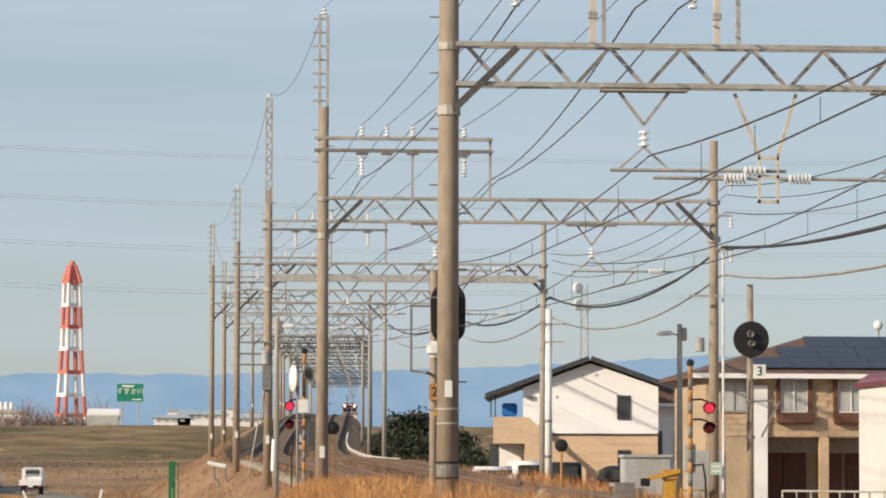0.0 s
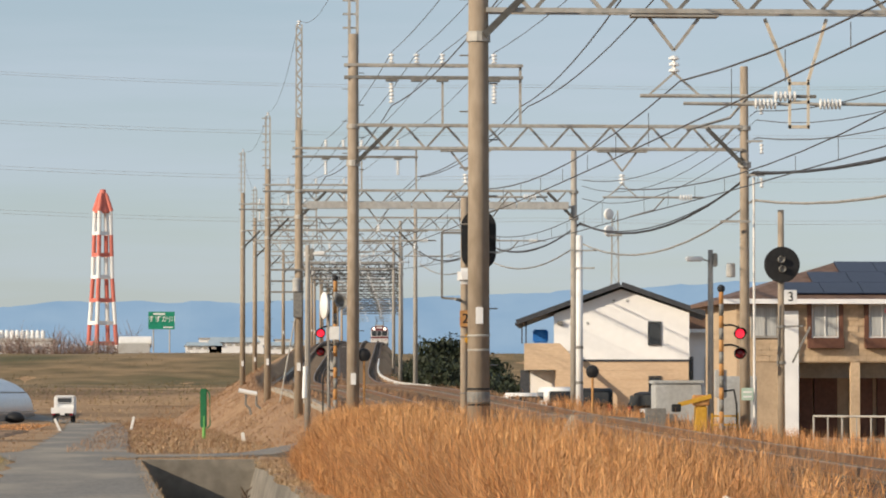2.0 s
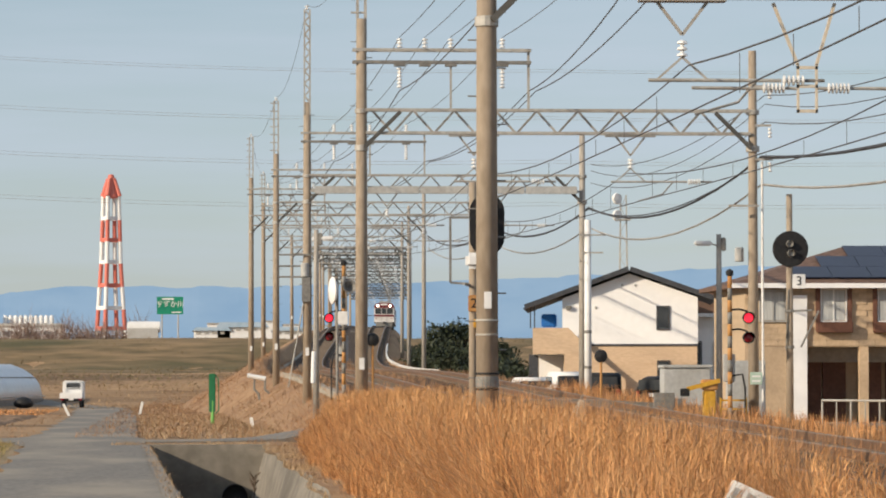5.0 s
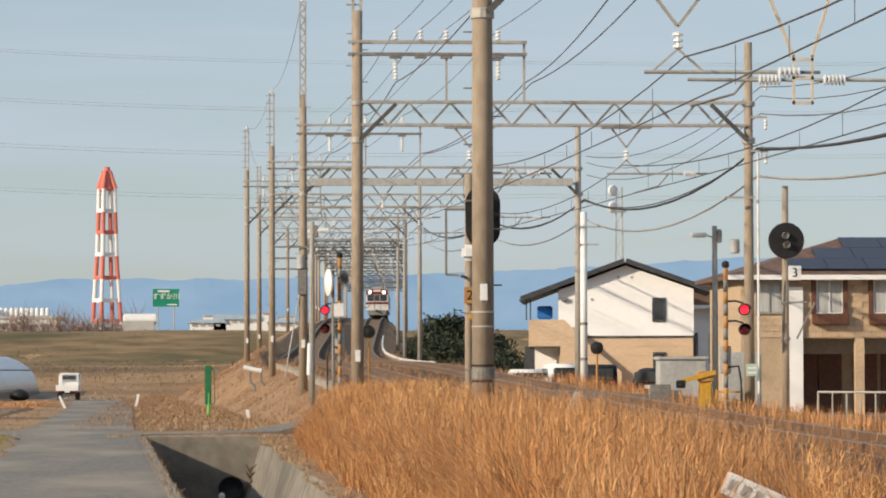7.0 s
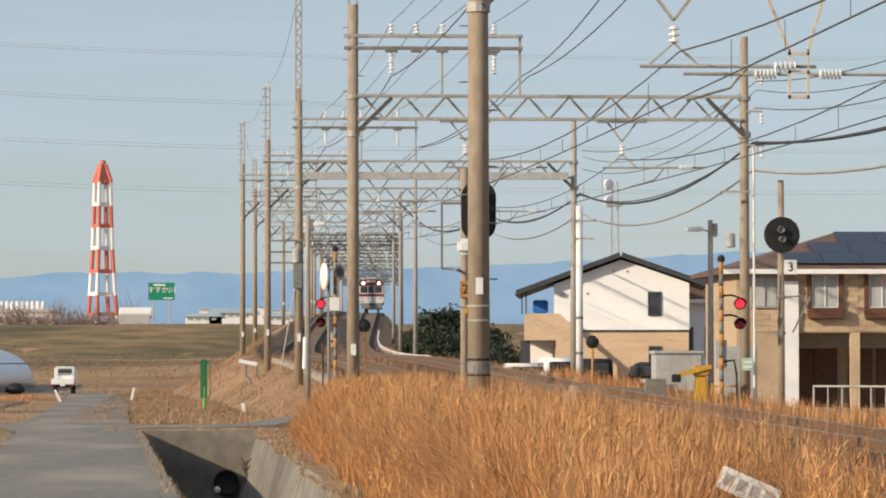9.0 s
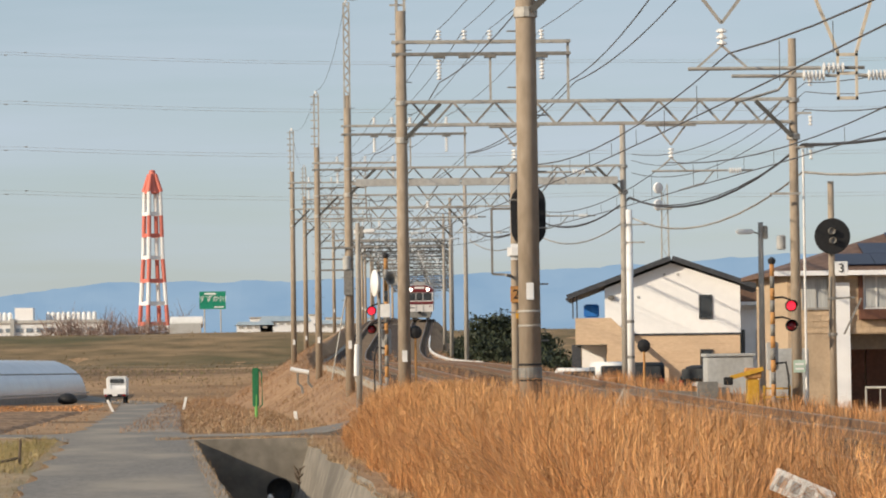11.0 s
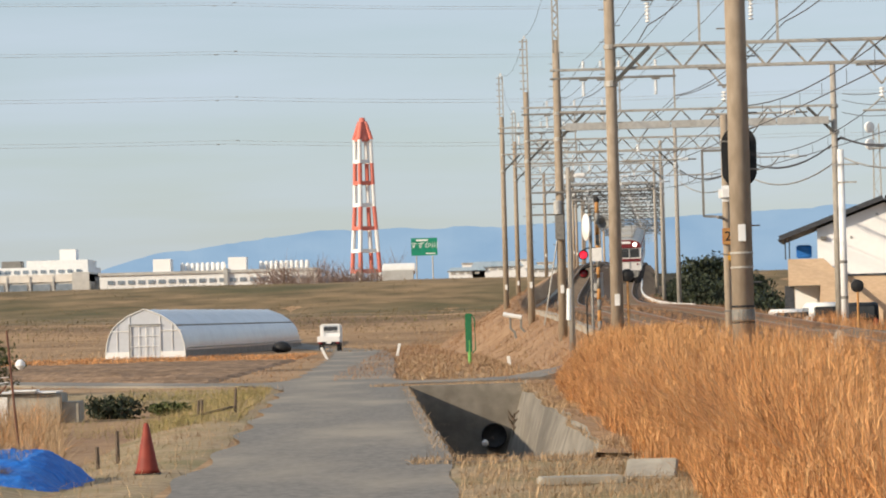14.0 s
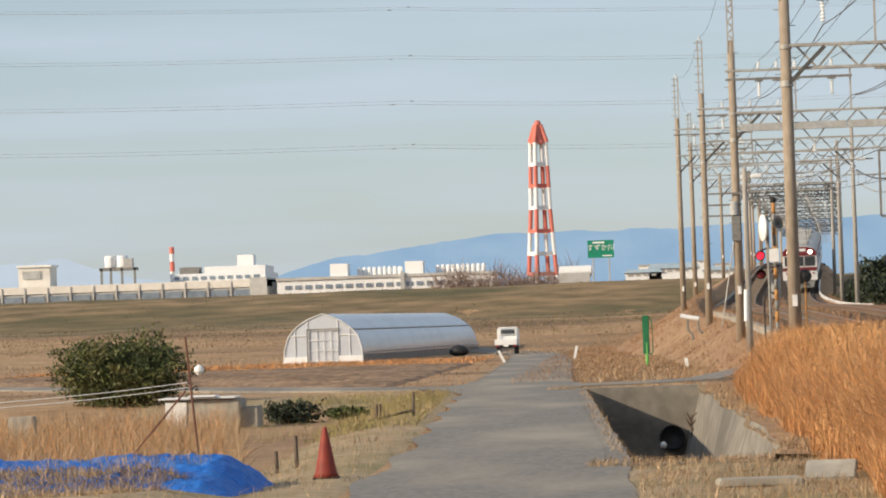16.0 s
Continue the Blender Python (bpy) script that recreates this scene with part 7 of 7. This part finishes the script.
# ---- train ----
def train_car(lead):
    t = thing("train_car", pose(0, 0, 0), "ivory and maroon electric commuter train car" + (" with lit headlights" if lead else " behind the leading car"), "train", "cars of the train")
    W, L = 1.38, 20.0
    # body shell: rounded section
    sec = [(-W, 0.95), (-W, 2.0), (-W, 2.9), (-W * 0.97, 3.25), (-W * 0.8, 3.5), (-W * 0.45, 3.66), (0, 3.70), (W * 0.45, 3.66), (W * 0.8, 3.5), (W * 0.97, 3.25), (W, 2.9), (W, 2.0), (W, 0.95)]
    low = [(-W, 0.95), (-W, 2.0), (W, 2.0), (W, 0.95)]
    part("lower_body", prism(BM(), low, 0.06, L), M_TRAINWHITE, t, "ivory lower body")
    bm = BM()
    prism(bm, [(-W, 2.0), (-W, 2.9), (-W * 0.97, 3.25), (W * 0.97, 3.25), (W, 2.9), (W, 2.0)], 0.06, L)
    part("upper_body", bm, M_TRAINWHITE, t)
    bm = BM()
    prism(bm, [(-W * 0.97, 3.25), (-W * 0.8, 3.5), (-W * 0.45, 3.66), (0, 3.7), (W * 0.45, 3.66), (W * 0.8, 3.5), (W * 0.97, 3.25)], 0.1, L)
    part("roof", bm, M_GREY, t, "grey curved roof")
    for sx in (-1, 1):
        bm = BM()
        box(bm, (sx * W - 0.01, 0.05, 2.9), (sx * W + 0.012, L, 3.2))
        part("side_stripe", bm, M_MAROON, t)
        bm = BM()
        box(bm, (sx * W - 0.01, 0.05, 1.78), (sx * W + 0.012, L, 2.0))
        part("side_stripe", bm, M_MAROON, t)
        for k in range(6):
            bm = BM()
            box(bm, (sx * W - 0.02, 1.6 + k * 3.0, 2.1), (sx * W + 0.014, 3.4 + k * 3.0, 2.8))
            part("side_window", bm, M_GLASS, t)
    if lead:
        bm = BM()
        prism(bm, [(-W * 0.97, 2.92), (-W * 0.97, 3.25), (-W * 0.8, 3.48), (-W * 0.45, 3.62), (W * 0.45, 3.62), (W * 0.8, 3.48), (W * 0.97, 3.25), (W * 0.97, 2.92)], 0.0, 0.1)
        part("brow", bm, M_MAROON, t, "maroon band over the cab windows")
        bm = BM()
        box(bm, (-W, 0.0, 1.72), (W, 0.06, 1.98))
        part("cab_stripe", bm, M_MAROON, t)
        for x0, x1 in ((-1.2, -0.42), (-0.3, 0.3), (0.42, 1.2)):
            bm = BM()
            box(bm, (x0, 0.0, 2.1), (x1, 0.06, 2.86), 0.02)
            part("cab_window", bm, M_GLASS, t)
        bm = BM()
        for x in (-0.37, 0.37):
            box(bm, (x - 0.03, 0.01, 1.0), (x + 0.03, 0.05, 3.0))
        part("gangway_frame", bm, M_GREY, t)
        bm = BM()
        box(bm, (-0.5, -0.01, 3.28), (0.5, 0.02, 3.5), 0.01)
        part("destination_panel", bm, M_TOWERWHITE, t)
        for sx in (-1, 1):
            part("headlight", lathe(BM(), [(0.17, 0), (0.18, 0.02), (0.15, 0.06), (0.02, 0.08)], 16, Matrix.Translation((sx * 0.86, 0.0, 3.2)) @ Euler((1.5708, 0, 0)).to_matrix().to_4x4()), M_HEAD, t, "lit round headlight")
            part("marker_lamp", lathe(BM(), [(0.07, 0), (0.07, 0.02), (0.02, 0.03)], 12, Matrix.Translation((sx * 1.05, 0.0, 1.5)) @ Euler((1.5708, 0, 0)).to_matrix().to_4x4()), M_REDDARK, t)
        bm = BM()
        prism(bm, [(-1.2, 0.92), (-1.05, 0.35), (1.05, 0.35), (1.2, 0.92)], 0.05, 0.2)
        part("skirt", bm, M_STEELDARK, t, "dark skirt and coupler")
        bm = BM()
        box(bm, (-0.16, -0.35, 0.75), (0.16, 0.1, 1.0), 0.03)
        part("coupler", bm, M_BLACK, t)
    bm = BM()
    box(bm, (-1.1, 1.0, 0.35), (1.1, L - 1.0, 0.95))
    part("underframe", bm, M_BLACK, t)
    for y in (3.0, 17.0):
        for dy in (-1.05, 1.05):
            for sx in (-1, 1):
                part("wheel", lathe(BM(), [(0.2, -0.06), (0.43, -0.05), (0.43, 0.05), (0.2, 0.06)], 14, Matrix.Translation((sx * 0.72, y + dy, 0.43)) @ Euler((0, 1.5708, 0)).to_matrix().to_4x4()), M_STEELDARK, t)
    bm = BM()
    box(bm, (-0.7, 6, 3.66), (0.7, 8.4, 3.95), 0.06)
    part("air_conditioner", bm, M_GREY, t)
    bm = BM()
    box(bm, (-0.7, 12, 3.66), (0.7, 14.4, 3.95), 0.06)
    part("air_conditioner", bm, M_GREY, t)
    bm = BM()
    for a, b in (((-0.6, 3.4, 3.75), (-0.6, 4.4, 4.5)), ((0.6, 3.4, 3.75), (0.6, 4.4, 4.5)), ((-0.6, 4.4, 4.5), (-0.5, 3.6, 5.15)), ((0.6, 4.4, 4.5), (0.5, 3.6, 5.15)), ((-0.8, 3.6, 5.15), (0.8, 3.6, 5.15))):
        rod(bm, a, b, 0.035, n=6)
    part("pantograph", bm, M_STEELDARK, t)
    return t


RUN_T = [0, 3.5, 7, 8, 10.5, 11, 12, 13, 14, 15, 16]
RUN_Y = [655, 558, 473, 450, 392, 381, 363, 345, 330, 317, 306]


def car_pose(front):
    a = Vector((cx(front) + SPREAD, front, rail_z(front)))
    b = Vector((cx(front + 20) + SPREAD, front + 20, rail_z(front + 20)))
    d = b - a
    return Matrix.Translation(a) @ pose(0, 0, 0, 0, 0, math.degrees(math.atan2(-d.x, d.y))) @ pose(0, 0, 0, math.degrees(math.atan2(d.z, math.hypot(d.x, d.y))), 0, 0)


run = np.polyfit(RUN_T, RUN_Y, 3)
MOVERS = []
for k in range(3):
    ob = train_car(k == 0)
    MOVERS.append((ob, [(t, car_pose(float(np.polyval(run, t)) + 20.7 * k)) for t in np.arange(0, 16.01, 1.0)]))


# ---- what moves ----
def motions():
    for car, rows in MOVERS:
        walk(car, rows)


motions()
